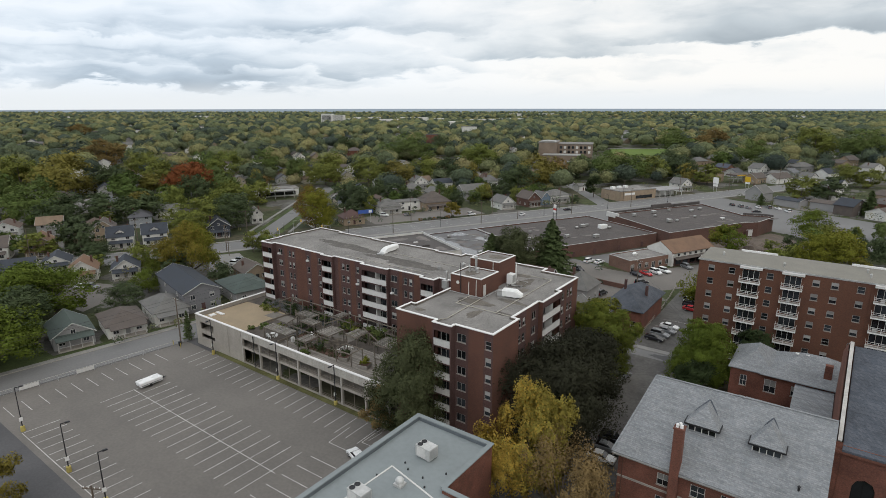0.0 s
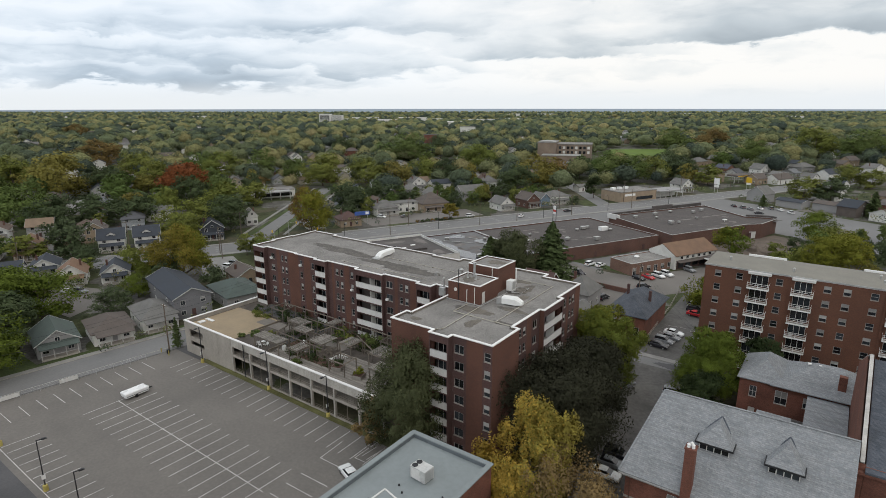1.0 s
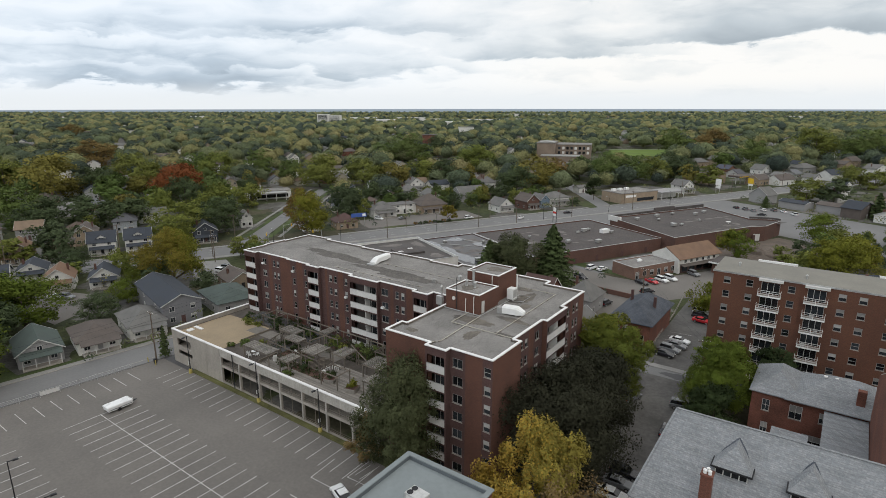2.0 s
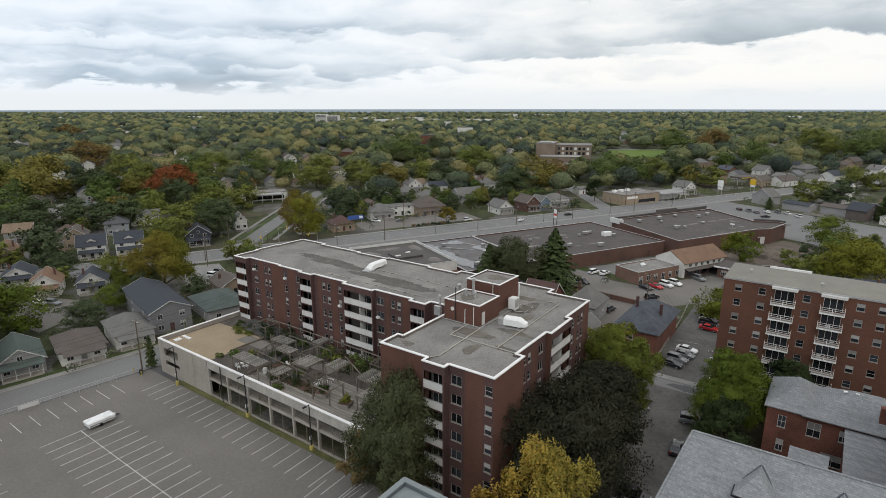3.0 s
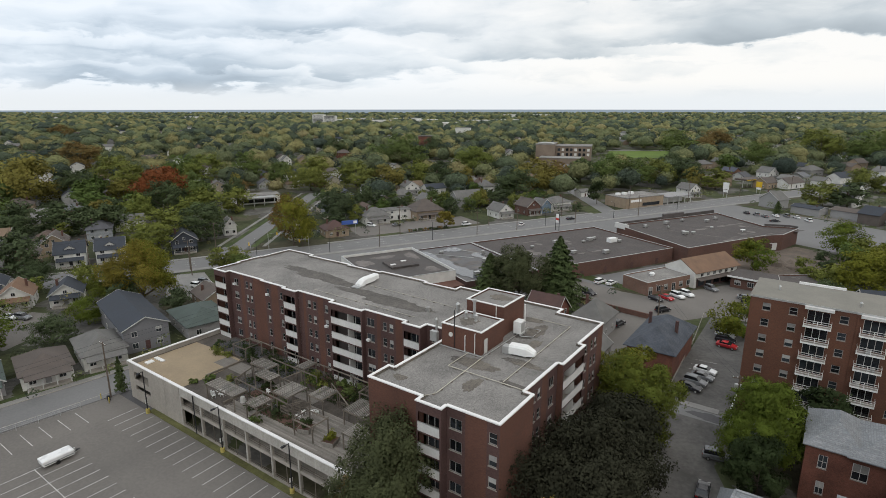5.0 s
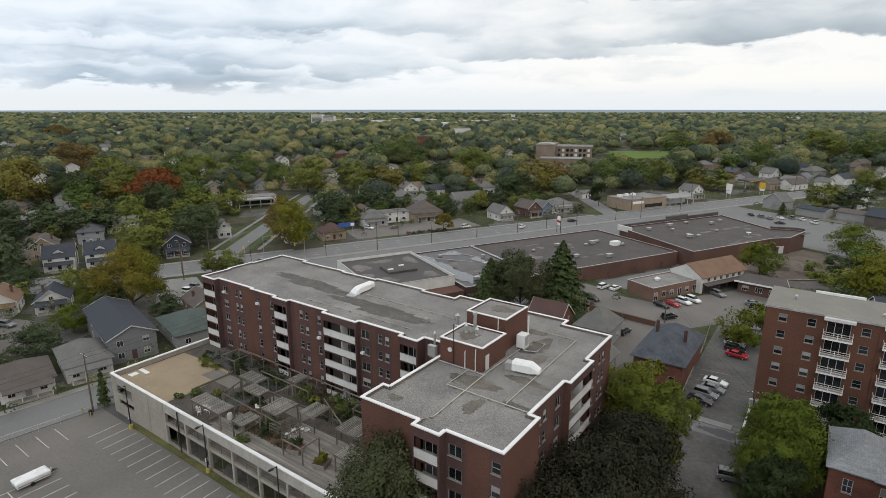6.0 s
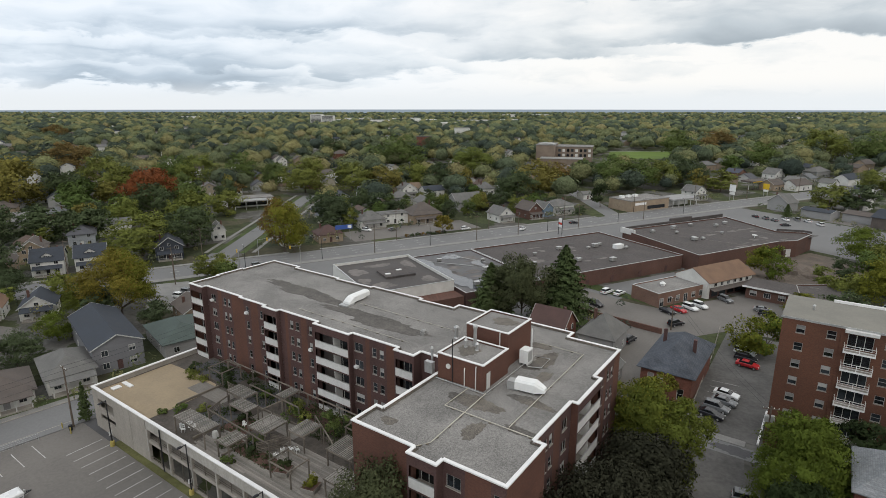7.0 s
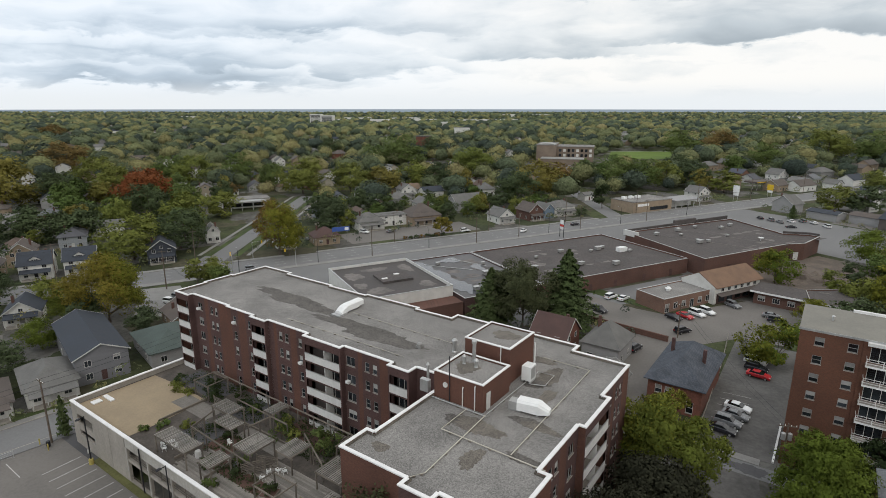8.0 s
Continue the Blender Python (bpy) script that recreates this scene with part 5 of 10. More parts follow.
def broadleaf(name, label, category, height, radius, leaves, size, mat, seed, bare=None, shape="round", limbs=7, clumps=None, mix=None, flank=None, full=1.0):
    """A tree at the origin: tapered trunk with limbs, and a crown of many small sprays."""
    bare = height * 0.22 if bare is None else bare
    t = thing(name, label, category)
    p, nrm, c = crown_points(leaves, height, radius, bare, seed, clumps or max(14, int(26 * (radius / 5) ** 0.8)), shape, full)
    r = random.Random(seed)
    th = max(0.12, height * 0.018)
    mb = MB()
    lean = (r.uniform(-0.3, 0.3), r.uniform(-0.3, 0.3))
    mb.tube([(0, 0, -0.1), (0.02, 0, height * 0.06), (lean[0] * 0.5, lean[1] * 0.5, bare), (lean[0], lean[1], height * 0.72)], [th * 1.5, th, th * 0.8, th * 0.2], 7)
    for i in sorted(range(len(c)), key=lambda j: -abs(c[j][0]) - abs(c[j][1]))[:limbs]:
        start = Vector((lean[0] * 0.6, lean[1] * 0.6, bare + (c[i][2] - bare) * 0.3))
        end = Vector(c[i])
        knee = start.lerp(end, 0.5) + Vector((0, 0, -0.1 * radius * 0.4))
        mb.tube([start, knee, end], [th * 0.5, th * 0.35, th * 0.1], 5)
    part("trunk", mb, BARK, t)
    if mix:
        g = np.random.default_rng(seed + 5)
        split = noise_side(p, g, height, radius, flank)
        for i, m in enumerate((mat, mix)):
            take = split == i
            part("crown", leaf_mesh("crown", p[take], nrm[take], np.full(take.sum(), size), m, seed + i), (), t)
    else:
        part("crown", leaf_mesh("crown", p, nrm, np.full(len(p), size), mat, seed), (), t)
    return t


def noise_side(p, g, height, radius, flank=None):
    """Which of two leaf colours a place takes: one flank and the low skirts turn first."""
    a = g.random() * 6.3 if flank is None else radians(flank)
    turn = (p[:, 0] * np.cos(a) + p[:, 1] * np.sin(a)) / radius
    v = turn * 0.9 + g.normal(0, 0.35, len(p))
    return (v > (0.1 if flank is None else 0.08)).astype(int)


def conifer(name, label, height, radius, leaves, size, seed, mat=None, slim=1.0):
    """An evergreen: a straight trunk and tiers of drooping sprays."""
    t = thing(name, label, "tree")
    g = np.random.default_rng(seed)
    part("trunk", MB().tube([(0, 0, -0.1), (0, 0, height * 0.5), (0, 0, height * 0.97)], [height * 0.018, height * 0.012, 0.03], 7), BARK, t)
    tiers = int(height * 1.7)
    tier = g.integers(0, tiers, leaves)
    f = (tier + 0.3) / tiers
    arm = g.integers(0, 11, leaves) + tier * 0.37
    ang = arm * 2 * np.pi / 11 + g.normal(0, 0.12, leaves)
    jag = 0.72 + 0.3 * np.sin(tier * 2.3 + np.floor(arm) * 1.7 + seed) + 0.12 * np.sin(tier * 5.1 + np.floor(arm) * 4.1)
    reach = radius * (1 - f ** 1.3) ** 0.9 * jag * g.random(leaves) ** 0.5
    z = height * (0.1 + 0.9 * f) - reach * 0.22 + g.normal(0, 0.1, leaves)
    p = np.stack([reach * np.cos(ang), reach * np.sin(ang), z], 1)
    nrm = np.stack([np.cos(ang) * 0.6, np.sin(ang) * 0.6, np.full(leaves, 0.7)], 1)
    part("crown", leaf_mesh("crown", p, nrm, np.full(leaves, size), mat or NEEDLES, seed), (), t)
    return t


def settle(tree, x, y, turn=0.0, z=0.0):
    tree.matrix_basis = pose(x, y, z, 0, 0, turn)
    return tree


# trees that stand near
settle(broadleaf("tree", "tall grey-green tree before the brick block", "tree", 19.2, 7.0, 44000, 0.27, LEAF_GREY, 11, 1.0, "drooping", 9, 100, None, None, 1.0), -60.4, 66.0)
settle(broadleaf("tree", "tall autumn tree turning yellow and orange beside the flat roof", "tree", 17.6, 6.6, 48000, 0.26, LEAF_BRIGHT, 12, 1.0, "plumes", 14, 110, LEAF_GOLD, 206, 0.85), -37.8, 63.6)
settle(broadleaf("tree", "bare-twigged brown autumn tree in the alley", "tree", 12.4, 6.4, 18000, 0.24, LEAF_BROWN, 13, 1.2, "plumes", 40, 70), -31.2, 60.4)
settle(broadleaf("tree", "large dark purple-leaved tree beside the brick block", "tree", 17.4, 9.8, 62000, 0.29, LEAF_PLUM, 14, 0.4, "round", 8, 160), -41.4, 80.0)
settle(broadleaf("tree", "dark leafy tree against the brick block", "tree", 14.6, 6.4, 20000, 0.34, LEAF_PLUM, 15, 0.4, "round", 8, 80), -42.0, 94.0)
settle(broadleaf("tree", "broad green tree at the end of the alley", "tree", 18.2, 7.9, 54000, 0.27, LEAF_GREEN, 16, 0.6, "round", 8, 140, LEAF_LIME, None, 0.85), -43.0, 105.8, 200)
settle(broadleaf("tree", "round green tree before the apartment building", "tree", 13.2, 6.8, 42000, 0.27, LEAF_GREEN, 17, 0.6, "round", 8, 120, None, None, 0.85), -25.6, 112.6)
settle(broadleaf("tree", "dark green bushy tree beside the old brick house", "tree", 9.2, 4.5, 16000, 0.26, LEAF_DARK, 47, 0.3, "oval", 6, 60), -24.9, 104.6)
settle(broadleaf("tree", "small dark green tree against the apartment building", "tree", 12.6, 4.2, 10000, 0.32, LEAF_DARK, 18, 1.0, "oval", 6, 50), -18.6, 121.6)
settle(broadleaf("tree", "low brown-green shrub tree at the deck's corner", "tree", 7.6, 2.8, 7000, 0.22, LEAF_BROWN, 19, 0.8, "round", 8, 30), -66.8, 65.0)
settle(broadleaf("tree", "small yellow-green tree by the service road", "tree", 7.4, 4.4, 12000, 0.26, LEAF_YELLOW, 20, 1.0, "round", 6, 50), -95.5, 19.5)
settle(conifer("arborvitae", "slim dark green arborvitae at the deck's corner", 7.6, 1.5, 2600, 0.3, 21), -128.9, 66.6)
settle(conifer("evergreen_tree", "tall dark evergreen behind the brick block", 20.0, 9.4, 36000, 0.5, 22), -80.5, 160.0)
settle(conifer("evergreen_tree", "dark narrow evergreen behind the brick block", 15.0, 7.0, 18000, 0.52, 23), -96.5, 150.5)
settle(broadleaf("tree", "grey-green tree beside evergreens behind the brick block", "tree", 17.0, 7.8, 22000, 0.42, LEAF_GREY, 24, 0.6, "round", 6, 70), -89.2, 153.6)
settle(broadleaf("tree", "large olive-yellow autumn tree near the junction", "tree", 17.5, 8.0, 30000, 0.38, LEAF_YELLOW, 25, 0.3, "round", 8, 110, LEAF_LIME, None, 1.1), -176.0, 95.0)
settle(broadleaf("tree", "tall street tree, green with an orange flank", "tree", 20.5, 7.8, 16000, 0.5, LEAF_LIME, 26, 0.6, "round", 8, 80, LEAF_ORANGE, 190, 1.2), -194.5, 163.5)
settle(broadleaf("tree", "wide red autumn tree among houses", "tree", 20.0, 15.0, 6000, 1.0, LEAF_RED, 27, 3.0, "round", 6, 60), -332.0, 184.0)
settle(broadleaf("tree", "olive green tree by the small shops", "tree", 10.4, 6.4, 7000, 0.45, LEAF_GREEN, 28, 0.5, "round", 6, 60, LEAF_LIME), -41.5, 230.0)
settle(broadleaf("tree", "low olive shrub tree beside the residents' parking", "tree", 8.6, 6.6, 6000, 0.45, LEAF_LIME, 29, 0.5, "round", 8, 40, LEAF_GREEN), -35.2, 166.0)
settle(broadleaf("tree", "small yellow tree beside the main road", "tree", 8.2, 4.0, 1800, 0.6, LEAF_YELLOW, 30, 1.0, "round", 5, 22), *along(74.7, -3.5).xy)
settle(broadleaf("tree", "round dark green street tree", "tree", 12.0, 6.2, 2600, 0.7, LEAF_DARK, 31, 2.4, "round", 5, 30), -132.2, 327.8)

# a handful of tree shapes for the town, stood in many places
KINDS = {}
for key, mat, name, label in (("green", TOWN_GREEN, "tree", "leafy green town tree"), ("dark", TOWN_DARK, "tree", "dark green town tree"), ("lime", TOWN_LIME, "tree", "yellow-green autumn town tree"), ("yellow", TOWN_YELLOW, "tree", "yellow autumn town tree"), ("orange", TOWN_ORANGE, "tree", "orange autumn town tree")):
    KINDS[key] = []
    for i, (h, rad, shape) in enumerate(((13, 5.8, "round"), (15, 5.2, "oval"), (11, 5.6, "round"))):
        KINDS[key].append(broadleaf(name, label, "tree", h, rad, 2700, 0.78, mat, 100 + i * 7 + len(key), 0.5, shape, 4, 54, full=1.25))
for key, mat, label in (("near_green", LEAF_GREEN, "leafy green tree in a garden"), ("near_dark", TOWN_DARK, "dark green tree in a garden"), ("near_lime", LEAF_LIME, "yellow-green tree in a garden")):
    KINDS[key] = []
    for i, (h, rad, shape) in enumerate(((13, 5.8, "round"), (15, 5.2, "oval"))):
        KINDS[key].append(broadleaf("tree", label, "tree", h, rad, 8000, 0.42, mat, 150 + i * 7 + len(key), 0.5, shape, 7, 70, full=1.2))
KINDS["needle"] = [conifer("evergreen_tree", "dark green evergreen among houses", 15, 3.8, 1500, 0.9, 131), conifer("evergreen_tree", "dark green evergreen among houses", 11, 3.4, 1300, 0.9, 133)]
for key, mat, label in (("green", TOWN_GREEN, "broad leafy green town tree"), ("dark", TOWN_DARK, "broad dark green town tree"), ("lime", TOWN_LIME, "broad yellow-green autumn tree"), ("yellow", TOWN_YELLOW, "broad yellow autumn tree"), ("orange", TOWN_ORANGE, "broad orange autumn tree")):
    KINDS["broad_" + key] = [broadleaf("tree", label, "tree", 13, 5.8, 6000, 0.5, mat, 170 + len(key), 0.5, "round", 6, 84, full=1.12)]
STOOD = set()


def plant(kind, x, y, height, radius=None, seed=0):
    """Stands a town tree of that kind at (x, y), scaled to its height and spread."""
    r = random.Random(seed * 7919 + int(x * 10) * 31 + int(y * 10))
    if (radius or 0) > 9.0 and "broad_" + kind in KINDS:
        kind = "broad_" + kind
    tree = r.choice(KINDS[kind])
    h = HEIGHTS[tree.name][0]
    height = max(height, (radius or 0) * 1.6)
    s = min(radius or height * 0.42, height * 0.62) / HEIGHTS[tree.name][1]
    m = pose(x, y, 0, 0, 0, r.uniform(0, 360)) @ Matrix.Diagonal((s, s, height / h, 1))
    if tree.name not in STOOD:
        STOOD.add(tree.name)
        tree.matrix_basis = m
        return tree
    keep = tree.matrix_basis.copy()
    tree.matrix_basis = Matrix.Identity(4)
    made = copy_thing(tree, m)
    tree.matrix_basis = keep
    return made


HEIGHTS = {}
for key, group in KINDS.items():
    for i, tree in enumerate(group):
        HEIGHTS[tree.name] = ((13, 5.8), (15, 5.2), (11, 5.6))[i] if key != "needle" else ((15, 3.8), (11, 3.4))[i]


# ---- the orange brick apartment building ----
rng = random.Random(21)
flats = site("apartment_building", "long seven-storey orange-red brick apartment building with white balcony rails", "building", 5, 133)
AX0, AX1, AY0, AY1, AT = -31.2, 44.0, 127.3, 139.2, 22.4
AF = [19.2 - 2.82 * i for i in range(7)]
wins = [-28.7, -24.8, -17.9, -10.2, -7.2, -3.2, 5.2, 9.4, 13.0, 20.0, 28.0, 32.0]
balc = [(-23.2, -19.4), (-15.8, -12.2), (-1.2, 2.6), (15.2, 18.8), (22.6, 26.2)]
holes = []
for f in AF:
    if f < 1:
        continue
    for k, x in enumerate(wins):
        holes.append((x - AX0 - 0.6, x - AX0 + 0.6, f + 1.0, f + 2.3))
openings = [(a - AX0 + 0.35, b - AX0 - 0.35, f + 0.05, f + 2.3) for a, b in balc for f in AF if f > 1]
wall(flats, (AX0, AY0), (AX1, AY0), 0.0, AT - 0.1, holes + openings, (ORANGE_BRICK,), 0.3)
glaze(flats, (AX0, AY0), (AX1, AY0), holes, 0.5, rng, bars=(0, 1), trim=DIM_TRIM)
for a, b in (((AX0, AY1), (AX0, AY0)), ((AX1, AY0), (AX1, AY1)), ((AX1, AY1), (AX0, AY1))):
    wall(flats, a, b, 0.0, AT - 0.1, [], (ORANGE_BRICK,), 0.3)
part("roof", MB().box(AX0 - 0.15, AX1 + 0.15, AY0 - 0.12, AY1 + 0.15, AT - 0.1, AT + 0.12), FLAT_ROOF, flats, "flat buff-grey gravel roof")
part("roof_edge", MB().box(AX0 - 0.2, AX1 + 0.2, AY0 - 0.17, AY0 - 0.125, AT - 0.16, AT + 0.16), METAL, flats)
for a, b in balc:
    part("balcony_hood", MB().box(a - 0.1, b + 0.1, AY0 - 0.75, AY0 - 0.18, AT - 0.55, AT - 0.1), PANEL, flats, "white hood over a balcony stack")
    part("pilaster", MB().box(a - 0.5, a - 0.12, AY0 - 0.14, AY0 - 0.004, 0, AT - 0.2), ORANGE_BRICK, flats)
    for f in AF:
        if f < 1:
            continue
        w = b - a
        slab = part("balcony", MB().box(0, w, -1.35, -0.004, -0.18, 0.0), CONCRETE, flats, at=(a, AY0, f))
        part("edge", MB().box(-0.02, w + 0.02, -1.42, -1.352, -0.2, 0.06), COPING, slab, "white painted slab edge")
        part("top_rail", MB().box(0, w, -1.4, -1.34, 0.98, 1.05), PANEL, slab, "white rail")
        for k in range(3):
            part("rail_post", MB().box(0.02 + (w - 0.1) * k / 2, 0.1 + (w - 0.1) * k / 2, -1.395, -1.345, 0.0, 0.98), COPING, slab)
        for z in (0.35, 0.66):
            part("mid_rail", MB().box(0.02, w - 0.02, -1.385, -1.355, z, z + 0.05), COPING, slab)
        for sx in (0.0, w - 0.05):
            part("side_rail", MB().box(sx, sx + 0.05, -1.34, -0.02, 0.95, 1.03), COPING, slab)
        part("glass_door", MB().box(0.37, w - 0.37, 0.2, 0.22, 0.06, 2.28), GLASS, slab)
        for k in range(4):
            x = 0.37 + (w - 0.8) * k / 3
            part("door_stile", MB().box(x, x + 0.07, 0.16, 0.2, 0.06, 2.28), TRIM, slab)
        if rng.random() < 0.5:
            x = rng.uniform(0.5, w - 1.2)
            part("balcony_box", MB().box(x, x + 0.6, -1.1, -0.7, 0.0, 0.7), BLIND, slab, "pale box standing on the balcony")
for x, y in ((-27.5, 133.0), (-16.0, 130.5), (-2.5, 134.5), (-2.0, 131.0)):
    part("roof_vent", MB().lathe(x, y, [(0.16, AT + 0.1), (0.16, AT + 0.7), (0.26, AT + 0.75), (0.1, AT + 0.95)], 8), METAL, flats)
part("rear_parapet", MB().box(-25, -18, AY1 - 0.3, AY1 + 0.1, AT + 0.1, AT + 0.5).box(-5, 2.5, AY1 - 0.3, AY1 + 0.1, AT + 0.1, AT + 0.5), COPING, flats)


# ---- old brick hall with dormers, and the taller church beside it ----
hall = site("church_hall", "old red brick hall with a hipped grey shingle roof and dormers", "building", -16, 78)
HX0, HX1, HY0, HY1, HE, HR, HYR = -27.2, -4.8, 68.9, 88.0, 9.95, 17.9, 77.6
wins = [(5.0, 6.5), (9.0, 10.7), (12.4, 14.1), (15.8, 17.3)]
holes = [(a, b, 7.0, 8.7) for a, b in wins] + [(a, b, 3.6, 5.4) for a, b in wins]
wall(hall, (HX0, HY0), (HX1, HY0), 0.0, HE, holes, (OLD_BRICK,), 0.35)
glaze(hall, (HX0, HY0), (HX1, HY0), holes, 0.25, rng, bars=(1, 1))
for a, b in (((HX0, HY1), (HX0, HY0)), ((HX1, HY0), (HX1, HY1)), ((HX1, HY1), (HX0, HY1))):
    wall(hall, a, b, 0.0, HE, [], (OLD_BRICK,), 0.35)
o = 0.7
e0, e1, f0, f1 = HX0 - o, HX1 + 0.1, HY0 - o, HY1 + o
rl, rr = (-25.5, HYR, HR - 0.3), (e1, HYR, HR)
roof = MB()
roof.slab([(e0, f0, HE), (e1, f0, HE), rr, rl], 0.22).slab([(e1, f1, HE), (e0, f1, HE), rl, rr], 0.22).slab([(e0, f1, HE), (e0, f0, HE), rl], 0.22)
part("roof", roof, SLATE, hall, "hipped roof of pale grey shingles")
part("ridge_cap", MB().beam(rl, rr, 0.3, 0.12), SLATE, hall)
part("hip_cap", MB().beam((e0, f0, HE + 0.03), rl, 0.26, 0.1), SLATE, hall)
part("gutter", MB().box(e0, e1, f0 - 0.16, f0 - 0.004, HE - 0.3, HE - 0.14), UNIT_GREY, hall, "grey eaves gutter")
slope = (HR - HE) / (HYR - f0)


def dormer(x, yf, w):
    """A hipped dormer with a row of small panes."""
    z0 = HE + (yf - f0) * slope
    h, front = 1.15, yf
    d = part("dormer", MB().box(x - w / 2, x + w / 2, front, front + 3.0, z0 - 0.4, z0 + h), SLATE, hall, "small hipped roof dormer")
    zt = z0 + h
    ridge_y = f0 + (zt + 1.95 - HE) / slope
    top = (x, front + 1.9, zt + 1.95)
    cap = MB()
    ov = 0.45
    a, b = (x - w / 2 - ov, front - ov, zt), (x + w / 2 + ov, front - ov, zt)
    back_y = f0 + (zt - HE) / slope + 0.3
    c, dd = (x + w / 2 + ov, back_y, zt), (x - w / 2 - ov, back_y, zt)
    peak2 = (x, ridge_y, zt + 1.95)
    cap.slab([a, b, top], 0.12).slab([b, c, peak2, top], 0.12).slab([dd, a, top, peak2], 0.12)
    part("dormer_roof", cap, SLATE, d)
    edge = MB().beam(a, b, 0.12, 0.2).beam(b, c, 0.12, 0.2).beam(dd, a, 0.12, 0.2)
    part("dormer_fascia", edge, BLACK, d, "dark eaves edge")
    part("valley", MB().beam(dd, (peak2[0], peak2[1], peak2[2] + 0.05), 0.2, 0.06).beam(c, (peak2[0], peak2[1], peak2[2] + 0.05), 0.2, 0.06), DARK_SLATE, d, "dark valley flashing")
    k = 4
    for i in range(k):
        sx = x - w / 2 + w * (i + 0.5) / k
        part("dormer_pane", MB().box(sx - w / k / 2 + 0.06, sx + w / k / 2 - 0.06, front - 0.03, front - 0.004, z0 + 0.22, z0 + h - 0.1), GLASS, d)
    for i in range(k + 1):
        sx = x - w / 2 + w * i / k
        part("mullion", MB().box(sx - 0.05, sx + 0.05, front - 0.06, front - 0.004, z0 + 0.12, zt), TRIM, d)
    return d


dormer(-18.3, 72.6, 3.2)
dormer(-11.1, 72.5, 3.0)
stack = part("chimney", MB().box(-20.65, -19.55, 68.0, 69.2, 0.0, 15.9), OLD_BRICK, hall, "tall red brick chimney")
part("chimney_cap", MB().box(-20.73, -19.47, 67.92, 69.28, 15.9, 16.08), OLD_BRICK, stack)
for x, y in ((-20.35, 68.4), (-19.85, 68.4), (-20.1, 68.85)):
    part("chimney_pot", MB().lathe(x, y, [(0.2, 16.08), (0.16, 16.4), (0.21, 16.45), (0.12, 16.55)], 10), COPING, stack, "small white chimney pot")
part("string_course", MB().box(HX0 - 0.06, HX1, HY0 - 0.07, HY0 - 0.003, 6.1, 6.4), CONCRETE, hall, "pale stone band")
part("cricket", MB().slab([(-21.4, 68.2, HE + 0.1), (-18.8, 68.2, HE + 0.1), (-20.1, 71.4, HE + 3.2)], 0.1), SLATE, hall)
for x, y in ((-7.4, 70.4),):
    z = HE + (y - f0) * slope
    part("roof_vent", MB().lathe(x, y, [(0.12, z - 0.1), (0.12, z + 0.4), (0.2, z + 0.45), (0.08, z + 0.6)], 8), BLACK, hall)
part("drain_pipe", MB().tube([(-26.6, 68.8, 9.0), (-26.6, 68.8, 0.1)], 0.07, 6), RED_BRICK, hall)

nave = site("church", "tall red brick church with a dark slate roof and white coping", "building", 10, 86)
NX0, NX1, NY0, NY1, NE, NR, NYR = -4.7, 34.0, 76.4, 107.0, 15.7, 22.4, 92.0
wall(nave, (NX0 + 0.72, NY0), (NX1, NY0), 0.0, NE, [(1.48 + 5.4 * i, 3.68 + 5.4 * i, 6.0, 12.0) for i in range(6)], (OLD_BRICK,), 0.5)
for i in range(6):
    x = NX0 + 3.3 + 5.4 * i
    pts = [(x - 1.05, 6.0)] + [(x - 1.05 * math.cos(a * math.pi / 8), 11.0 + 0.95 * math.sin(a * math.pi / 8)) for a in range(9)] + [(x + 1.05, 6.0)]
    part("arched_window", MB().face([(px, NY0 + 0.3, pz) for px, pz in pts]).box(x - 0.05, x + 0.05, NY0 + 0.2, NY0 + 0.28, 6.0, 11.8), GLASS, nave, "tall round-arched dark window")
    spandrel = MB()
    for s in (-1, 1):
        spandrel.face([(x + s * 1.1, NY0 + 0.02, 12.0), (x + s * 1.1, NY0 + 0.02, 10.9), (x + s * 0.75, NY0 + 0.02, 11.67), (x, NY0 + 0.02, 12.0)])
    part("arch", spandrel, OLD_BRICK, nave)
gable = MB()
for x in (NX0, NX0 + 0.7):
    gable.face([(x, NY0, 0), (x, NY1, 0), (x, NY1, NE + 0.3), (x, NYR, NR + 0.35), (x, NY0, NE + 0.3)])
for a, b in (((NY0, 0), (NY0, NE + 0.3)), ((NY1, NE + 0.3), (NY1, 0))):
    gable.face([(NX0, a[0], a[1]), (NX0 + 0.7, a[0], a[1]), (NX0 + 0.7, b[0], b[1]), (NX0, b[0], b[1])])
part("gable_wall", gable, OLD_BRICK, nave)
for y in (NY0, NY1):
    part("coping", MB().beam((NX0 + 0.35, y, NE + 0.42), (NX0 + 0.35, NYR, NR + 0.48), 0.42, 0.18), STONE, nave, "white stone gable coping")
roof = MB().slab([(NX0 + 0.7, NY0 - 0.6, NE - 0.3), (NX1, NY0 - 0.6, NE - 0.3), (NX1, NYR, NR), (NX0 + 0.7, NYR, NR)], 0.25).slab([(NX1, NY1 + 0.6, NE - 0.3), (NX0 + 0.7, NY1 + 0.6, NE - 0.3), (NX0 + 0.7, NYR, NR), (NX1, NYR, NR)], 0.25)
part("roof", roof, DARK_SLATE, nave, "steep dark slate roof")
part("cornice", MB().box(NX0, NX1, NY0 - 0.5, NY0 - 0.004, NE - 0.9, NE - 0.55), OLD_BRICK, nave)
part("wall", MB().box(NX0 + 0.72, NX1 - 0.52, NY1 - 0.5, NY1, 0, NE), OLD_BRICK, nave)
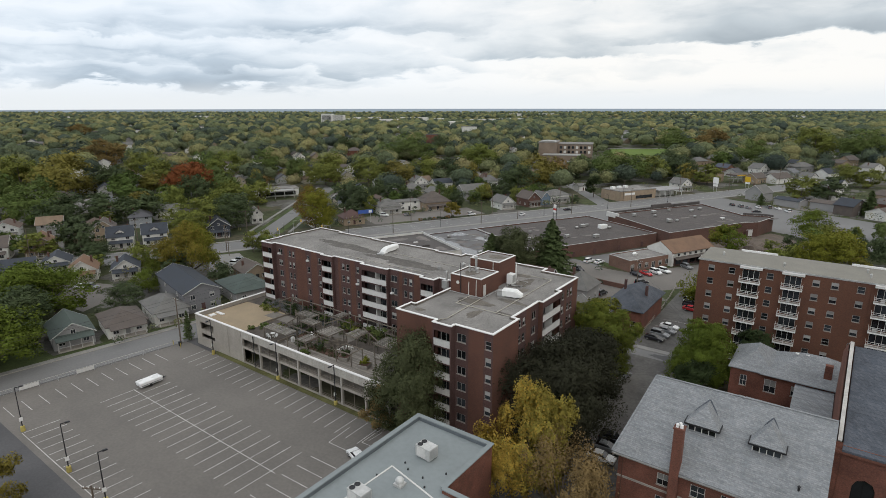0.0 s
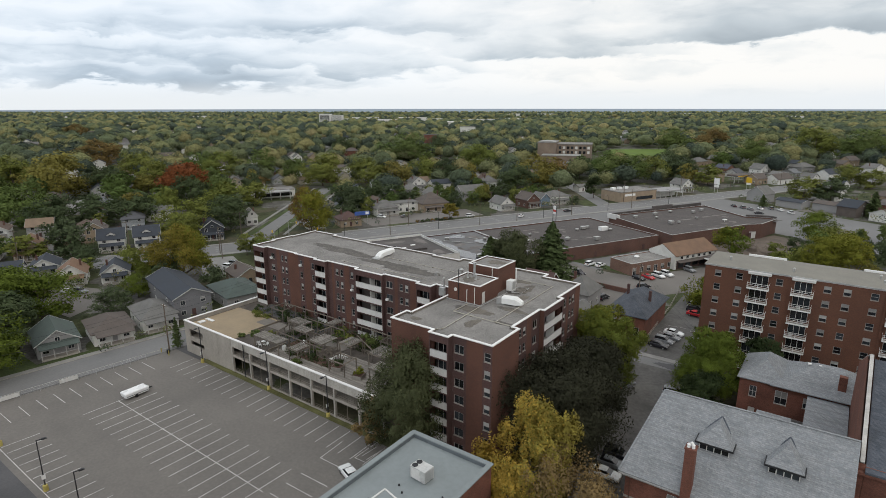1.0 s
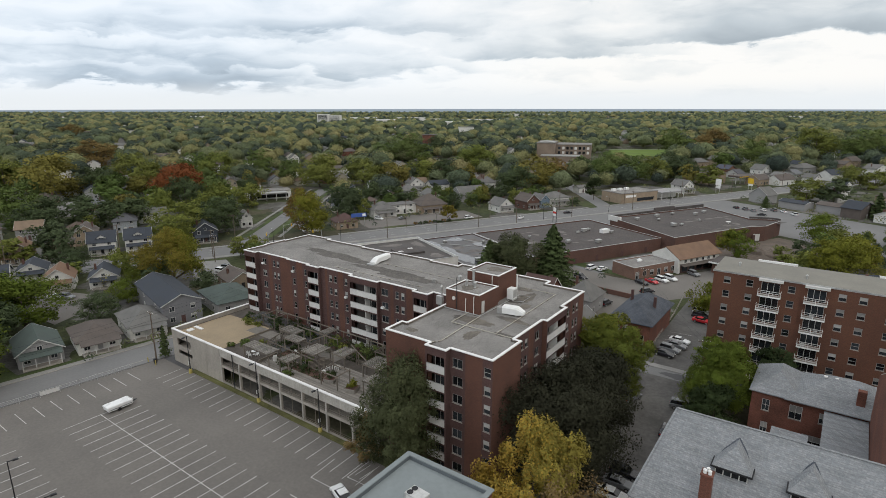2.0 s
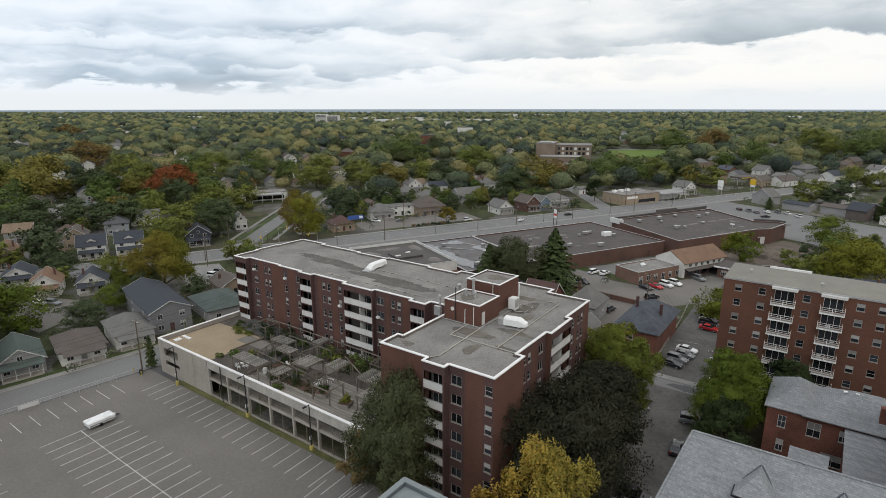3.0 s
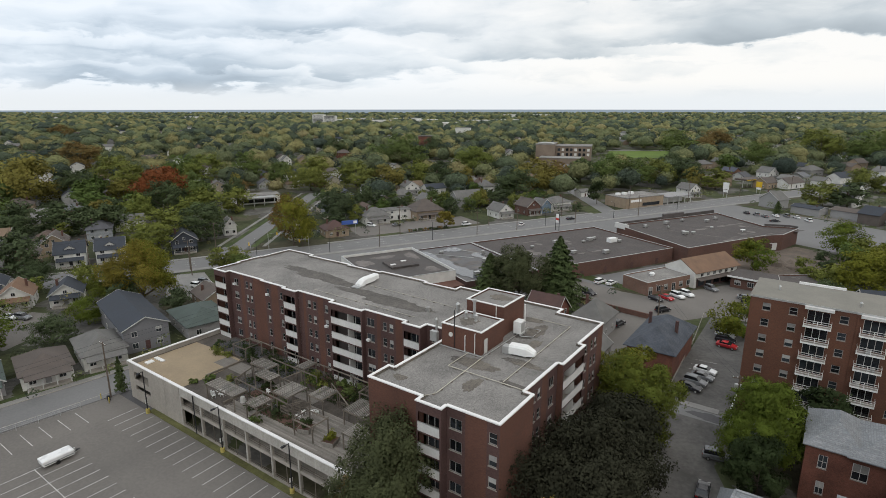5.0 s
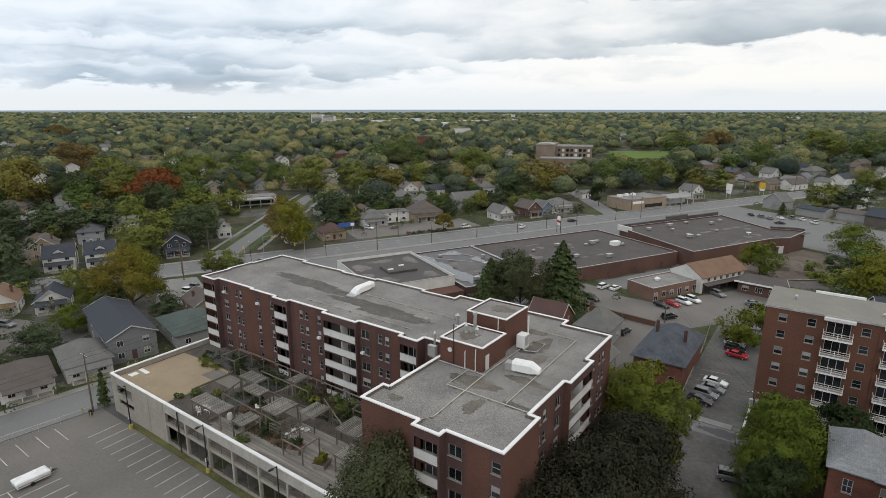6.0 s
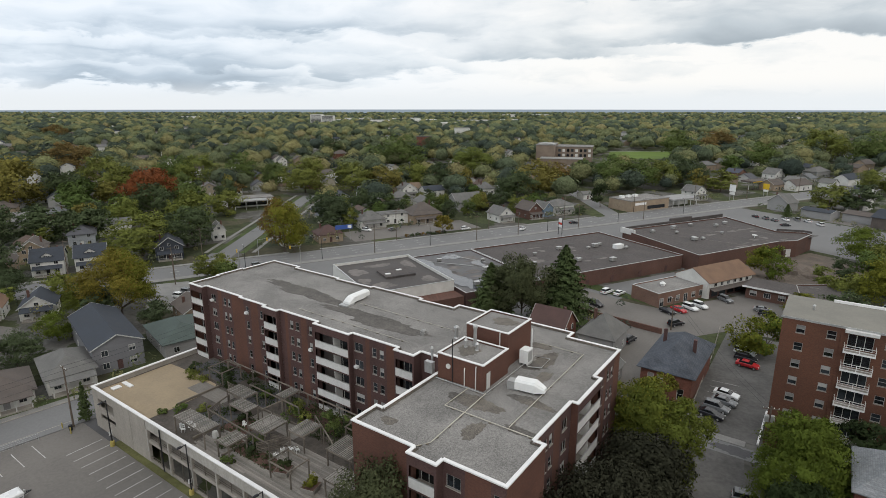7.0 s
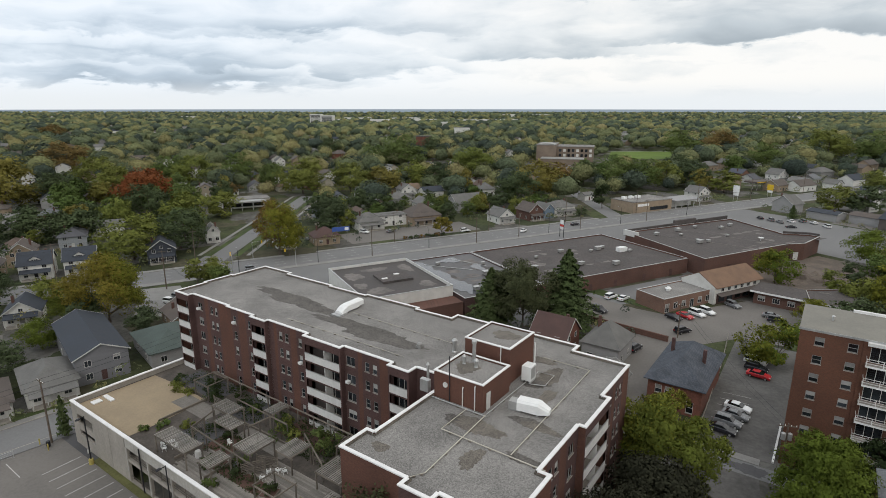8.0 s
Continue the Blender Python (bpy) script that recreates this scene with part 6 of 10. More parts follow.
part("wall", MB().box(NX1 - 0.5, NX1 + 0.01, NY0 + 0.52, NY1, 0, NE), OLD_BRICK, nave)

annex = site("church_annex", "two-storey old brick house with a pale grey hipped roof", "building", -13, 112)
BX0, BX1, BY0, BY1, BE = -20.2, -4.0, 107.4, 118.0, 8.8
holes = [(1.6, 2.7, 5.6, 7.6), (5.4, 7.2, 5.4, 7.8), (9.4, 10.4, 5.8, 7.6), (1.8, 2.8, 1.6, 3.6), (7.6, 10.6, 1.4, 3.4)]
wall(annex, (BX0, BY0), (BX1, BY0), 0.0, BE, holes, (OLD_BRICK,), 0.3)
glaze(annex, (BX0, BY0), (BX1, BY0), holes, 0.5, rng, bars=(1, 1))
for a, b in (((BX0, BY1), (BX0, BY0)), ((BX1, BY0), (BX1, BY1)), ((BX1, BY1), (BX0, BY1))):
    wall(annex, a, b, 0.0, BE, [], (OLD_BRICK,), 0.3)


def hip(parent, x0, x1, y0, y1, z, rise, mat, over=0.5, ridge_along_x=True, label="", name="roof"):
    """A hipped roof over a rectangle."""
    a, b, c, d = x0 - over, x1 + over, y0 - over, y1 + over
    inset = min((b - a), (d - c)) / 2
    if ridge_along_x:
        p, q = (a + inset, (c + d) / 2, z + rise), (b - inset, (c + d) / 2, z + rise)
        sides = [[(a, c, z), (b, c, z), q, p], [(b, d, z), (a, d, z), p, q], [(a, d, z), (a, c, z), p], [(b, c, z), (b, d, z), q]]
    else:
        p, q = ((a + b) / 2, c + inset, z + rise), ((a + b) / 2, d - inset, z + rise)
        sides = [[(a, c, z), (b, c, z), p], [(b, d, z), (a, d, z), q], [(a, d, z), (a, c, z), p, q], [(b, c, z), (b, d, z), q, p]]
    mb = MB()
    for s in sides:
        mb.slab(s, 0.16)
    return part(name, mb, mat, parent, label)


hip(annex, BX0, -13.4, BY0, BY1, BE, 2.7, SLATE, 0.4, False, "pale grey hipped roof")
hip(annex, -15.2, BX1 + 3.0, BY0 - 0.4, BY1, BE + 0.05, 3.3, SLATE, 0.4, True, "pale grey hipped roof")
part("chimney", MB().box(-6.6, -5.5, 108.4, 109.4, BE, BE + 3.4), OLD_BRICK, annex)
for x, y in ((-10.8, 112.0), (-9.3, 112.2)):
    part("skylight", MB().box(x - 0.24, x + 0.24, y - 0.22, y + 0.22, BE + 3.0, BE + 3.18), COPING, annex, "small white roof light")
link = site("church_link", "low shingled link roof between brick buildings", "building", -9, 97)
part("wall", MB().box(-10.0, -5.0, 88.4, 106.9, 0.0, 6.4), OLD_BRICK, link)
part("roof", MB().slab([(-10.3, 88.3, 6.4), (-4.8, 88.3, 6.4), (-4.8, 106.9, 8.4), (-10.3, 106.9, 8.4)], 0.2), SLATE, link)
part("bay_wall", MB().box(-16.2, -12.0, 94.4, 98.4, 0.0, 7.0), OLD_BRICK, link)
part("bay_roof", MB().slab([(-16.4, 94.3, 7.0), (-11.8, 94.3, 7.0), (-11.8, 98.5, 7.9), (-16.4, 98.5, 7.9)], 0.2), SLATE, link)

# ---- flat-roofed building with blue-grey membrane ----
low = site("flat_roofed_building", "flat-roofed building with blue-grey roof membrane and dark edging", "building", -45, 40)
GZ = 12.0
OUT = [(-51.8, -6.0), (-26.0, -6.0), (-26.0, 47.0), (-39.8, 47.0), (-39.8, 57.4), (-51.8, 57.4)]
for i in range(len(OUT)):
    wall(low, OUT[i], OUT[(i + 1) % len(OUT)], 0.0, GZ, [], (OLD_BRICK,), 0.4)
part("roof", MB().prism(inset(OUT, 0.1), GZ - 0.8, GZ - 0.5), MEMBRANE, low, "blue-grey roof membrane")
coping(low, OUT, GZ, 0.68, 0.12, MEMBRANE, label="grey metal parapet edging")
part("parapet_lining", MB().box(-51.35, -40.2, 56.9, 56.96, GZ - 0.5, GZ - 0.06).box(-51.4, -51.34, -5.5, 56.9, GZ - 0.5, GZ - 0.06), MEMBRANE_DARK, low)
part("seam", MB().beam((-47.6, 47.0, GZ - 0.47), (-39.6, 45.2, GZ - 0.47), 0.2, 0.07).beam((-47.6, 47.0, GZ - 0.47), (-48.2, 36.0, GZ - 0.47), 0.2, 0.07), PANEL, low, "pale raised roof seam")


def cooler(x, y, rz):
    """A roof-top cooling unit with two fans on top."""
    u = thing("rooftop_cooling_unit", "boxy white roof-top cooling unit with two round fans", "air unit", x, y, GZ - 0.5, rz, group="cooling units")
    for sx in (-0.8, 0.8):
        part("rail", MB().box(sx - 0.08, sx + 0.08, -0.7, 0.7, 0, 0.16), METAL, u)
    part("cabinet", MB().box(-1.15, 1.15, -0.8, 0.8, 0.16, 1.65), UNIT_PALE, u)
    part("coil", MB().box(1.15, 1.18, -0.7, 0.7, 0.3, 1.5), METAL, u)
    part("service_panel", MB().box(-0.9, 0.4, -0.84, -0.8, 0.3, 1.5), PANEL, u)
    for sy in (-0.38, 0.38):
        part("fan", MB().lathe(-0.7, sy, [(0.36, 1.65), (0.36, 1.7), (0.3, 1.7), (0.28, 1.66)], 16), BLACK, u, "round dark fan opening")


cooler(-45.4, 51.0, -4)
cooler(-46.4, 40.2, -4)
u = thing("roof_ventilator", "squat white roof ventilator on blue-grey roof", "roof vent", -44.6, 44.9, GZ - 0.5)
part("base", MB().box(-0.55, 0.55, -0.55, 0.55, 0, 0.3), UNIT_PALE, u)
part("drum", MB().lathe(0, 0, [(0.48, 0.3), (0.5, 0.7), (0.42, 0.85), (0.3, 1.0), (0.1, 1.08)], 14), UNIT_PALE, u)
for x, y in ((-46.7, 48.4), (-45.6, 47.6), (-47.9, 44.6), (-43.2, 47.4), (-41.4, 49.6), (-42.0, 46.2)):
    u = thing("roof_pitch_pocket", "small dark pipe stub on the roof", "roof vent", x, y, GZ - 0.5, group="roof stubs")
    part("stub", MB().lathe(0, 0, [(0.12, 0), (0.1, 0.2), (0.04, 0.24)], 8), BLACK, u)


# ---- houses ----
HOUSES = []


def gable_roof(mb, w, d, z, rise, over=0.5, thick=0.16, along_x=False):
    """Two sloping sheets. along_x: the ridge runs along the width, else along the depth."""
    z += thick + 0.05
    if along_x:
        a, b = -w / 2 - over, w / 2 + over
        drop = over * rise / (d / 2)
        mb.slab([(a, -d / 2 - over, z - drop), (b, -d / 2 - over, z - drop), (b, 0, z + rise), (a, 0, z + rise)], thick)
        mb.slab([(b, d / 2 + over, z - drop), (a, d / 2 + over, z - drop), (a, 0, z + rise), (b, 0, z + rise)], thick)
    else:
        a, b = -d / 2 - over, d / 2 + over
        drop = over * rise / (w / 2)
        mb.slab([(-w / 2 - over, b, z - drop), (-w / 2 - over, a, z - drop), (0, a, z + rise), (0, b, z + rise)], thick)
        mb.slab([(w / 2 + over, a, z - drop), (w / 2 + over, b, z - drop), (0, b, z + rise), (0, a, z + rise)], thick)
    return mb


def house(x, y, rz, w=7.5, d=10.0, h=3.2, rise=2.4, style="gable", walls=None, roofing=None, label="small detached house with a shingle roof", porch=True, rich=True, chimney=True, dormer=False, seed=0, plain=False):
    """A detached house whose front looks along its own -y: walls, roof, porch, door, windows, chimney."""
    r = random.Random(seed * 131 + int(x * 7) + int(y * 13))
    ob = thing("house", label, "house", x, y, 0, rz)
    HOUSES.append((x, y, max(w, d) * 0.62))
    wm, rm = walls or SIDING, roofing or SHINGLE
    across = style == "side"
    body = MB()
    if style == "hip":
        body.box(-w / 2, w / 2, -d / 2, d / 2, 0, h)
    elif across:
        prof = [(-d / 2, 0), (d / 2, 0), (d / 2, h), (0, h + rise), (-d / 2, h)]
        body.loft([[(-w / 2, py, pz) for py, pz in prof], [(w / 2, py, pz) for py, pz in prof]])
    else:
        prof = [(-w / 2, 0), (w / 2, 0), (w / 2, h), (0, h + rise), (-w / 2, h)]
        body.loft([[(px, -d / 2, pz) for px, pz in prof], [(px, d / 2, pz) for px, pz in prof]])
    part("wall", body, wm, ob)
    if style == "hip":
        hip(ob, -w / 2, w / 2, -d / 2, d / 2, h, rise, rm, 0.5, w > d)
    else:
        part("roof", gable_roof(MB(), w, d, h, rise, 0.45, 0.16, across), rm, ob)
    if chimney:
        cx = r.choice((-0.28, 0.3)) * w
        part("chimney", MB().box(cx - 0.3, cx + 0.3, 0.5, 1.05, h, h + rise + 0.45), SHOP_BRICK, ob)
    if not plain and style != "hip":
        half, deep = (d / 2 + 0.45, w / 2 + 0.46) if across else (w / 2 + 0.45, d / 2 + 0.46)
        low = h + 0.14 - 0.45 * rise / (half - 0.45)
        for e in (-deep, deep):
            for sgn in (-1, 1):
                a, b = (sgn * half, low), (0.0, h + rise + 0.14)
                edge = MB().beam((e, a[0], a[1]) if across else (a[0], e, a[1]), (e, b[0], b[1]) if across else (b[0], e, b[1]), 0.06, 0.2)
                part("bargeboard", edge, TRIM, ob, "white painted roof edge board")
    levels = 2 if h > 4.6 else 1
    for lv in range(levels):
        z = 0.95 + lv * 2.75
        for sx in ((0.27,) if plain else (-0.27, 0.27) if lv or not porch else (-0.3, 0.28)):
            window(ob, sx * w, -d / 2 - 0.03, z, 1.25, 1.3, 0, (1, 0), 0.04, rich and r.random() < 0.4)
        if rich:
            for sy in (-0.25, 0.2):
                window(ob, w / 2 + 0.03, sy * d, z, 1.0, 1.25, 90, (0, 1), 0.04, r.random() < 0.4)
                window(ob, -w / 2 - 0.03, sy * d, z, 1.0, 1.25, -90, (0, 1), 0.04, r.random() < 0.4)
    if style == "gable" and rise > 2.2:
        window(ob, 0, -d / 2 - 0.03, h + 0.25, 1.0, 1.0, 0, (1, 0), 0.04)
    part("door", MB().box(-0.5, 0.5, -d / 2 - 0.06, -d / 2 - 0.004, 0.25, 2.3), r.choice((TRIM, DARK_BRICK, BLACK, GREY_WALL)), ob)
    if porch:
        pw, pd, ph = w * 0.86, 2.0, 2.7
        base = part("porch", MB().box(-pw / 2, pw / 2, -d / 2 - pd, -d / 2 - 0.004, 0, 0.35), CONCRETE, ob)
        proof = MB().slab([(-pw / 2 - 0.25, -d / 2 - pd - 0.3, ph), (pw / 2 + 0.25, -d / 2 - pd - 0.3, ph), (pw / 2 + 0.25, -d / 2 + 0.02, ph + 0.75), (-pw / 2 - 0.25, -d / 2 + 0.02, ph + 0.75)], 0.14)
        part("porch_roof", proof, rm, base)
        for k in range(4):
            px = -pw / 2 + 0.15 + (pw - 0.3) * k / 3
            part("porch_post", MB().box(px - 0.08, px + 0.08, -d / 2 - pd + 0.05, -d / 2 - pd + 0.21, 0.35, ph - 0.1), TRIM, base)
        part("porch_rail", MB().box(-pw / 2, pw / 2, -d / 2 - pd + 0.08, -d / 2 - pd + 0.14, 1.1, 1.18), TRIM, base)
    if dormer and across:
        dm = part("dormer", MB().loft([[(px, -d * 0.36, pz) for px, pz in ((-1.5, h + 0.2), (1.5, h + 0.2), (1.5, h + 1.5), (0, h + 2.4), (-1.5, h + 1.5))], [(px, d * 0.1, pz) for px, pz in ((-1.5, h + 0.2), (1.5, h + 0.2), (1.5, h + 1.5), (0, h + 2.4), (-1.5, h + 1.5))]]), wm, ob)
        cap = MB().slab([(-1.9, d * 0.1, h + 1.3), (-1.9, -d * 0.36 - 0.3, h + 1.3), (0, -d * 0.36 - 0.3, h + 2.5), (0, d * 0.1, h + 2.5)], 0.12).slab([(1.9, -d * 0.36 - 0.3, h + 1.3), (1.9, d * 0.1, h + 1.3), (0, d * 0.1, h + 2.5), (0, -d * 0.36 - 0.3, h + 2.5)], 0.12)
        part("dormer_roof", cap, rm, dm)
        window(dm, 0, -d * 0.36 - 0.03, h + 0.5, 1.7, 0.95, 0, (2, 0), 0.04)
    return ob


# the row across the side street (fronts look east, towards the lot)
EAST = 77.0
house(-152.2, 50.4, EAST, 8.2, 11.5, 3.1, 2.7, "gable", GREY_WALL, GREEN_ROOF, "bungalow with a green-grey roof and a trellised gable", True, chimney=False)
house(-149.4, 61.0, EAST, 8.6, 11.5, 3.1, 2.3, "hip", PALE_WALL, BROWN_ROOF, "pale bungalow with a brown-grey hipped roof and glazed porch", True, chimney=False)
house(-149.0, 71.6, EAST, 8.2, 12.5, 3.4, 2.5, "hip", PALE_WALL, GREY_ROOF, "pale bungalow with a light grey hipped roof", True, chimney=False)
house(-156.5, 82.6, EAST, 9.4, 25.0, 5.6, 2.2, "gable", SLATE_WALL, NAVY_ROOF, "long two-storey grey house with a dark blue-grey roof", False, chimney=False)
house(-147.5, 94.6, EAST, 10.5, 15.0, 3.4, 2.4, "hip", GREY_WALL, GREEN_ROOF, "low house with a dark green-grey hipped roof", False, chimney=False)
house(-160.0, 106.0, EAST, 8.0, 10.0, 3.2, 2.2, "gable", TAN_WALL, BROWN_ROOF, "small tan cottage with a brown roof", False)
# the row between the side street and the main road
house(-221.0, 62.0, EAST - 10, 9.0, 11.0, 3.4, 2.8, "side", PALE_WALL, NAVY_ROOF, "white house with a dark blue-grey roof", True)
house(-221.5, 73.0, EAST - 12, 8.0, 9.5, 3.2, 2.4, "gable", PALE_WALL, NAVY_ROOF, "white cottage with a dark grey roof", True)
house(-203.4, 74.0, EAST - 14, 8.0, 9.5, 3.6, 3.0, "gable", PALE_WALL, ORANGE_ROOF, "white cottage with an orange-brown roof", True)
house(-195.4, 83.4, EAST - 14, 7.8, 9.0, 3.3, 2.8, "gable", PALE_WALL, NAVY_ROOF, "small white cottage with a blue-grey roof", True)
house(-189.5, 58.0, EAST - 10, 8.0, 10.0, 3.3, 2.4, "hip", None, None, "small house among trees with a shingle roof", False)
# the far side of the main road, left of the junction
FACE = ROAD_TURN
for s, d, spec in ((-108, -13, ("side", PALE_WALL, BROWN_ROOF, "cream house with a brown roof")), (-94, -12, ("gable", TAN_WALL, ORANGE_ROOF, "tan house with a brown roof")), (-82, -15, ("gable", TAN_WALL, BROWN_ROOF, "cream two-storey house with a brown roof")),
                   (-68, -13, ("side", PALE_WALL, NAVY_ROOF, "white house with a blue-grey roof and a dormer")), (-56, -13, ("side", PALE_WALL, NAVY_ROOF, "white house with a blue-grey roof and a dormer")), (-32, -16, ("gable", NAVY_ROOF, NAVY_ROOF, "dark blue house with white trim"))):
    p = along(s, d)
    house(p.x, p.y, FACE, 9.0, 10.0, 4.9, 3.2, spec[0], spec[1], spec[2], spec[3], True, dormer=spec[0] == "side")
# right of the junction
for s, d, w, dp, h, rise, style, wm, rm, label, porch in (
        (11.5, -12, 7.5, 10, 4.8, 3.0, "gable", PALE_WALL, GREY_ROOF, "white two-storey house with a deep porch", True),
        (27.0, -10, 10, 9, 3.4, 3.2, "hip", TAN_WALL, RED_ROOF, "low shop with a faded red hipped roof", False),
        (52.0, -27, 12, 10, 4.0, 3.4, "hip", PALE_WALL, GREY_ROOF, "pale house with a grey hipped roof and columns", True),
        (64.5, -32, 13, 8, 5.0, 0.8, "hip", PALE_WALL, GREY_ROOF, "pale flat-fronted shop with tall windows", False),
        (78.5, -26, 15, 13, 4.4, 5.0, "hip", TAN_WALL, BROWN_ROOF, "large tan house with a brown hipped roof and gables", True),
        (94.5, -58, 9, 9, 4.0, 2.8, "gable", PALE_WALL, GREY_ROOF, "small white gabled cottage among trees", False),
        (103.0, -100, 9, 9, 5.4, 3.0, "gable", PALE_WALL, GREY_ROOF, "white two-storey gabled house", True),
        (118.0, -96, 13, 9, 3.8, 2.4, "side", PALE_WALL, NAVY_ROOF, "long white cottage with a dark roof", False),
        (118.0, -50, 20, 12, 3.8, 4.2, "side", GREY_WALL, GREY_ROOF, "long low building with a grey roof", False),
        (113.0, -11, 8, 11, 3.6, 3.2, "gable", PALE_WALL, GREY_ROOF, "white cottage with a grey roof beside the road", True),
        (130.0, -11, 8, 11, 4.6, 3.4, "gable", SHOP_BRICK, BROWN_ROOF, "red brick house with a white trimmed porch", True),
        (139.5, -13, 6, 9, 4.2, 2.8, "gable", BLUE_WALL, GREY_ROOF, "narrow blue-grey house beside the road", False),
        (150.0, -14, 13, 10, 4.6, 2.8, "hip", PALE_WALL, GREY_ROOF, "white house with grey hipped roofs", True),
        (141.6, -72, 8, 9, 6.6, 3.6, "hip", PALE_WALL, GREY_ROOF, "tall pale house with a pyramid roof", False),
        (90.0, -80, 12, 11, 4.0, 3.0, "hip", GREY_WALL, GREY_ROOF, "grey-roofed house standing among trees", False),
        (251.0, -12, 9, 10, 5.0, 3.2, "gable", PALE_WALL, GREY_ROOF, "white two-storey house beside the road", True),
        (330.0, -14, 12, 10, 4.0, 3.0, "side", TAN_WALL, BROWN_ROOF, "cream house with a brown roof beside the road", False),
        (372.0, -40, 12, 10, 6.0, 3.6, "gable", PALE_WALL, GREY_ROOF, "white two-storey house among trees", True)):
    p = along(s, d - dp / 2)
    house(p.x, p.y, FACE, w, dp, h, rise, style, wm, rm, label, porch)

# pale shop beside the side street
roadside = thing("roadside_shop", "low white flat-roofed shop with a canopy among trees", "shop building", -294, 219, 0, FACE)
part("wall", MB().box(-13, 13, -5, 6, 0, 4.4), PALE_WALL, roadside)
part("roof", MB().box(-13.3, 13.3, -5.3, 6.3, 4.4, 4.8), GRAVEL, roadside)
part("canopy", MB().box(-9, 9, -13, -6, 4.0, 4.6), UNIT_GREY, roadside, "pale grey flat canopy")
for k in range(4):
    part("post", MB().box(-8.6 + 5.6 * k, -8.3 + 5.6 * k, -12.6, -12.3, 0, 4.0), TRIM, roadside)
part("shop_window", MB().box(-11, 11, -5.06, -5.004, 0.8, 2.8), GLASS, roadside)
HOUSES.append((-294, 219, 15))

# more houses that show between the trees
SHOWN = []
for x, y, w, dp, h, rise, style, wm, rm, label in (
        (-451, 369, 8, 9, 5.4, 3.4, "gable", PALE_WALL, GREY_ROOF, "white two-storey house deep among trees"), (-463, 456, 14, 10, 5.4, 3.4, "hip", OLD_BRICK, BROWN_ROOF, "brown-roofed brick house deep among trees"),
        (-307, 445, 9, 9, 5.4, 3.0, "side", PALE_WALL, GREY_ROOF, "white house deep among trees"), (-318, 561, 9, 9, 6.0, 3.0, "gable", PALE_WALL, GREY_ROOF, "pale house deep among trees"),
        (-150, 350, 7, 6, 3.2, 1.4, "side", PALE_WALL, GREY_ROOF, "low white shed beside the side street"), (-125, 563, 16, 11, 4.4, 3.4, "hip", TAN_WALL, GREY_ROOF, "wide grey-roofed house behind the school trees"),
        (-50, 468, 18, 10, 3.8, 3.2, "side", PALE_WALL, BROWN_ROOF, "cream house with a brown roof near the filling station"), (-33, 488, 8, 9, 4.0, 2.6, "gable", PALE_WALL, GREY_ROOF, "small white cottage with a grey roof"),
        (-23, 519, 15, 10, 4.4, 3.2, "side", PALE_WALL, NAVY_ROOF, "white house with a dark blue roof"), (-12, 644, 15, 10, 5.4, 3.4, "side", TAN_WALL, BROWN_ROOF, "tan house with a brown roof among trees"),
        (5, 579, 18, 10, 5.0, 3.2, "gable", PALE_WALL, GREY_ROOF, "white house with a grey roof among trees"), (-6, 351, 12, 9, 5.0, 3.0, "gable", BROWN_ROOF, NAVY_ROOF, "dark brown house beside the parking lot"),
        (-31, 732, 12, 9, 5.6, 3.2, "gable", PALE_WALL, GREY_ROOF, "white house far among trees"), (-43, 560, 18, 11, 4.6, 3.4, "hip", GREY_WALL, GREY_ROOF, "wide grey house among trees"),
        (-399, 159, 16, 10, 4.6, 3.2, "side", PALE_WALL, NAVY_ROOF, "white house with a dark roof among trees"), (-371, 129, 13, 10, 4.0, 3.0, "hip", TAN_WALL, BROWN_ROOF, "tan house with a pale brown roof among trees"),
        (-280, 142, 12, 9, 4.4, 2.2, "side", PALE_WALL, GREY_ROOF, "white house with a pale roof among trees"), (-522, 303, 9, 9, 6.0, 3.2, "gable", PALE_WALL, GREY_ROOF, "white house far among trees"),
        (-258, 104, 8, 10, 5.0, 3.0, "gable", TAN_WALL, BROWN_ROOF, "cream two-storey house with a brown roof"), (-235, 162, 5, 8, 4.4, 2.6, "gable", PALE_WALL, GREY_ROOF, "narrow white gabled house among trees")):
    if not any((x - a) ** 2 + (y - b) ** 2 < (0.7 * c + 4) ** 2 for a, b, c in HOUSES):
        house(x, y, FACE, w, dp, h, rise, style, wm, rm, label, False, False, plain=y > 300)
    SHOWN.append((x, y, w / 2))
SHOWN += [(x, y, 4.0) for x, y in ((-329, 250), (-290, 218), (-332, 222), (-232, 214), (-214, 258), (-246, 309), (-230, 308), (-281, 281), (-328, 443), (-197, 291), (-200, 323), (-81, 478), (-66, 497), (-86, 384), (-54, 380), (-36, 357), (-3, 417), (-16, 363), (-261, 86), (-386, 324))]
SHOWN = [(*spot, 118.0) for spot in SHOWN] + [(-226 + 9 * k, 610 + 7 * k, 6.0, 125.0) for k in range(6)] + [(-262 + 14 * k, 515 + 10 * k, 7.0, 90.0) for k in range(4)]


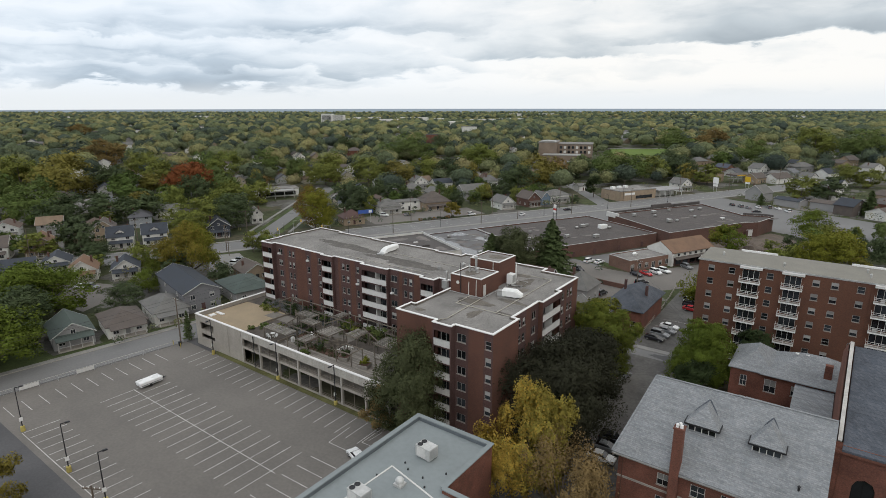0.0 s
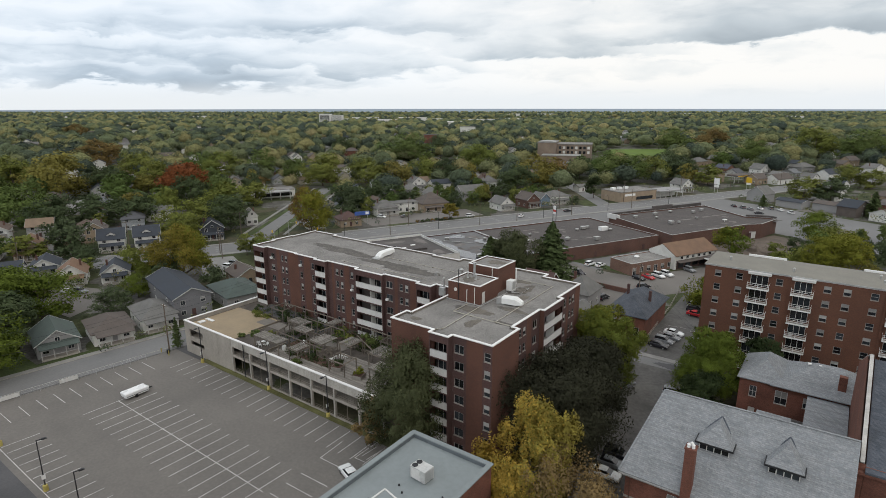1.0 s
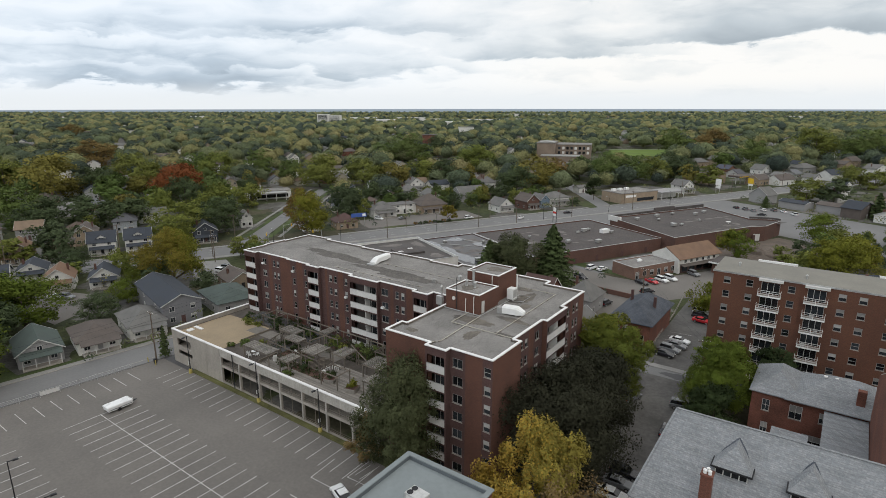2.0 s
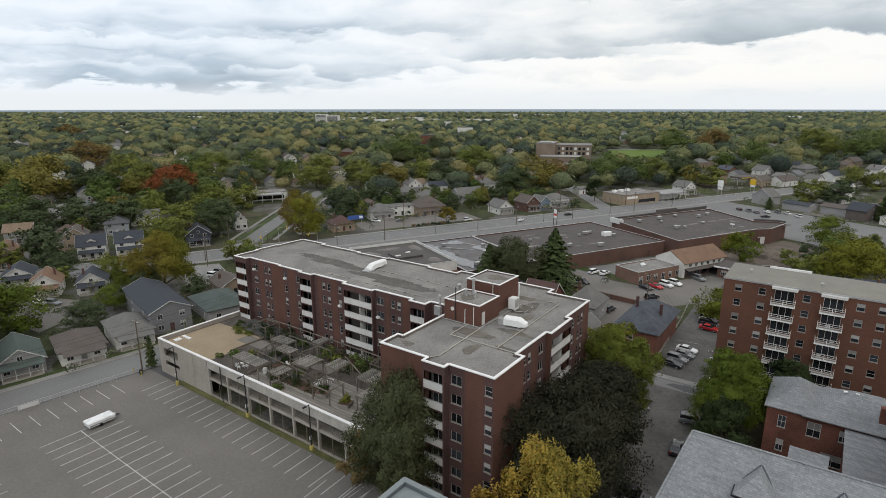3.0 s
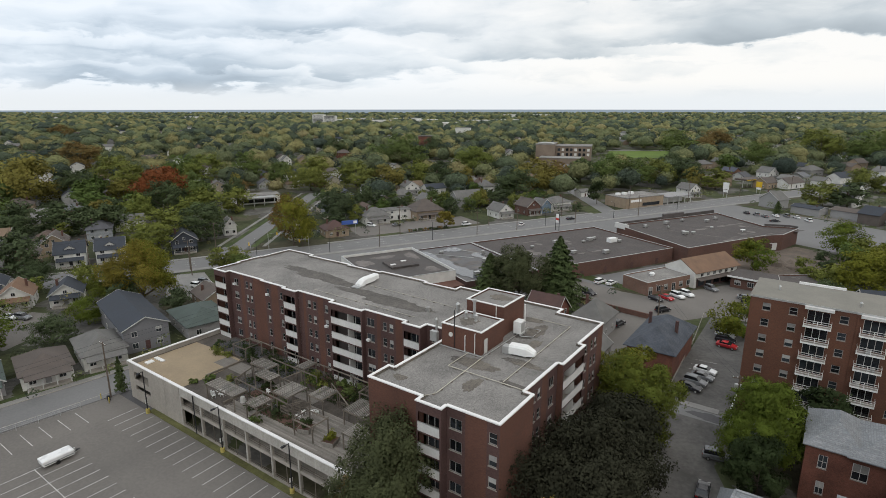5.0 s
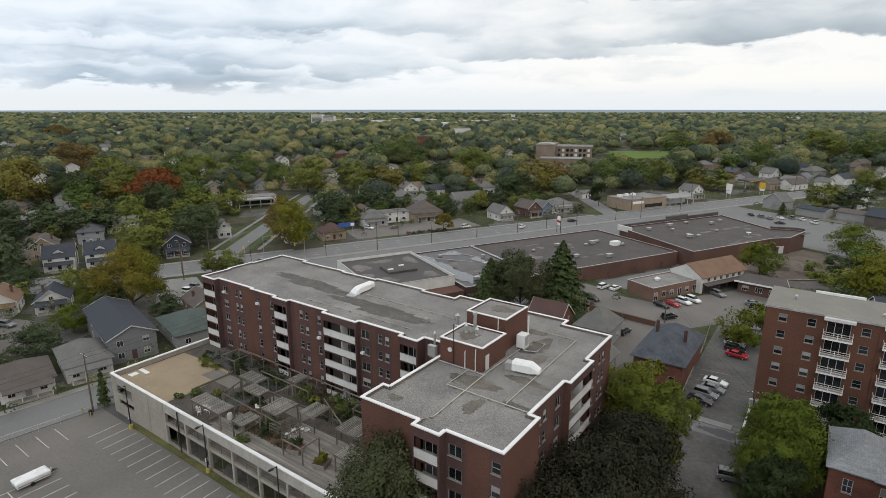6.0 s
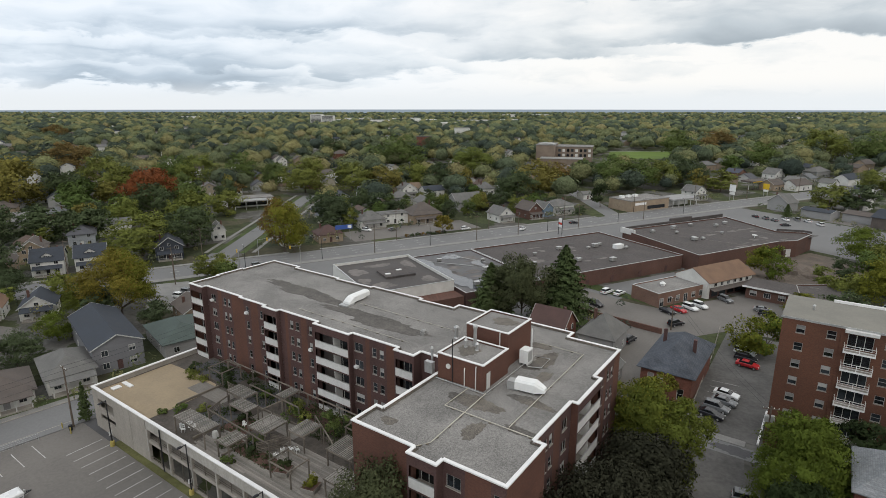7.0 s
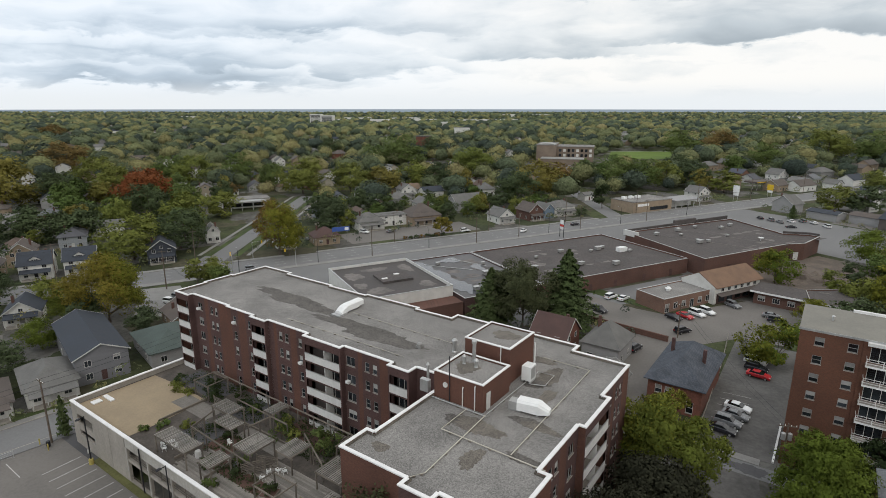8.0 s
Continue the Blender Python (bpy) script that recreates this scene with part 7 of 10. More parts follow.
# roofs of the further town: places along the view, some way apart
roof_rng = random.Random(4242)
FAR_ROOFS = []
for k in range(900):
    if len(FAR_ROOFS) >= 330:
        break
    f = 430 + 2300 * roof_rng.random() ** 1.5
    q = Vector((-8.0, 3.0, 0)) + Vector((-0.585, 0.811, 0)) * f + Vector((0.811, 0.585, 0)) * (roof_rng.uniform(-1, 1) * f * 0.82)
    if (f < 520 and q.x > -320 and q.y < 420) or (-300 < q.x < -130 and 470 < q.y < 790):
        continue
    if all((q.x - a) ** 2 + (q.y - b) ** 2 > 26 ** 2 for a, b in FAR_ROOFS):
        FAR_ROOFS.append((q.x, q.y))
SIGHT = np.array(SHOWN + [(x, y, 3.0, 110.0) for x, y in FAR_ROOFS])


def hides(x, y, rad, h=10.0):
    """Whether a crown there would stand before a house that shows between the trees."""
    bx, by = SIGHT[:, 0] + 8.0, SIGHT[:, 1] - 3.0
    far = np.hypot(bx, by)
    vx, vy = x - SIGHT[:, 0], y - SIGHT[:, 1]
    ahead = -(vx * bx + vy * by) / far
    off = np.abs(vx * by - vy * bx) / far
    reach = np.where(SIGHT[:, 3] > 120, SIGHT[:, 3], np.minimum((h - 3) * far / 50, SIGHT[:, 3]))
    return bool(np.any((ahead > -4) & (ahead < reach) & (off < SIGHT[:, 2] + 0.62 * rad)))


# houses behind the brick block and beside the alley
brick_house = site("brick_house", "square red brick house with a dark hipped roof and chimneys", "house", -48.4, 142.4)
HOUSES.append((-48.4, 142.4, 9))
holes = [(1.3, 2.5, 3.0, 4.6), (3.0, 4.2, 3.0, 4.6), (6.8, 8.0, 0.6, 2.8)]
wall(brick_house, (-53.0, 133.4), (-43.8, 133.4), 0, 5.6, holes, (OLD_BRICK,), 0.3)
glaze(brick_house, (-53.0, 133.4), (-43.8, 133.4), holes, 0.3, random.Random(4), bars=(0, 1))
for a, b in (((-43.8, 133.4), (-43.8, 151.4)), ((-43.8, 151.4), (-53.0, 151.4)), ((-53.0, 151.4), (-53.0, 133.4))):
    wall(brick_house, a, b, 0, 5.6, [], (OLD_BRICK,), 0.3)
hip(brick_house, -53.0, -43.8, 133.4, 151.4, 5.6, 3.4, DARK_SLATE, 0.7, False, "blue-grey hipped roof")
for x, y in ((-51.6, 144.6), (-45.4, 142.0)):
    part("chimney", MB().box(x - 0.3, x + 0.3, y - 0.3, y + 0.3, 6.0, 9.6), DARK_BRICK, brick_house)
house(-76.8, 145.6, 0, 8.2, 7.8, 4.8, 3.6, "side", OLD_BRICK, RED_ROOF, "brick house with a steep faded red roof", False)
house(-66.0, 149.0, 0, 8.0, 9.5, 4.4, 4.0, "hip", GREY_WALL, GREY_ROOF, "grey house with a steep grey hipped roof", False)
house(-60.5, 133.0, 0, 6.0, 8.0, 3.4, 2.2, "gable", GREY_WALL, GREY_ROOF, "small grey outbuilding with a shingle roof", False, chimney=False)
house(-8.0, 190.0, 200, 12.0, 12.0, 5.5, 4.6, "side", GREY_WALL, NAVY_ROOF, "dark house with a steep slate-coloured roof and dormer", False, dormer=True)


# ---- shops ----
def flat_shop(name, label, s0, s1, d0, d1, z, wall_mat, roof_mat, parapet=0.5, rim=None):
    """A flat-roofed building in the main road's frame, with a rim round its roof."""
    c = along((s0 + s1) / 2, (d0 + d1) / 2)
    ob = thing(name, label, "shop building", c.x, c.y, 0, ROAD_TURN)
    w, d = (s1 - s0) / 2, (d1 - d0) / 2
    HOUSES.append((c.x, c.y, max(w, d)))
    out = [(-w, -d), (w, -d), (w, d), (-w, d)]
    for i in range(4):
        wall(ob, out[i], out[(i + 1) % 4], 0.0, z, [], (wall_mat,), 0.3)
    part("roof", MB().box(-w + 0.3, w - 0.3, -d + 0.3, d - 0.3, z - parapet - 0.3, z - parapet), roof_mat, ob)
    coping(ob, out, z, 0.35, 0.1, rim or METAL)
    return ob, w, d


def roof_units(ob, places, z, spread=None):
    for i, (x, y) in enumerate(places):
        k = (0.75, 0.5, 0.9, 0.6)[i % 4]
        u = part("roof_unit", MB().box(x - 1.1 * k, x + 1.1 * k, y - 0.8 * k, y + 0.8 * k, z + 0.25, z + 0.3 + 1.0 * k), UNIT_GREY, ob, "weathered grey metal roof unit")
        part("unit_cap", MB().box(x - 1.2 * k, x + 1.2 * k, y - 0.9 * k, y + 0.9 * k, z + 0.3 + 1.0 * k, z + 0.4 + 1.0 * k), METAL, u)
        part("unit_curb", MB().box(x - 1.0 * k, x + 1.0 * k, y - 0.7 * k, y + 0.7 * k, z, z + 0.25), TAR, u)
    q = random.Random(len(places))
    for i in range(20):
        wide, deep = spread or (max(abs(a) for a, b in places) + 2, max(abs(b) for a, b in places) + 1)
        x, y = q.uniform(-0.8, 0.8) * wide, q.uniform(-0.8, 0.8) * deep
        blotch(ob, x, y, q.uniform(0.8, 4.0), q.uniform(0.4, 2.0), z + 0.006 + 0.003 * i, TAR_WORN if i % 3 else TAR_PATCH, 50 + i, "worn_patch")


def outline_shop(name, label, pts, z, wall_mat, roof_mat, parapet=0.5, rim=None):
    """A flat-roofed building over an outline given along the main road (s, d)."""
    sm, dm = sum(p[0] for p in pts) / len(pts), sum(p[1] for p in pts) / len(pts)
    c = along(sm, dm)
    ob = thing(name, label, "shop building", c.x, c.y, 0, ROAD_TURN)
    out = [(p[0] - sm, dm - p[1]) for p in pts]
    HOUSES.append((c.x, c.y, max(abs(p[0]) for p in out)))
    for i in range(len(out)):
        wall(ob, out[i], out[(i + 1) % len(out)], 0.0, z, [], (wall_mat,), 0.3)
    part("roof", MB().prism(inset(out, 0.1), z - parapet - 0.3, z - parapet), roof_mat, ob)
    coping(ob, out, z, 0.35, 0.1, rim or METAL)
    return ob, sm, dm


HALL = [(121.6, 88.6), (164.0, 88.8), (171.0, 91.2), (187.0, 87.4), (186.6, 84.0), (180.0, 77.5), (188.5, 49.5), (128.5, 47.8)]
strip_far, sm, dm = outline_shop("plaza_hall", "wide flat-roofed dark brick shop hall with dark felt roof", HALL, 6.2, SHOP_BRICK, TAR, 0.45, METAL)


def on_hall(s0, s1, d0, d1, z0, z1):
    return MB().box(s0 - sm, s1 - sm, dm - d1, dm - d0, z0, z1)


part("roof_parapet", on_hall(129.0, 156.0, 47.2, 47.75, 5.8, 7.0), TAR, strip_far, "dark parapet along the road")
part("roof_parapet", on_hall(156.0, 168.5, 46.6, 47.75, 5.8, 8.0), TAR, strip_far, "raised dark parapet")
part("roof_parapet", on_hall(168.5, 188.4, 47.4, 47.95, 5.8, 7.3), TAR, strip_far, "raised dark parapet")
part("sign_end", on_hall(127.6, 128.4, 47.4, 54.5, 5.2, 7.3), PANEL, strip_far, "pale end of the sign parapet")
part("wing_parapet", MB().beam((180.2 - sm, dm - 77.6, 6.6), (186.8 - sm, dm - 84.0, 6.6), 0.3, 0.9).beam((186.8 - sm, dm - 84.0, 6.6), (187.0 - sm, dm - 87.2, 6.6), 0.3, 0.9), TAR, strip_far, "dark raised wing parapet")
for a, b in (((133.0, 48.2), (150.6, 88.0)), ((150.0, 48.4), (164.0, 88.0)), ((170.0, 49.0), (176.0, 80.0))):
    part("roof_seam", MB().beam((a[0] - sm, dm - a[1], 5.77), (b[0] - sm, dm - b[1], 5.77), 0.3, 0.06), TAR_WORN, strip_far, "paler felt seam")
roof_units(strip_far, tuple((a - sm, dm - b) for a, b in ((136, 56), (143.5, 61), (149, 55), (160, 54), (168, 60), (141.5, 70), (139.6, 72.4), (143.4, 73.0), (176, 58), (158, 70))), 5.75, (24, 16))
for u in (134, 150, 166.5):
    part("loading_door", on_hall(u - 1.2, u + 1.2, 88.86 if u < 160 else 89.9, 88.92 if u < 160 else 90.0, 0.2, 2.9), DARK_BRICK, strip_far)
part("white_door", MB().beam((166.0 - sm, dm - 89.62, 1.7), (168.8 - sm, dm - 90.58, 1.7), 0.12, 2.8), TRIM, strip_far)
part("dish", MB().lathe(163.0 - sm, dm - 80.0, [(0.1, 5.75), (0.1, 6.6), (0.9, 6.7), (0.95, 6.9)], 12), WHITE_METAL, strip_far, "white round roof dish")
strip_mid, w, d = flat_shop("plaza_wing", "long flat-roofed brick shop wing with dark felt roof", 62, 121.4, 42, 82.4, 4.9, SHOP_BRICK, TAR, 0.4)
roof_units(strip_mid, ((-2, 6), (8, 2), (12, 3), (15, 4), (-6, -9), (-14, 4), (4, -14), (20, -4), (-22, -6)), 4.5)
part("rooftop_block", MB().box(16.5, 20, -3, -1, 4.5, 6.0), WHITE_METAL, strip_mid, "white roof plant")
for u in (-26, -12, -2, 10, 22):
    part("rear_door", MB().box(u - 0.6, u + 0.6, -d - 0.06, -d - 0.004, 0.1, 2.2), DARK_BRICK, strip_mid)
strip_wet, w, d = flat_shop("plaza_wing", "low flat-roofed shop wing with rain-wet felt roof", 36.6, 61.8, 42, 82.4, 4.8, DARK_BRICK, WET, 0.3)
roof_units(strip_wet, ((-6, -15), (9, 6), (4, -4), (-4, 12)), 4.5)
for i, (x, y, rx, ry) in enumerate(((-9, 12, 2.4, 7.5), (-8.5, 2, 3.0, 8.0), (-8, -9, 3.4, 8.0), (-5, -16, 4.5, 3.0), (2, 15, 4.0, 3.0), (6, 4, 2.2, 4.0), (-1, -14, 3.0, 3.2))):
    blotch(strip_wet, x, y, rx, ry, 4.57 + 0.003 * i, PUDDLE, 70 + i, "rain_puddle", "flat puddle of rain water")
part("plank", MB().beam((-8, 14, 4.6), (3, 2, 4.6), 0.25, 0.12).beam((2, 18, 4.6), (9, 4, 4.6), 0.25, 0.12), METAL, strip_wet, "pale roof flashing strip")
strip_low, w, d = flat_shop("old_flat_building", "white-sided flat-roofed building with dark worn roof", 11, 36, 46, 77, 7.0, PALE_WALL, TAR_PATCH, 0.7)
part("side_wing", MB().box(-w + 1, w, -d - 5.5, -d - 0.1, 0.0, 4.0), SHOP_BRICK, strip_low)
part("roof_curb", MB().box(-3, 6, -4.2, 3.5, 6.3, 6.9), TAR, strip_low, "raised dark roof curb")
for k, (x, y, rx, ry) in enumerate(((-8, 6, 3, 4), (-6, -9, 4, 3), (8, -9, 2.5, 3), (9, 8, 2, 5), (0, 10, 5, 2), (-9, -3, 2, 3))):
    blotch(strip_low, x, y, rx, ry, 6.306 + 0.004 * (k % 2), TAR_WORN, 90 + k, "worn_patch")
for x, y in ((-1.5, -1.5), (3.0, 1.0)):
    part("skylight", MB().box(x - 0.8, x + 0.8, y - 0.4, y + 0.4, 6.9, 7.1), COPING, strip_low, "small white roof light")
store, w, d = flat_shop("small_shop", "low brick shop with a flat grey roof and white-trimmed windows", 84, 103, 96, 105.6, 4.0, PINK_BRICK, GRAVEL, 0.25)
for i in range(6):
    x = -8.2 + 3.2 * i
    window(store, x, -d - 0.03, 0.8 if i % 3 else 0.1, 1.5, 1.7 if i % 3 else 2.4, 0, (1, 0), 0.04, i % 2 == 0)
part("roof_fan", MB().lathe(-2.0, 0.5, [(0.6, 3.75), (0.6, 4.3), (0.9, 4.35), (0.4, 4.8)], 12), WHITE_METAL, store)
c = along(112.2, 101.6)
gable_shop = thing("gabled_shop", "two-storey shop with a white gable and an orange-brown roof", "shop building", c.x, c.y, 0, ROAD_TURN)
HOUSES.append((c.x, c.y, 11))
prof = [(-5.6, 0), (5.6, 0), (5.6, 4.9), (0, 7.8), (-5.6, 4.9)]
part("wall", MB().loft([[(-10.3, a, b) for a, b in prof], [(9.4, a, b) for a, b in prof]]), PALE_WALL, gable_shop)
part("ground_floor", MB().box(-9.3, 9.3, -5.66, -5.604, 0.0, 2.9), DARK_BRICK, gable_shop)
part("roof", gable_roof(MB(), 19.6, 11.2, 4.9, 2.9, 0.6, 0.18, True), ORANGE_ROOF, gable_shop)
part("canopy", MB().slab([(-9.6, -7.4, 2.7), (9.6, -7.4, 2.7), (9.6, -5.62, 3.1), (-9.6, -5.62, 3.1)], 0.14), BROWN_ROOF, gable_shop)
for i in range(6):
    window(gable_shop, -7.0 + 2.8 * i, -5.63, 3.3, 1.2, 1.1, 0, (1, 0), 0.04)
for i in range(5):
    part("shop_window", MB().box(-8.4 + 3.5 * i, -5.9 + 3.5 * i, -5.69, -5.664, 0.5, 2.4), GLASS, gable_shop)
c = along(121.5, 121.0)
low_shop = thing("motel_wing", "low dark-roofed brick shop with white edge and windows", "shop building", c.x, c.y, 0, ROAD_TURN - 90 + 20)
HOUSES.append((c.x, c.y, 13))
part("wall", MB().box(-12, 12, -4.5, 4.5, 0.0, 3.4), SHOP_BRICK, low_shop)
part("roof", MB().box(-12.8, 12.8, -5.4, 5.2, 3.4, 3.75), TAR, low_shop)
part("roof_edge", MB().box(-12.9, 12.9, -5.5, -5.404, 3.36, 3.85), COPING, low_shop, "white roof edge")
for i in range(6):
    window(low_shop, -10 + 3.6 * i, -4.53, 1.0, 1.8, 1.5, 0, (2, 0), 0.04, i % 2 == 0)
rear = site("rear_workshop", "low workshop with a dark worn roof and pale edging", "shop building", -26, 211)
WORKS = [(-31.0, 201.5), (-18.6, 211.4), (-25.4, 221.0), (-33.0, 214.8)]
for i in range(4):
    wall(rear, WORKS[i], WORKS[(i + 1) % 4], 0.0, 3.9, [], (SHOP_BRICK,), 0.3)
part("roof", MB().prism(inset(WORKS, 0.1), 3.3, 3.6), TAR, rear)
coping(rear, WORKS, 3.9, 0.22, 0.08, UNIT_GREY)
for k, (x, y, rx, ry) in enumerate(((-27, 209, 2.0, 3.0), (-23, 212, 2.4, 1.2), (-28.5, 214, 1.6, 2.4))):
    blotch(rear, x, y, rx, ry, 3.606 + 0.004 * k, TAR_WORN if k else PUDDLE, 130 + k, "worn_patch")
HOUSES.append((-26, 211, 8))
c = along(199.5, -10)
tan_shop = thing("tan_shop", "flat-roofed tan brick shop on a grass verge", "shop building", c.x, c.y, 0, ROAD_TURN)
HOUSES.append((c.x, c.y, 17))
part("wall", MB().box(-15, 13, -8, 8, 0.0, 5.6), TAN_WALL, tan_shop)
part("roof", MB().box(-15.2, 13.2, -8.2, 8.2, 5.6, 5.9), GRAVEL, tan_shop)
part("sign_panel", MB().box(-12, -4, -8.1, -8.004, 3.3, 4.6), COPING, tan_shop, "blank pale sign panel")
for i in range(3):
    part("roof_unit", MB().box(-12 + 5 * i, -9.6 + 5 * i, 2, 4, 5.9, 7.1), WHITE_METAL, tan_shop)
part("shop_window", MB().box(-3, 10, -8.06, -8.004, 0.8, 2.6), GLASS, tan_shop)
c = along(226.0, -9)
canopy = thing("canopy_shop", "white shop with a flat canopy on posts", "shop building", c.x, c.y, 0, ROAD_TURN)
HOUSES.append((c.x, c.y, 11))
part("wall", MB().box(-8, 8, -2, 5, 0, 3.6), PALE_WALL, canopy)
part("canopy", MB().box(-10, 10, -7, 5.4, 3.7, 4.3), GREY_WALL, canopy)
for k in range(5):
    part("post", MB().box(-9.5 + 4.7 * k, -9.2 + 4.7 * k, -6.6, -6.3, 0, 3.7), TRIM, canopy)
c = along(312, -34)
station = thing("filling_station", "filling station with a flat canopy and yellow sign", "shop building", c.x, c.y, 0, ROAD_TURN)
HOUSES.append((c.x, c.y, 20))
part("wall", MB().box(-16, 4, 0, 10, 0, 7.0), TAN_WALL, station)
part("roof", MB().box(-17, 5, -1, 11, 7.0, 7.5), BROWN_ROOF, station)
part("canopy", MB().box(2, 22, -12, -3, 5.0, 6.0), BROWN_ROOF, station, "brown pump canopy with a yellow edge")
part("canopy_edge", MB().box(2, 22, -12.06, -12.004, 5.2, 5.7), SIGN_YELLOW, station, "yellow canopy edge")
for k in range(4):
    part("post", MB().box(4 + 5 * k, 4.4 + 5 * k, -8, -7.6, 0, 5.0), TRIM, station)
for s, d, hh, mat in ((300, -4, 7.5, SIGN_YELLOW), (268, -4, 9, COPING)):
    c = along(s, d)
    sign = thing("pole_sign", "tall plain roadside pole sign without lettering", "sign", c.x, c.y, 0, ROAD_TURN + 90, group="roadside signs")
    for sx in (-1.2, 1.2):
        part("pole", MB().tube([(sx, 0, 0), (sx, 0, hh * 0.95)], 0.12, 6), METAL, sign)
    part("panel", MB().box(-1.9, 1.9, -0.2, 0.2, hh * 0.55, hh), mat, sign, "plain coloured sign panel")
    part("lower_panel", MB().box(-1.6, 1.6, -0.16, 0.16, hh * 0.35, hh * 0.52), COPING, sign)

c = along(118.0, 22.5)
sign = thing("pole_sign", "two-posted roadside sign with small white and red panels", "sign", c.x, c.y, 0, ROAD_TURN + 90, group="roadside signs")
for sx in (-1.2, 1.2):
    part("pole", MB().tube([(sx, 0, 0), (sx, 0, 7.6)], 0.14, 8), BLACK, sign)
part("panel", MB().box(-1.1, 1.1, -0.15, 0.15, 5.6, 7.3), COPING, sign, "plain white sign panel")
part("lower_panel", MB().box(-1.1, 1.1, -0.12, 0.12, 4.6, 5.4), SIGN_RED, sign, "plain red sign panel")
part("low_panel", MB().box(-1.1, 1.1, -0.12, 0.12, 3.4, 4.4), COPING, sign, "plain white sign panel")

school = thing("school", "large tan brick school with flat roofs far behind the trees", "building", -232, 560, 0, 20)
part("wall", MB().box(-28, 6, -14, 14, 0, 16), SCHOOL_BRICK, school)
part("wing", MB().box(-46, -28.1, -26, 10, 0, 18), SCHOOL_BRICK, school)
part("low_wing", MB().box(-40, -2, -44, -26.1, 0, 7), SCHOOL_BRICK, school)
part("roof", MB().box(-28.0, 6.4, -14.4, 14.4, 16, 16.6), GRAVEL, school)
part("wing_roof", MB().box(-46.4, -27.9, -26.4, 10.4, 18, 18.6), GRAVEL, school)
part("wing_panel", MB().box(-46.06, -46.004, -24, 8, 1, 17), TAN_WALL, school, "pale end wall")
part("vault", MB().loft([[(-37 + 7.5 * math.cos(a * math.pi / 6), y, 18.6 + 1.1 * math.sin(a * math.pi / 6)) for a in range(7)] for y in (-24, -6)]), UNIT_GREY, school, "pale curved gymnasium roof")
part("low_roof", MB().box(-40.4, -1.6, -44.4, -25.9, 7, 7.5), UNIT_GREY, school, "pale flat roof")
for k in range(8):
    for z in (7.0, 11.5):
        part("window_bay", MB().box(-26 + 4.0 * k, -23.6 + 4.0 * k, -14.08, -14.004, z, z + 2.6), PALE_WALL if k % 3 == 1 else GLASS, school)
HOUSES.append((-232, 560, 48))
FIELD = [(-231, 617), (-178, 654), (-200, 760), (-262, 715)]
sheet("school_field", FIELD, 0.05, 0.2, FIELD_GRASS, "bright mown green school field", "field")
sheet("school_track", [(-262, 716), (-200, 761), (-196, 772), (-266, 724)], 0.06, 0.2, WALK, "pale running track beside the field", "track")
tower = thing("tower_block", "pale concrete high-rise far away above the trees", "building", -1170, 1085, 0, 30)
part("wall", MB().box(-30, 0, -10, 10, 0, 33), PALE_WALL, tower)
part("wall", MB().box(0.1, 32, -9, 9, 0, 30), PALE_WALL, tower)
for lv in range(10):
    part("window_band", MB().box(-28, -2, -10.3, -10.01, 2 + 3 * lv, 3.4 + 3 * lv), GLASS, tower)
    part("window_band", MB().box(2, 30, -9.3, -9.01, 2 + 2.8 * lv, 3.3 + 2.8 * lv), GLASS, tower)

# sheds and houses round the far end of the wide parking lot
for s, d, w, dp, hh, rise, style, wm, rm, label in (
        (262, 30, 11, 9, 4.6, 4.0, "gable", GREY_WALL, GREY_ROOF, "grey steep-roofed house beside the parking lot"), (257, 52, 14, 8, 3.6, 1.0, "side", GREY_WALL, NAVY_ROOF, "low grey shed with a pale awning"),
        (263, 70, 17, 9, 3.8, 1.2, "side", GREY_WALL, BROWN_ROOF, "low dark shed beside the parking lot"), (292, 84, 32, 14, 5.0, 0.8, "hip", OLD_BRICK, TAR, "long low red brick workshop with a dark roof"),
        (258, 96, 10, 9, 3.6, 2.2, "gable", PALE_WALL, BROWN_ROOF, "small pale house beside the parking lot"), (300, 48, 10, 9, 4.8, 3.0, "gable", PALE_WALL, GREY_ROOF, "white two-storey house among trees"),
        (320, 66, 10, 9, 4.0, 2.8, "hip", TAN_WALL, BROWN_ROOF, "tan house with a brown roof"), (280, 118, 11, 9, 4.0, 2.6, "side", GREY_WALL, NAVY_ROOF, "dark-roofed house beside the lane"),
        (305, 112, 10, 9, 4.4, 2.8, "gable", PALE_WALL, GREY_ROOF, "pale house with a grey roof"), (340, 30, 10, 9, 4.4, 3.0, "gable", PALE_WALL, NAVY_ROOF, "white house with a dark roof beside the road")):
    p = along(s, d)
    house(p.x, p.y, FACE + (90 if s < 290 else 180), w, dp, hh, rise, style, wm, rm, label, False, False)


# ---- the rest of the town: houses and trees in rows, thinning into far woods ----
VIEW = Vector((-0.585, 0.811, 0))
SIDE = Vector((0.811, 0.585, 0))
START = Vector((-8.0, 3.0, 0))


def out_of_view(x, y, slack=0.0):
    v = Vector((x, y, 0)) - START
    f = v.dot(VIEW)
    return f < 40 or abs(v.dot(SIDE)) > f * 0.84 + 25 + slack


def frame_of(x, y):
    v = Vector((x, y, 0)) - ROAD_O
    return v.dot(ROAD_A), v.dot(ROAD_N)


CROSS = [((-206.0, 141.0), (-0.59, 0.81), 9.0, 150), ((-114.0, 303.0), (-0.6, 0.8), 7.0, 170)]


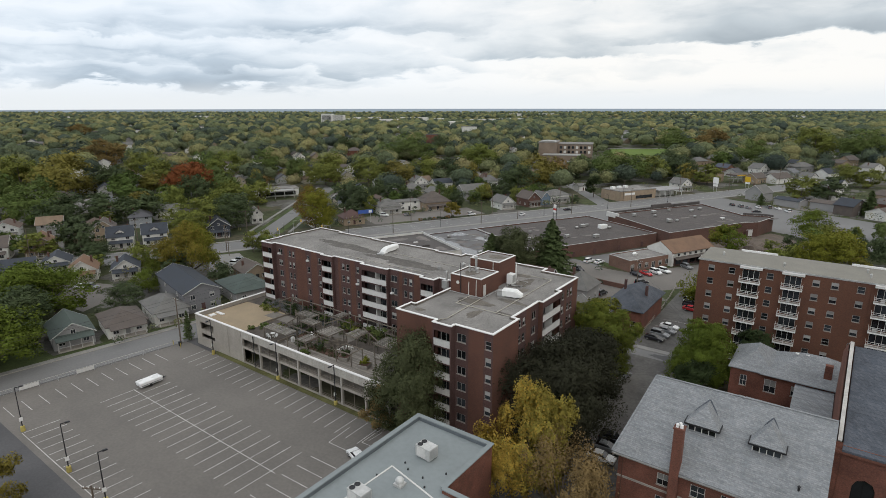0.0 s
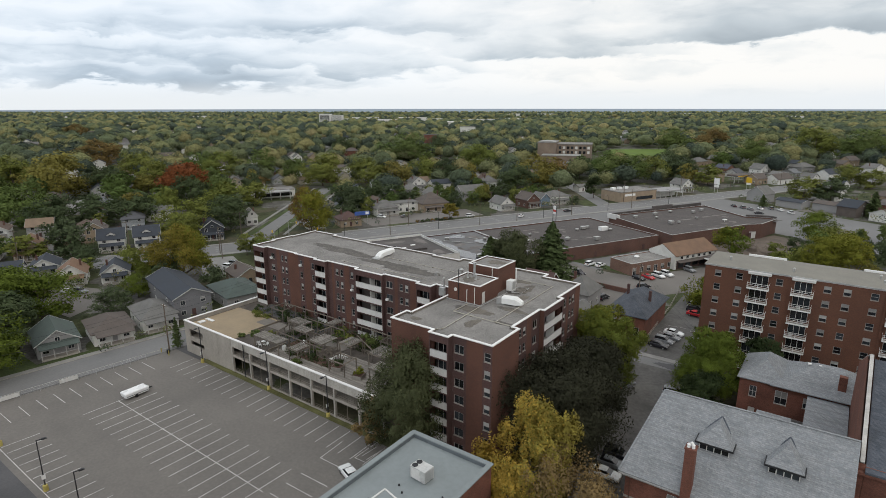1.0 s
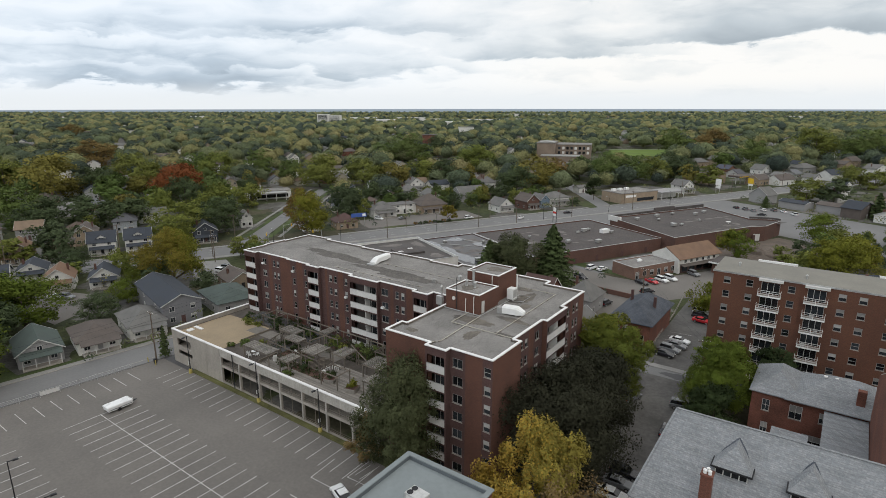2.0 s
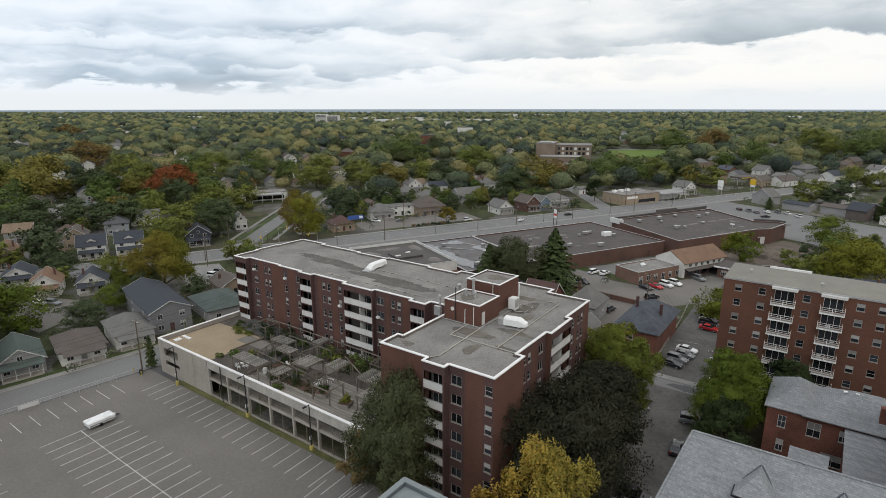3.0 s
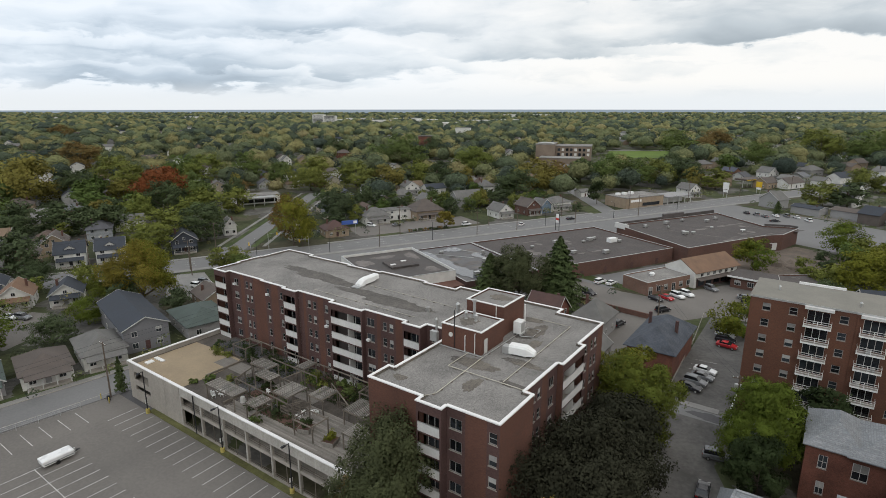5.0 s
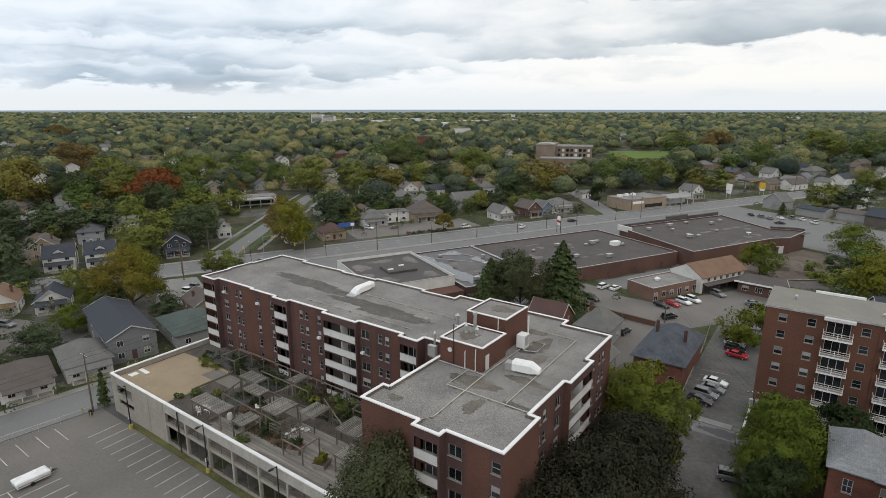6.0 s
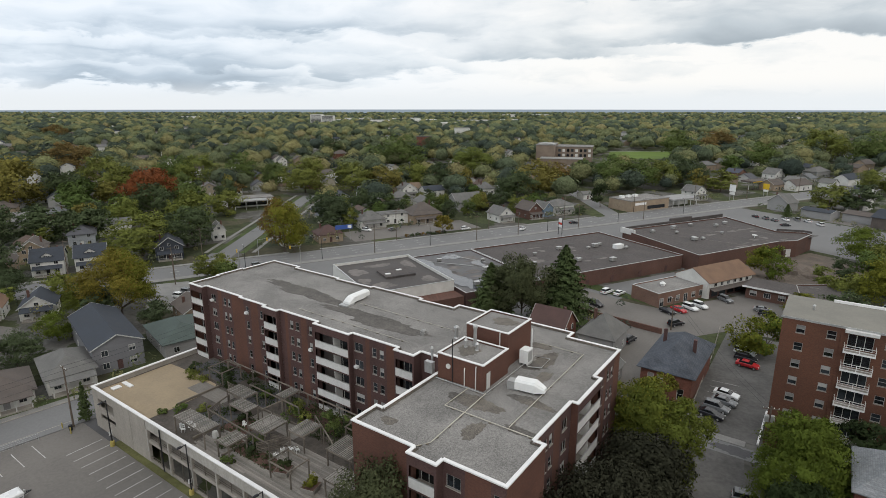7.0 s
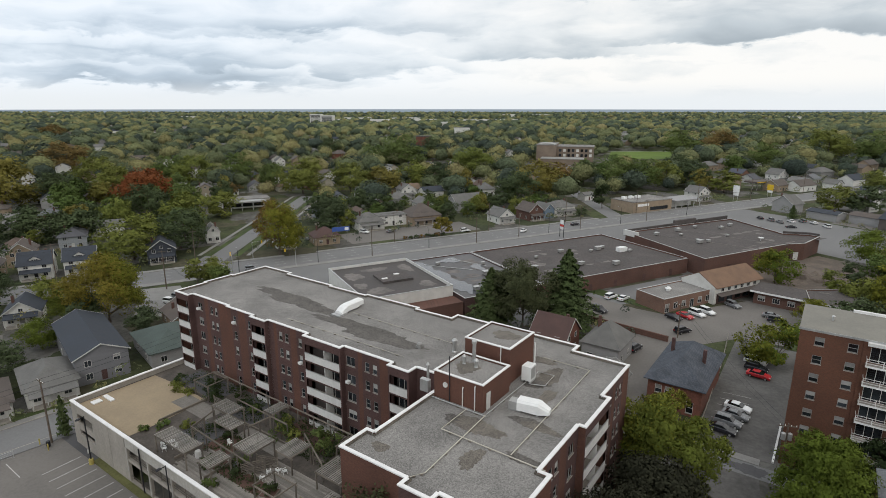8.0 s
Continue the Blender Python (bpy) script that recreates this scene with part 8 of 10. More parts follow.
def on_street(x, y, slack=0.0):
    s, d = frame_of(x, y)
    if -4 - slack < d < 18 + slack:
        return True
    for p, w, half, long in CROSS:
        w = Vector((*w, 0)).normalized()
        v = Vector((x - p[0], y - p[1], 0))
        if -5 < v.dot(w) < long and abs(v.x * w.y - v.y * w.x) < half + slack:
            return True
    return False


def in_field(x, y, slack=0.0):
    """Whether a place lies on the school field."""
    for (a, b), (c, d) in zip(FIELD, FIELD[1:] + FIELD[:1]):
        if (c - a) * (y - b) - (d - b) * (x - a) < -slack * math.hypot(c - a, d - b):
            return False
    return True


def kept_clear(x, y, slack=0.0):
    """Ground that stays free: the lots, the blocks, the shops, the nearby streets."""
    s, d = frame_of(x, y)
    if on_street(x, y, slack):
        return True
    if -8 < s < 248 and 16 < d < 108 + slack:
        return True
    if -137 - slack < x < 45 and -10 < y < 128 + slack:
        return True
    if -64 < x < -28 and 124 < y < 220:
        return True
    if -100 < x < -60 and 155 < y < 200:
        return True
    if west(y, 0)[0] - 12 < x < west(y, 0)[0] + 4 and y < 120:
        return True
    if (-204 < x < -174 and 56 < y < 78) or (-196 < x < -165 and 99 < y < 122) or in_field(x, y, 6.0):
        return True
    return any((x - a) ** 2 + (y - b) ** 2 < (c * 0.85 + slack) ** 2 for a, b, c in HOUSES)


r = random.Random(2024)
def grove(x, y):
    """The trees before the school field, where no house stands."""
    return -196 < x < -98 and (388 if x < -160 else 362) < y < 500


# rows of houses behind the main road
for row, d in enumerate((-52, -66, -108, -122, -166, -180, -226, -240)):
    s = -260
    while s < 420:
        s += r.uniform(13, 19)
        p = along(s, d + r.uniform(-3, 3))
        dist = (p - START).length
        if out_of_view(p.x, p.y) or on_street(p.x, p.y, 6) or dist > 520 or any((p.x - a) ** 2 + (p.y - b) ** 2 < (c + 8) ** 2 for a, b, c in HOUSES):
            continue
        if r.random() < 0.25 or (-262 < p.x < -176 and 600 < p.y < 770):
            continue
        face = ROAD_TURN + (0 if row % 2 == 0 else 180)
        style = r.choice(("gable", "side", "hip", "gable"))
        two = r.random() < 0.4
        spec = (face + r.uniform(-2, 2), r.uniform(7, 10), r.uniform(9, 12), 5.0 if two else 3.2, r.uniform(2.2, 3.2), style, None, None, "detached town house with a shingle roof among trees", r.random() < 0.5 and dist < 330, dist < 200, r.random() < 0.6)
        if not grove(p.x, p.y):
            house(p.x, p.y, *spec, plain=dist > 300)
# right-hand neighbourhood beyond the parking lots
for k in range(46):
    p = along(r.uniform(190, 430), r.choice((-30, 130, 150, 175, -60)) + r.uniform(-5, 5))
    if out_of_view(p.x, p.y) or kept_clear(p.x, p.y, 7) or grove(p.x, p.y):
        continue
    house(p.x, p.y, ROAD_TURN + r.choice((0, 90, 180)), r.uniform(8, 11), r.uniform(9, 12), r.choice((3.2, 5.0)), r.uniform(2.2, 3.0), r.choice(("gable", "side", "hip")), None, None, "detached town house with a shingle roof among trees", False, False, r.random() < 0.6)
# left-hand neighbourhood before the main road
for k in range(26):
    p = along(r.uniform(-210, -95), r.choice((22, 40, 62, 80)) + r.uniform(-3, 3))
    if out_of_view(p.x, p.y) or kept_clear(p.x, p.y, 8):
        continue
    house(p.x, p.y, ROAD_TURN + r.choice((0, 180)), r.uniform(7, 10), r.uniform(9, 12), 3.2, r.uniform(2.2, 3.0), r.choice(("gable", "side", "hip")), None, None, "small detached house with a shingle roof among trees", False, False, True)

# trees that can be told apart, by place
TREES = []
# leafy yards of the small houses
for kind, x, y, h, rad in (("near_green", -171.5, 78.5, 7, 4), ("near_dark", -212.6, 203.9, 15, 7.2), ("needle", -183.2, 286.5, 11, 3.4), ("near_lime", -11.0, 216.0, 14, 7.4), ("near_lime", -8, 226, 13, 7), ("near_green", -16.9, 268.9, 13, 7), ("near_green", -146, 34, 14, 8.5),
                           ("near_dark", -158, 38, 15, 9), ("near_green", -172.2, 54.4, 11, 8), ("near_dark", -162.5, 67.3, 7, 4.6), ("near_green", -178, 50, 13, 9), ("near_dark", -166, 45, 12, 7), 
                           ("near_green", -186, 90, 9, 5), ("near_dark", -214, 82, 8, 5), ("near_green", -133, 128, 9, 4), ("near_lime", -20.5, 176, 8, 5),
                           ("near_lime", -30, 196, 7, 4), ("near_green", -164, 30, 15, 9), ("near_dark", -176, 36, 13, 8), ("near_green", -150, 22, 12, 8), ("near_green", -190, 44, 12, 8)):
    plant(kind, x, y, h, rad)
    TREES.append((x, y, rad))
# beyond the main road
for kind, x, y, h, rad in (("green", -318, 99, 17.4, 11.1), ("dark", -295, 102, 11, 9.7), ("dark", -237, 87, 13.5, 7), ("yellow", -391, 139, 20.5, 17.6), ("lime", -444, 133, 16.3, 14.5), ("dark", -297, 169, 17.4, 9.1),
                           ("dark", -382, 165, 15.1, 11.1), ("green", -322, 147, 11, 8.7), ("green", -306, 154, 10.9, 8.4), ("dark", -291, 119, 13.3, 8.4), ("dark", -282, 124, 11.7, 7.5), ("dark", -272, 129, 8.4, 8.1),
                           ("lime", -267, 168, 15.7, 8.4), ("dark", -233, 147, 12.7, 9.8), ("orange", -322, 228, 10.8, 7), ("lime", -232, 129, 13.7, 10.1), ("green", -375, 272, 21.2, 9.3), ("lime", -381, 185, 24.7, 13.2),
                           ("lime", -387, 245, 21.5, 12.2), ("orange", -553, 234, 20.2, 16.1), ("needle", -557, 219, 13.2, 6.7), ("lime", -276, 195, 8.6, 7.5), ("lime", -243, 75, 9.4, 6.2)):
    plant(kind, x, y, h, rad)
    TREES.append((x, y, rad))
# behind the roadside houses
for kind, x, y, h, rad in (("green", -257, 70, 9.6, 5.3), ("orange", -1087, 422, 16.9, 15.7), ("green", -413, 245, 19.3, 10.7), ("dark", -219, 212, 14.8, 8.2), ("dark", -214, 240, 12.1, 7.2), ("dark", -229, 240, 12.5, 5.2),
                           ("lime", -305, 270, 20.1, 13.6), ("lime", -276, 283, 18.9, 12.3), ("yellow", -259, 295, 17.2, 11.4), ("lime", -261, 326, 17.4, 8.4), ("dark", -253, 341, 16.8, 9.5), ("yellow", -222, 330, 14.9, 5),
                           ("dark", -176, 313, 18.9, 10.5), ("yellow", -173, 335, 22.1, 14.4), ("orange", -179, 377, 17.1, 8.4), ("lime", -257, 398, 21.7, 14.8), ("green", -341, 413, 25.5, 18), ("green", -368, 408, 17.9, 12.3),
                           ("yellow", -179, 281, 9.6, 4), ("needle", -194, 270, 8.2, 3), ("dark", -488, 466, 15.8, 12.1), ("dark", -367, 492, 23.9, 11), ("green", -281, 416, 16.4, 10.1)):
    plant(kind, x, y, h, rad)
    TREES.append((x, y, rad))
# round the school road and the filling station
for kind, x, y, h, rad in (("dark", -241, 409, 14.5, 8.5), ("green", -331, 268, 16.3, 7.6), ("green", -152, 407, 18.5, 10.5), ("green", -138, 414, 19.0, 11.0), ("lime", -126, 432, 18.0, 10.0), ("green", -164, 430, 19.5, 10.5), ("dark", -176, 412, 16.0, 8.5), ("green", -186, 441, 16.5, 9.0), ("dark", -113, 440, 17.0, 9.5), ("dark", -129, 482, 19.0, 11.5), ("dark", -115, 468, 17.0, 9.5), ("yellow", -105, 434, 12.9, 6.1),
                           ("lime", -89, 429, 9.8, 8.9), ("dark", -17, 394, 11.8, 9), ("lime", -9, 471, 11.2, 9.6),
                           ("lime", 3, 472, 5.9, 7.5), ("lime", -30, 391, 8.2, 8), ("needle", -46, 352, 7.1, 2.9), ("needle", 2, 351, 12.8, 5.6), ("green", -100, 540, 14.0, 8.6), ("orange", -139, 686, 19.4, 19),
                           ("green", -87, 604, 15.4, 13.8), ("green", -166, 648, 23, 18.2), ("lime", -43, 716, 15.9, 19.5), ("dark", -64, 532, 12.4, 8.5), ("green", -2, 695, 13.6, 18.9)):
    plant(kind, x, y, h, rad)
    TREES.append((x, y, rad))
# young trees and bushes in the roadside gardens
for kind, x, y, h, rad in (("lime", -182.4, 284.7, 8.5, 3.6), ("needle", -191.5, 264.8, 9, 2.6), ("dark", -133.2, 302.4, 4.5, 2.6), ("dark", -177.2, 288.4, 8, 3.6), ("green", -162.6, 273.0, 4.5, 2.2), ("dark", -155.8, 277.9, 5, 2.4), ("green", -157.2, 293.7, 7, 3), ("dark", -144.6, 285.9, 4.2, 2.2), ("green", -141.9, 296.1, 6, 2.8), ("dark", -216.9, 284.5, 8, 3.6), ("green", -179.7, 311.1, 10, 4.2), ("lime", -179.2, 265.2, 4.2, 2.2), ("dark", -204.0, 293.7, 8, 3.6)):
    if not any((x - a) ** 2 + (y - b) ** 2 < (0.75 * c) ** 2 for a, b, c in HOUSES) and not on_street(x, y, 1.0):
        plant(kind, x, y, h, rad)
        TREES.append((x, y, rad))
# town trees by chance
MIXED = ["green"] * 9 + ["dark"] * 8 + ["lime"] * 7 + ["yellow"] * 2 + ["orange"] + ["needle"]


def crowded(x, y, rad, near=0.72):
    return any((x - a) ** 2 + (y - b) ** 2 < (near * (rad + c)) ** 2 for a, b, c in TREES)


def open_row(x, y):
    """The roadside gardens, where hardly a tree stands."""
    s, d = frame_of(x, y)
    return (-115 < s < 170 and -24 < d < 18) or (30 < s < 165 and -42 < d < -20) or (165 < s < 420 and -45 < d < 18) or (246 < s < 400 and 16 < d < 130) or (-100 < x < -40 and 126 < y < 162)


for s in range(34, 166, 5):
    p = along(s + r.uniform(-2, 2), r.choice((-28, -34, -40, -44, -48, -52)))
    if not kept_clear(p.x, p.y, 1.5):
        plant(r.choice(("dark", "dark", "green", "dark", "lime")), p.x, p.y, r.uniform(6, 10), r.uniform(3.0, 4.6), s)
        TREES.append((p.x, p.y, 3.0))
count = 0
for k in range(4000):
    if count >= 110:
        break
    f = 130 + 250 * r.random() ** 0.7
    side = r.uniform(-1, 1) * (f * 0.82 + 25)
    p = START + VIEW * f + SIDE * side
    s, d = frame_of(p.x, p.y)
    low = f < 260 or (0 < s < 165 and -118 < d < 0)
    h = r.uniform(5, 9) if low else r.uniform(9, 18)
    rad = h * r.uniform(0.38, 0.55)
    if out_of_view(p.x, p.y) or kept_clear(p.x, p.y, 2.0) or open_row(p.x, p.y) or crowded(p.x, p.y, rad) or hides(p.x, p.y, rad, h):
        continue
    plant(r.choice(MIXED), p.x, p.y, h, rad, k)
    TREES.append((p.x, p.y, rad))
    count += 1

# further trees and far woods: lumpy crowns, coarser as they go back, with a tone for each tree
g = np.random.default_rng(77)


def lobed(d, o):
    """How far a crown swells along each way d, with lobes round the ways o."""
    near = np.max(np.einsum("cpk,clk->cpl", d, o), axis=2)
    return 0.56 + 0.5 * np.clip((near - 0.6) / 0.4, 0, 1) ** 0.7


def quad_mesh(name, co, faces, tone, mat):
    me = bpy.data.meshes.new(name)
    me.vertices.add(len(co))
    me.loops.add(4 * len(faces))
    me.polygons.add(len(faces))
    me.vertices.foreach_set("co", co.astype(np.float32).ravel())
    me.loops.foreach_set("vertex_index", faces.astype(np.int32).ravel())
    me.polygons.foreach_set("loop_start", np.arange(0, 4 * len(faces), 4, dtype=np.int32))
    me.polygons.foreach_set("use_smooth", np.ones(len(faces), dtype=bool))
    me.materials.append(mat)
    me.attributes.new("tone", "FLOAT", "FACE").data.foreach_set("value", tone.astype(np.float32))
    me.update()
    return me


spots, ways, sizes, tones = [], [], [], []
cores, core_faces, core_tones, base = [], [], [], 0
for near, far, trees, per, size, wide, segs, rings in ((0, 0, 0, 44, 0.55, 1.5, 0, 0), (330, 580, 620, 160, 1.3, 6.6, 10, 6), (570, 950, 1700, 70, 1.9, 7.2, 9, 5), (950, 1900, 4200, 12, 2.6, 7.6, 8, 5), (1900, 4150, 5600, 0, 0, 10.0, 5, 3)):
    cell, xs, ys, rs = {}, [], [], []
    for k in range(trees * 5):
        if len(xs) >= trees:
            break
        f = near + (far - near) * r.random() ** 0.8
        q = START + VIEW * f + SIDE * (r.uniform(-1, 1) * (f * 0.82 + 30))
        rad = wide * r.choice((0.5, 0.7, 0.85, 1.0, 1.15, 1.4, 1.7))
        if (f < 960 and kept_clear(q.x, q.y, 3.5)) or (f < 1900 and hides(q.x, q.y, rad, 11.0)) or (f < 430 and (crowded(q.x, q.y, rad) or open_row(q.x, q.y))):
            continue
        a, b = int(q.x // 18), int(q.y // 18)
        if f < 1900 and any((q.x - u) ** 2 + (q.y - v) ** 2 < (0.66 * (rad + w)) ** 2 for i in (-1, 0, 1) for j in (-1, 0, 1) for u, v, w in cell.get((a + i, b + j), ())):
            continue
        cell.setdefault((a, b), []).append((q.x, q.y, rad))
        xs.append(q.x)
        ys.append(q.y)
        rs.append(rad)
    if not trees:
        # garden shrubs and young trees round the houses
        for hx, hy, hr in HOUSES:
            for k in range(9):
                turn = r.uniform(0, 6.28)
                off = hr * r.uniform(1.1, 2.0) + 2.0
                x, y = hx + off * math.cos(turn), hy + off * math.sin(turn)
                if on_street(x, y, 1) or (-137 < x < 45 and -10 < y < 128) or (-8 < frame_of(x, y)[0] < 200 and 16 < frame_of(x, y)[1] < 92) or (-64 < x < -28 and 124 < y < 220) or any((x - a) ** 2 + (y - b) ** 2 < (c * 0.97 + 2.4) ** 2 for a, b, c in HOUSES):
                    continue
                xs.append(x)
                ys.append(y)
                rs.append(r.choice((0.9, 1.2, 1.6, 2.0, 2.6)))
    x, y, rad = np.array(xs), np.array(ys), np.array(rs)
    c = len(x)
    h = np.clip(rad * g.uniform(1.5, 2.3, c), 1.5, 19)
    tone = g.random(c)
    o = g.normal(0, 1, (c, 12, 3))
    o[:, :, 2] = np.abs(o[:, :, 2]) * 0.8
    o /= np.linalg.norm(o, axis=2, keepdims=True)
    mid = np.stack([x, y, h * 0.5], 1)[:, None, :]
    half = np.stack([rad, rad, h * 0.5], 1)[:, None, :]
    if per:
        d = g.normal(0, 1, (c, per, 3))
        d /= np.linalg.norm(d, axis=2, keepdims=True)
        d[:, :, 2] = np.where(d[:, :, 2] < -0.35, -d[:, :, 2], d[:, :, 2])
        out = lobed(d, o)[:, :, None] + 0.08 * g.random((c, per, 1))
        q = mid + d * out * half
        spots.append(q.reshape(-1, 3))
        pick = np.argmax(np.einsum("cpk,clk->cpl", d, o), axis=2)
        lean = d - 0.55 * np.take_along_axis(o, pick[:, :, None], 1)
        ways.append((lean / (np.linalg.norm(lean, axis=2, keepdims=True) + 1e-9) + 0.9 * d + np.array([0, 0, 0.3])).reshape(-1, 3))
        sizes.append((size * np.clip(rad / wide, 0.25, 1.0)[:, None] * g.uniform(0.7, 1.3, (c, per))).reshape(-1))
        tones.append(np.repeat(tone, per))
    if not segs:
        continue
    # the closed, lumpy heart of each crown
    up = np.linspace(-0.75, 0.985, rings)
    ang = np.arange(segs) * 2 * np.pi / segs
    flat = np.sqrt(1 - up ** 2)
    d = np.stack([flat[:, None] * np.cos(ang), flat[:, None] * np.sin(ang), np.repeat(up[:, None], segs, 1)], 2).reshape(1, -1, 3)
    d = np.repeat(d, c, 0) + g.normal(0, 0.12, (c, rings * segs, 3))
    d /= np.linalg.norm(d, axis=2, keepdims=True)
    inner = 0.8 if per > 200 else 0.84 if per > 50 else 0.93
    cores.append((mid + d * (lobed(d, o)[:, :, None] * inner + 0.05 * g.random((c, rings * segs, 1))) * half).reshape(-1, 3))
    one = np.array([(i * segs + j, i * segs + (j + 1) % segs, (i + 1) * segs + (j + 1) % segs, (i + 1) * segs + j) for i in range(rings - 1) for j in range(segs)])
    core_faces.append((one[None] + base + (np.arange(c) * rings * segs)[:, None, None]).reshape(-1, 4))
    core_tones.append(np.repeat(tone, len(one)))
    base += c * rings * segs
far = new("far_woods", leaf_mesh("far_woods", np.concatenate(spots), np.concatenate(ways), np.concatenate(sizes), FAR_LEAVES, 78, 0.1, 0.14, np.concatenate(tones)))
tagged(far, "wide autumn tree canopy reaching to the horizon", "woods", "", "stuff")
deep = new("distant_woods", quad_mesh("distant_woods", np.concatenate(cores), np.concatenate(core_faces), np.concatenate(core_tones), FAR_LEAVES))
tagged(deep, "rounded crowns of distant autumn woods", "woods", "", "stuff")

# the roofs of the further town, too many to count
town = MB()
for x, y in FAR_ROOFS:
    if any((x - a) ** 2 + (y - b) ** 2 < (c + 6) ** 2 for a, b, c in HOUSES):
        continue
    w, d, h, rise = r.uniform(4.5, 7.5), r.uniform(4, 6), r.choice((4.2, 5.4, 6.4)), r.uniform(2.4, 3.4)
    turn = radians(ROAD_TURN + r.choice((0, 90, 90, 180)) + r.uniform(-6, 6))
    co, si = math.cos(turn), math.sin(turn)

    def spin(px, py, pz):
        return (x + px * co - py * si, y + px * si + py * co, pz)

    tone = r.choice((0, 0, 1, 2))
    prof = [(-d, 0), (d, 0), (d, h), (0, h + rise), (-d, h)]
    town.loft([[spin(-w, a, b) for a, b in prof], [spin(w, a, b) for a, b in prof]], tone)
    cover = 3 + r.choice((0, 1, 2))
    for sg in (-1, 1):
        pts = [spin(-w - 0.5, sg * (d + 0.5), h - 0.1), spin(w + 0.5, sg * (d + 0.5), h - 0.1), spin(w + 0.5, 0, h + rise + 0.25), spin(-w - 0.5, 0, h + rise + 0.25)]
        town.slab(pts if sg < 0 else pts[::-1], 0.2, cover)
solid("distant_houses", town, (PALE_WALL, TAN_WALL, GREY_WALL, GREY_ROOF, BROWN_ROOF, NAVY_ROOF), "pale distant houses scattered among the far trees", "houses", "stuff")

# pale flat-roofed works near the lake
for x, y, w in ((-1300, 1254, 70), (-1390, 1448, 90), (-1143, 1287, 60), (-1259, 1535, 110), (-1067, 1411, 80), (-846, 1188, 50), (-920, 1438, 90), (-873, 1542, 70), (-1405, 2526, 60), (-1273, 2610, 80), (-732, 3159, 70), (-206, 2547, 60), (-2128, 1283, 60)):
    ob = thing("distant_building", "long pale flat-roofed works far beyond the trees", "building", x, y, 0, r.uniform(30, 70), group="distant buildings")
    part("wall", MB().box(-w / 2, w / 2, -14, 14, 0, 15), PALE_WALL, ob)
    part("roof", MB().box(-w / 2 - 0.4, w / 2 + 0.4, -14.4, 14.4, 15, 15.6), COPING, ob)
block_far = thing("distant_building", "pale block standing above far trees", "building", -532, 793, 0, 40, group="distant buildings")
part("wall", MB().box(-12, 12, -9, 9, 0, 20), PALE_WALL, block_far)
part("roof", MB().box(-12.4, 12.4, -9.4, 9.4, 20, 20.6), GRAVEL, block_far)
block_far = thing("distant_building", "red brick block standing above far trees", "building", -400, 520, 0, 40, group="distant buildings")
part("wall", MB().box(-8, 8, -7, 7, 0, 22), OLD_BRICK, block_far)
part("roof", MB().box(-8.3, 8.3, -7.3, 7.3, 22, 22.6), TAR, block_far)


# ---- cars ----
def car(x, y, rz, paint, kind="car", label="parked car"):
    """A parked car: shaped body, glazed cabin, roof, wheels with rims, lamps."""
    tall = kind in ("suv", "van")
    ob = thing("car", label, "car", x, y, 0.03, rz)
    side = [(-2.2, 0.38), (-2.15, 0.95), (-1.5, 1.02 if not tall else 1.08), (0.85, 1.0 if not tall else 1.08), (1.9, 0.82), (2.2, 0.7), (2.22, 0.36)]
    rings = []
    for yy, k in ((-0.9, 0.9), (-0.8, 1.0), (0.8, 1.0), (0.9, 0.9)):
        rings.append([(px * (0.985 if k < 1 else 1), yy, 0.28 + (pz - 0.28) * k) for px, pz in side])
    part("body", MB().loft(rings), paint, ob)
    top = 1.72 if tall else 1.42
    b0, b1, t0, t1 = (-2.05, 0.95, -1.85, 0.25) if tall else (-1.7, 0.95, -1.05, 0.2)
    base = 1.05 if tall else 0.98
    cab = MB().loft([[(b0, -0.78, base), (b1, -0.78, base), (b1, 0.78, base), (b0, 0.78, base)], [(t0, -0.64, top - 0.04), (t1, -0.64, top - 0.04), (t1, 0.64, top - 0.04), (t0, 0.64, top - 0.04)]])
    part("cabin_glass", cab, CAR_GLASS, ob, "dark car windows")
    part("roof", MB().loft([[(t0 - 0.06, -0.67, top - 0.05), (t1 + 0.06, -0.67, top - 0.05), (t1 + 0.06, 0.67, top - 0.05), (t0 - 0.06, 0.67, top - 0.05)], [(t0 + 0.08, -0.58, top + 0.03), (t1 - 0.1, -0.58, top + 0.03), (t1 - 0.1, 0.58, top + 0.03), (t0 + 0.08, 0.58, top + 0.03)]]), paint, ob)
    for wx in (-1.35, 1.38):
        for wy in (-0.82, 0.82):
            wheel = part("wheel", MB().tube([(wx, wy - 0.1, 0.3), (wx, wy + 0.1, 0.3)], 0.32, 12), RUBBER, ob)
            part("rim", MB().tube([(wx, wy + (0.1 if wy > 0 else -0.1), 0.3), (wx, wy + (0.115 if wy > 0 else -0.115), 0.3)], 0.2, 10), METAL, wheel)
    for wy in (-0.62, 0.62):
        part("headlight", MB().box(2.1, 2.21, wy - 0.2, wy + 0.2, 0.6, 0.74), TRIM, ob)
        part("tail_light", MB().box(-2.19, -2.1, wy - 0.18, wy + 0.18, 0.72, 0.92), LAMP_RED, ob)
    return ob


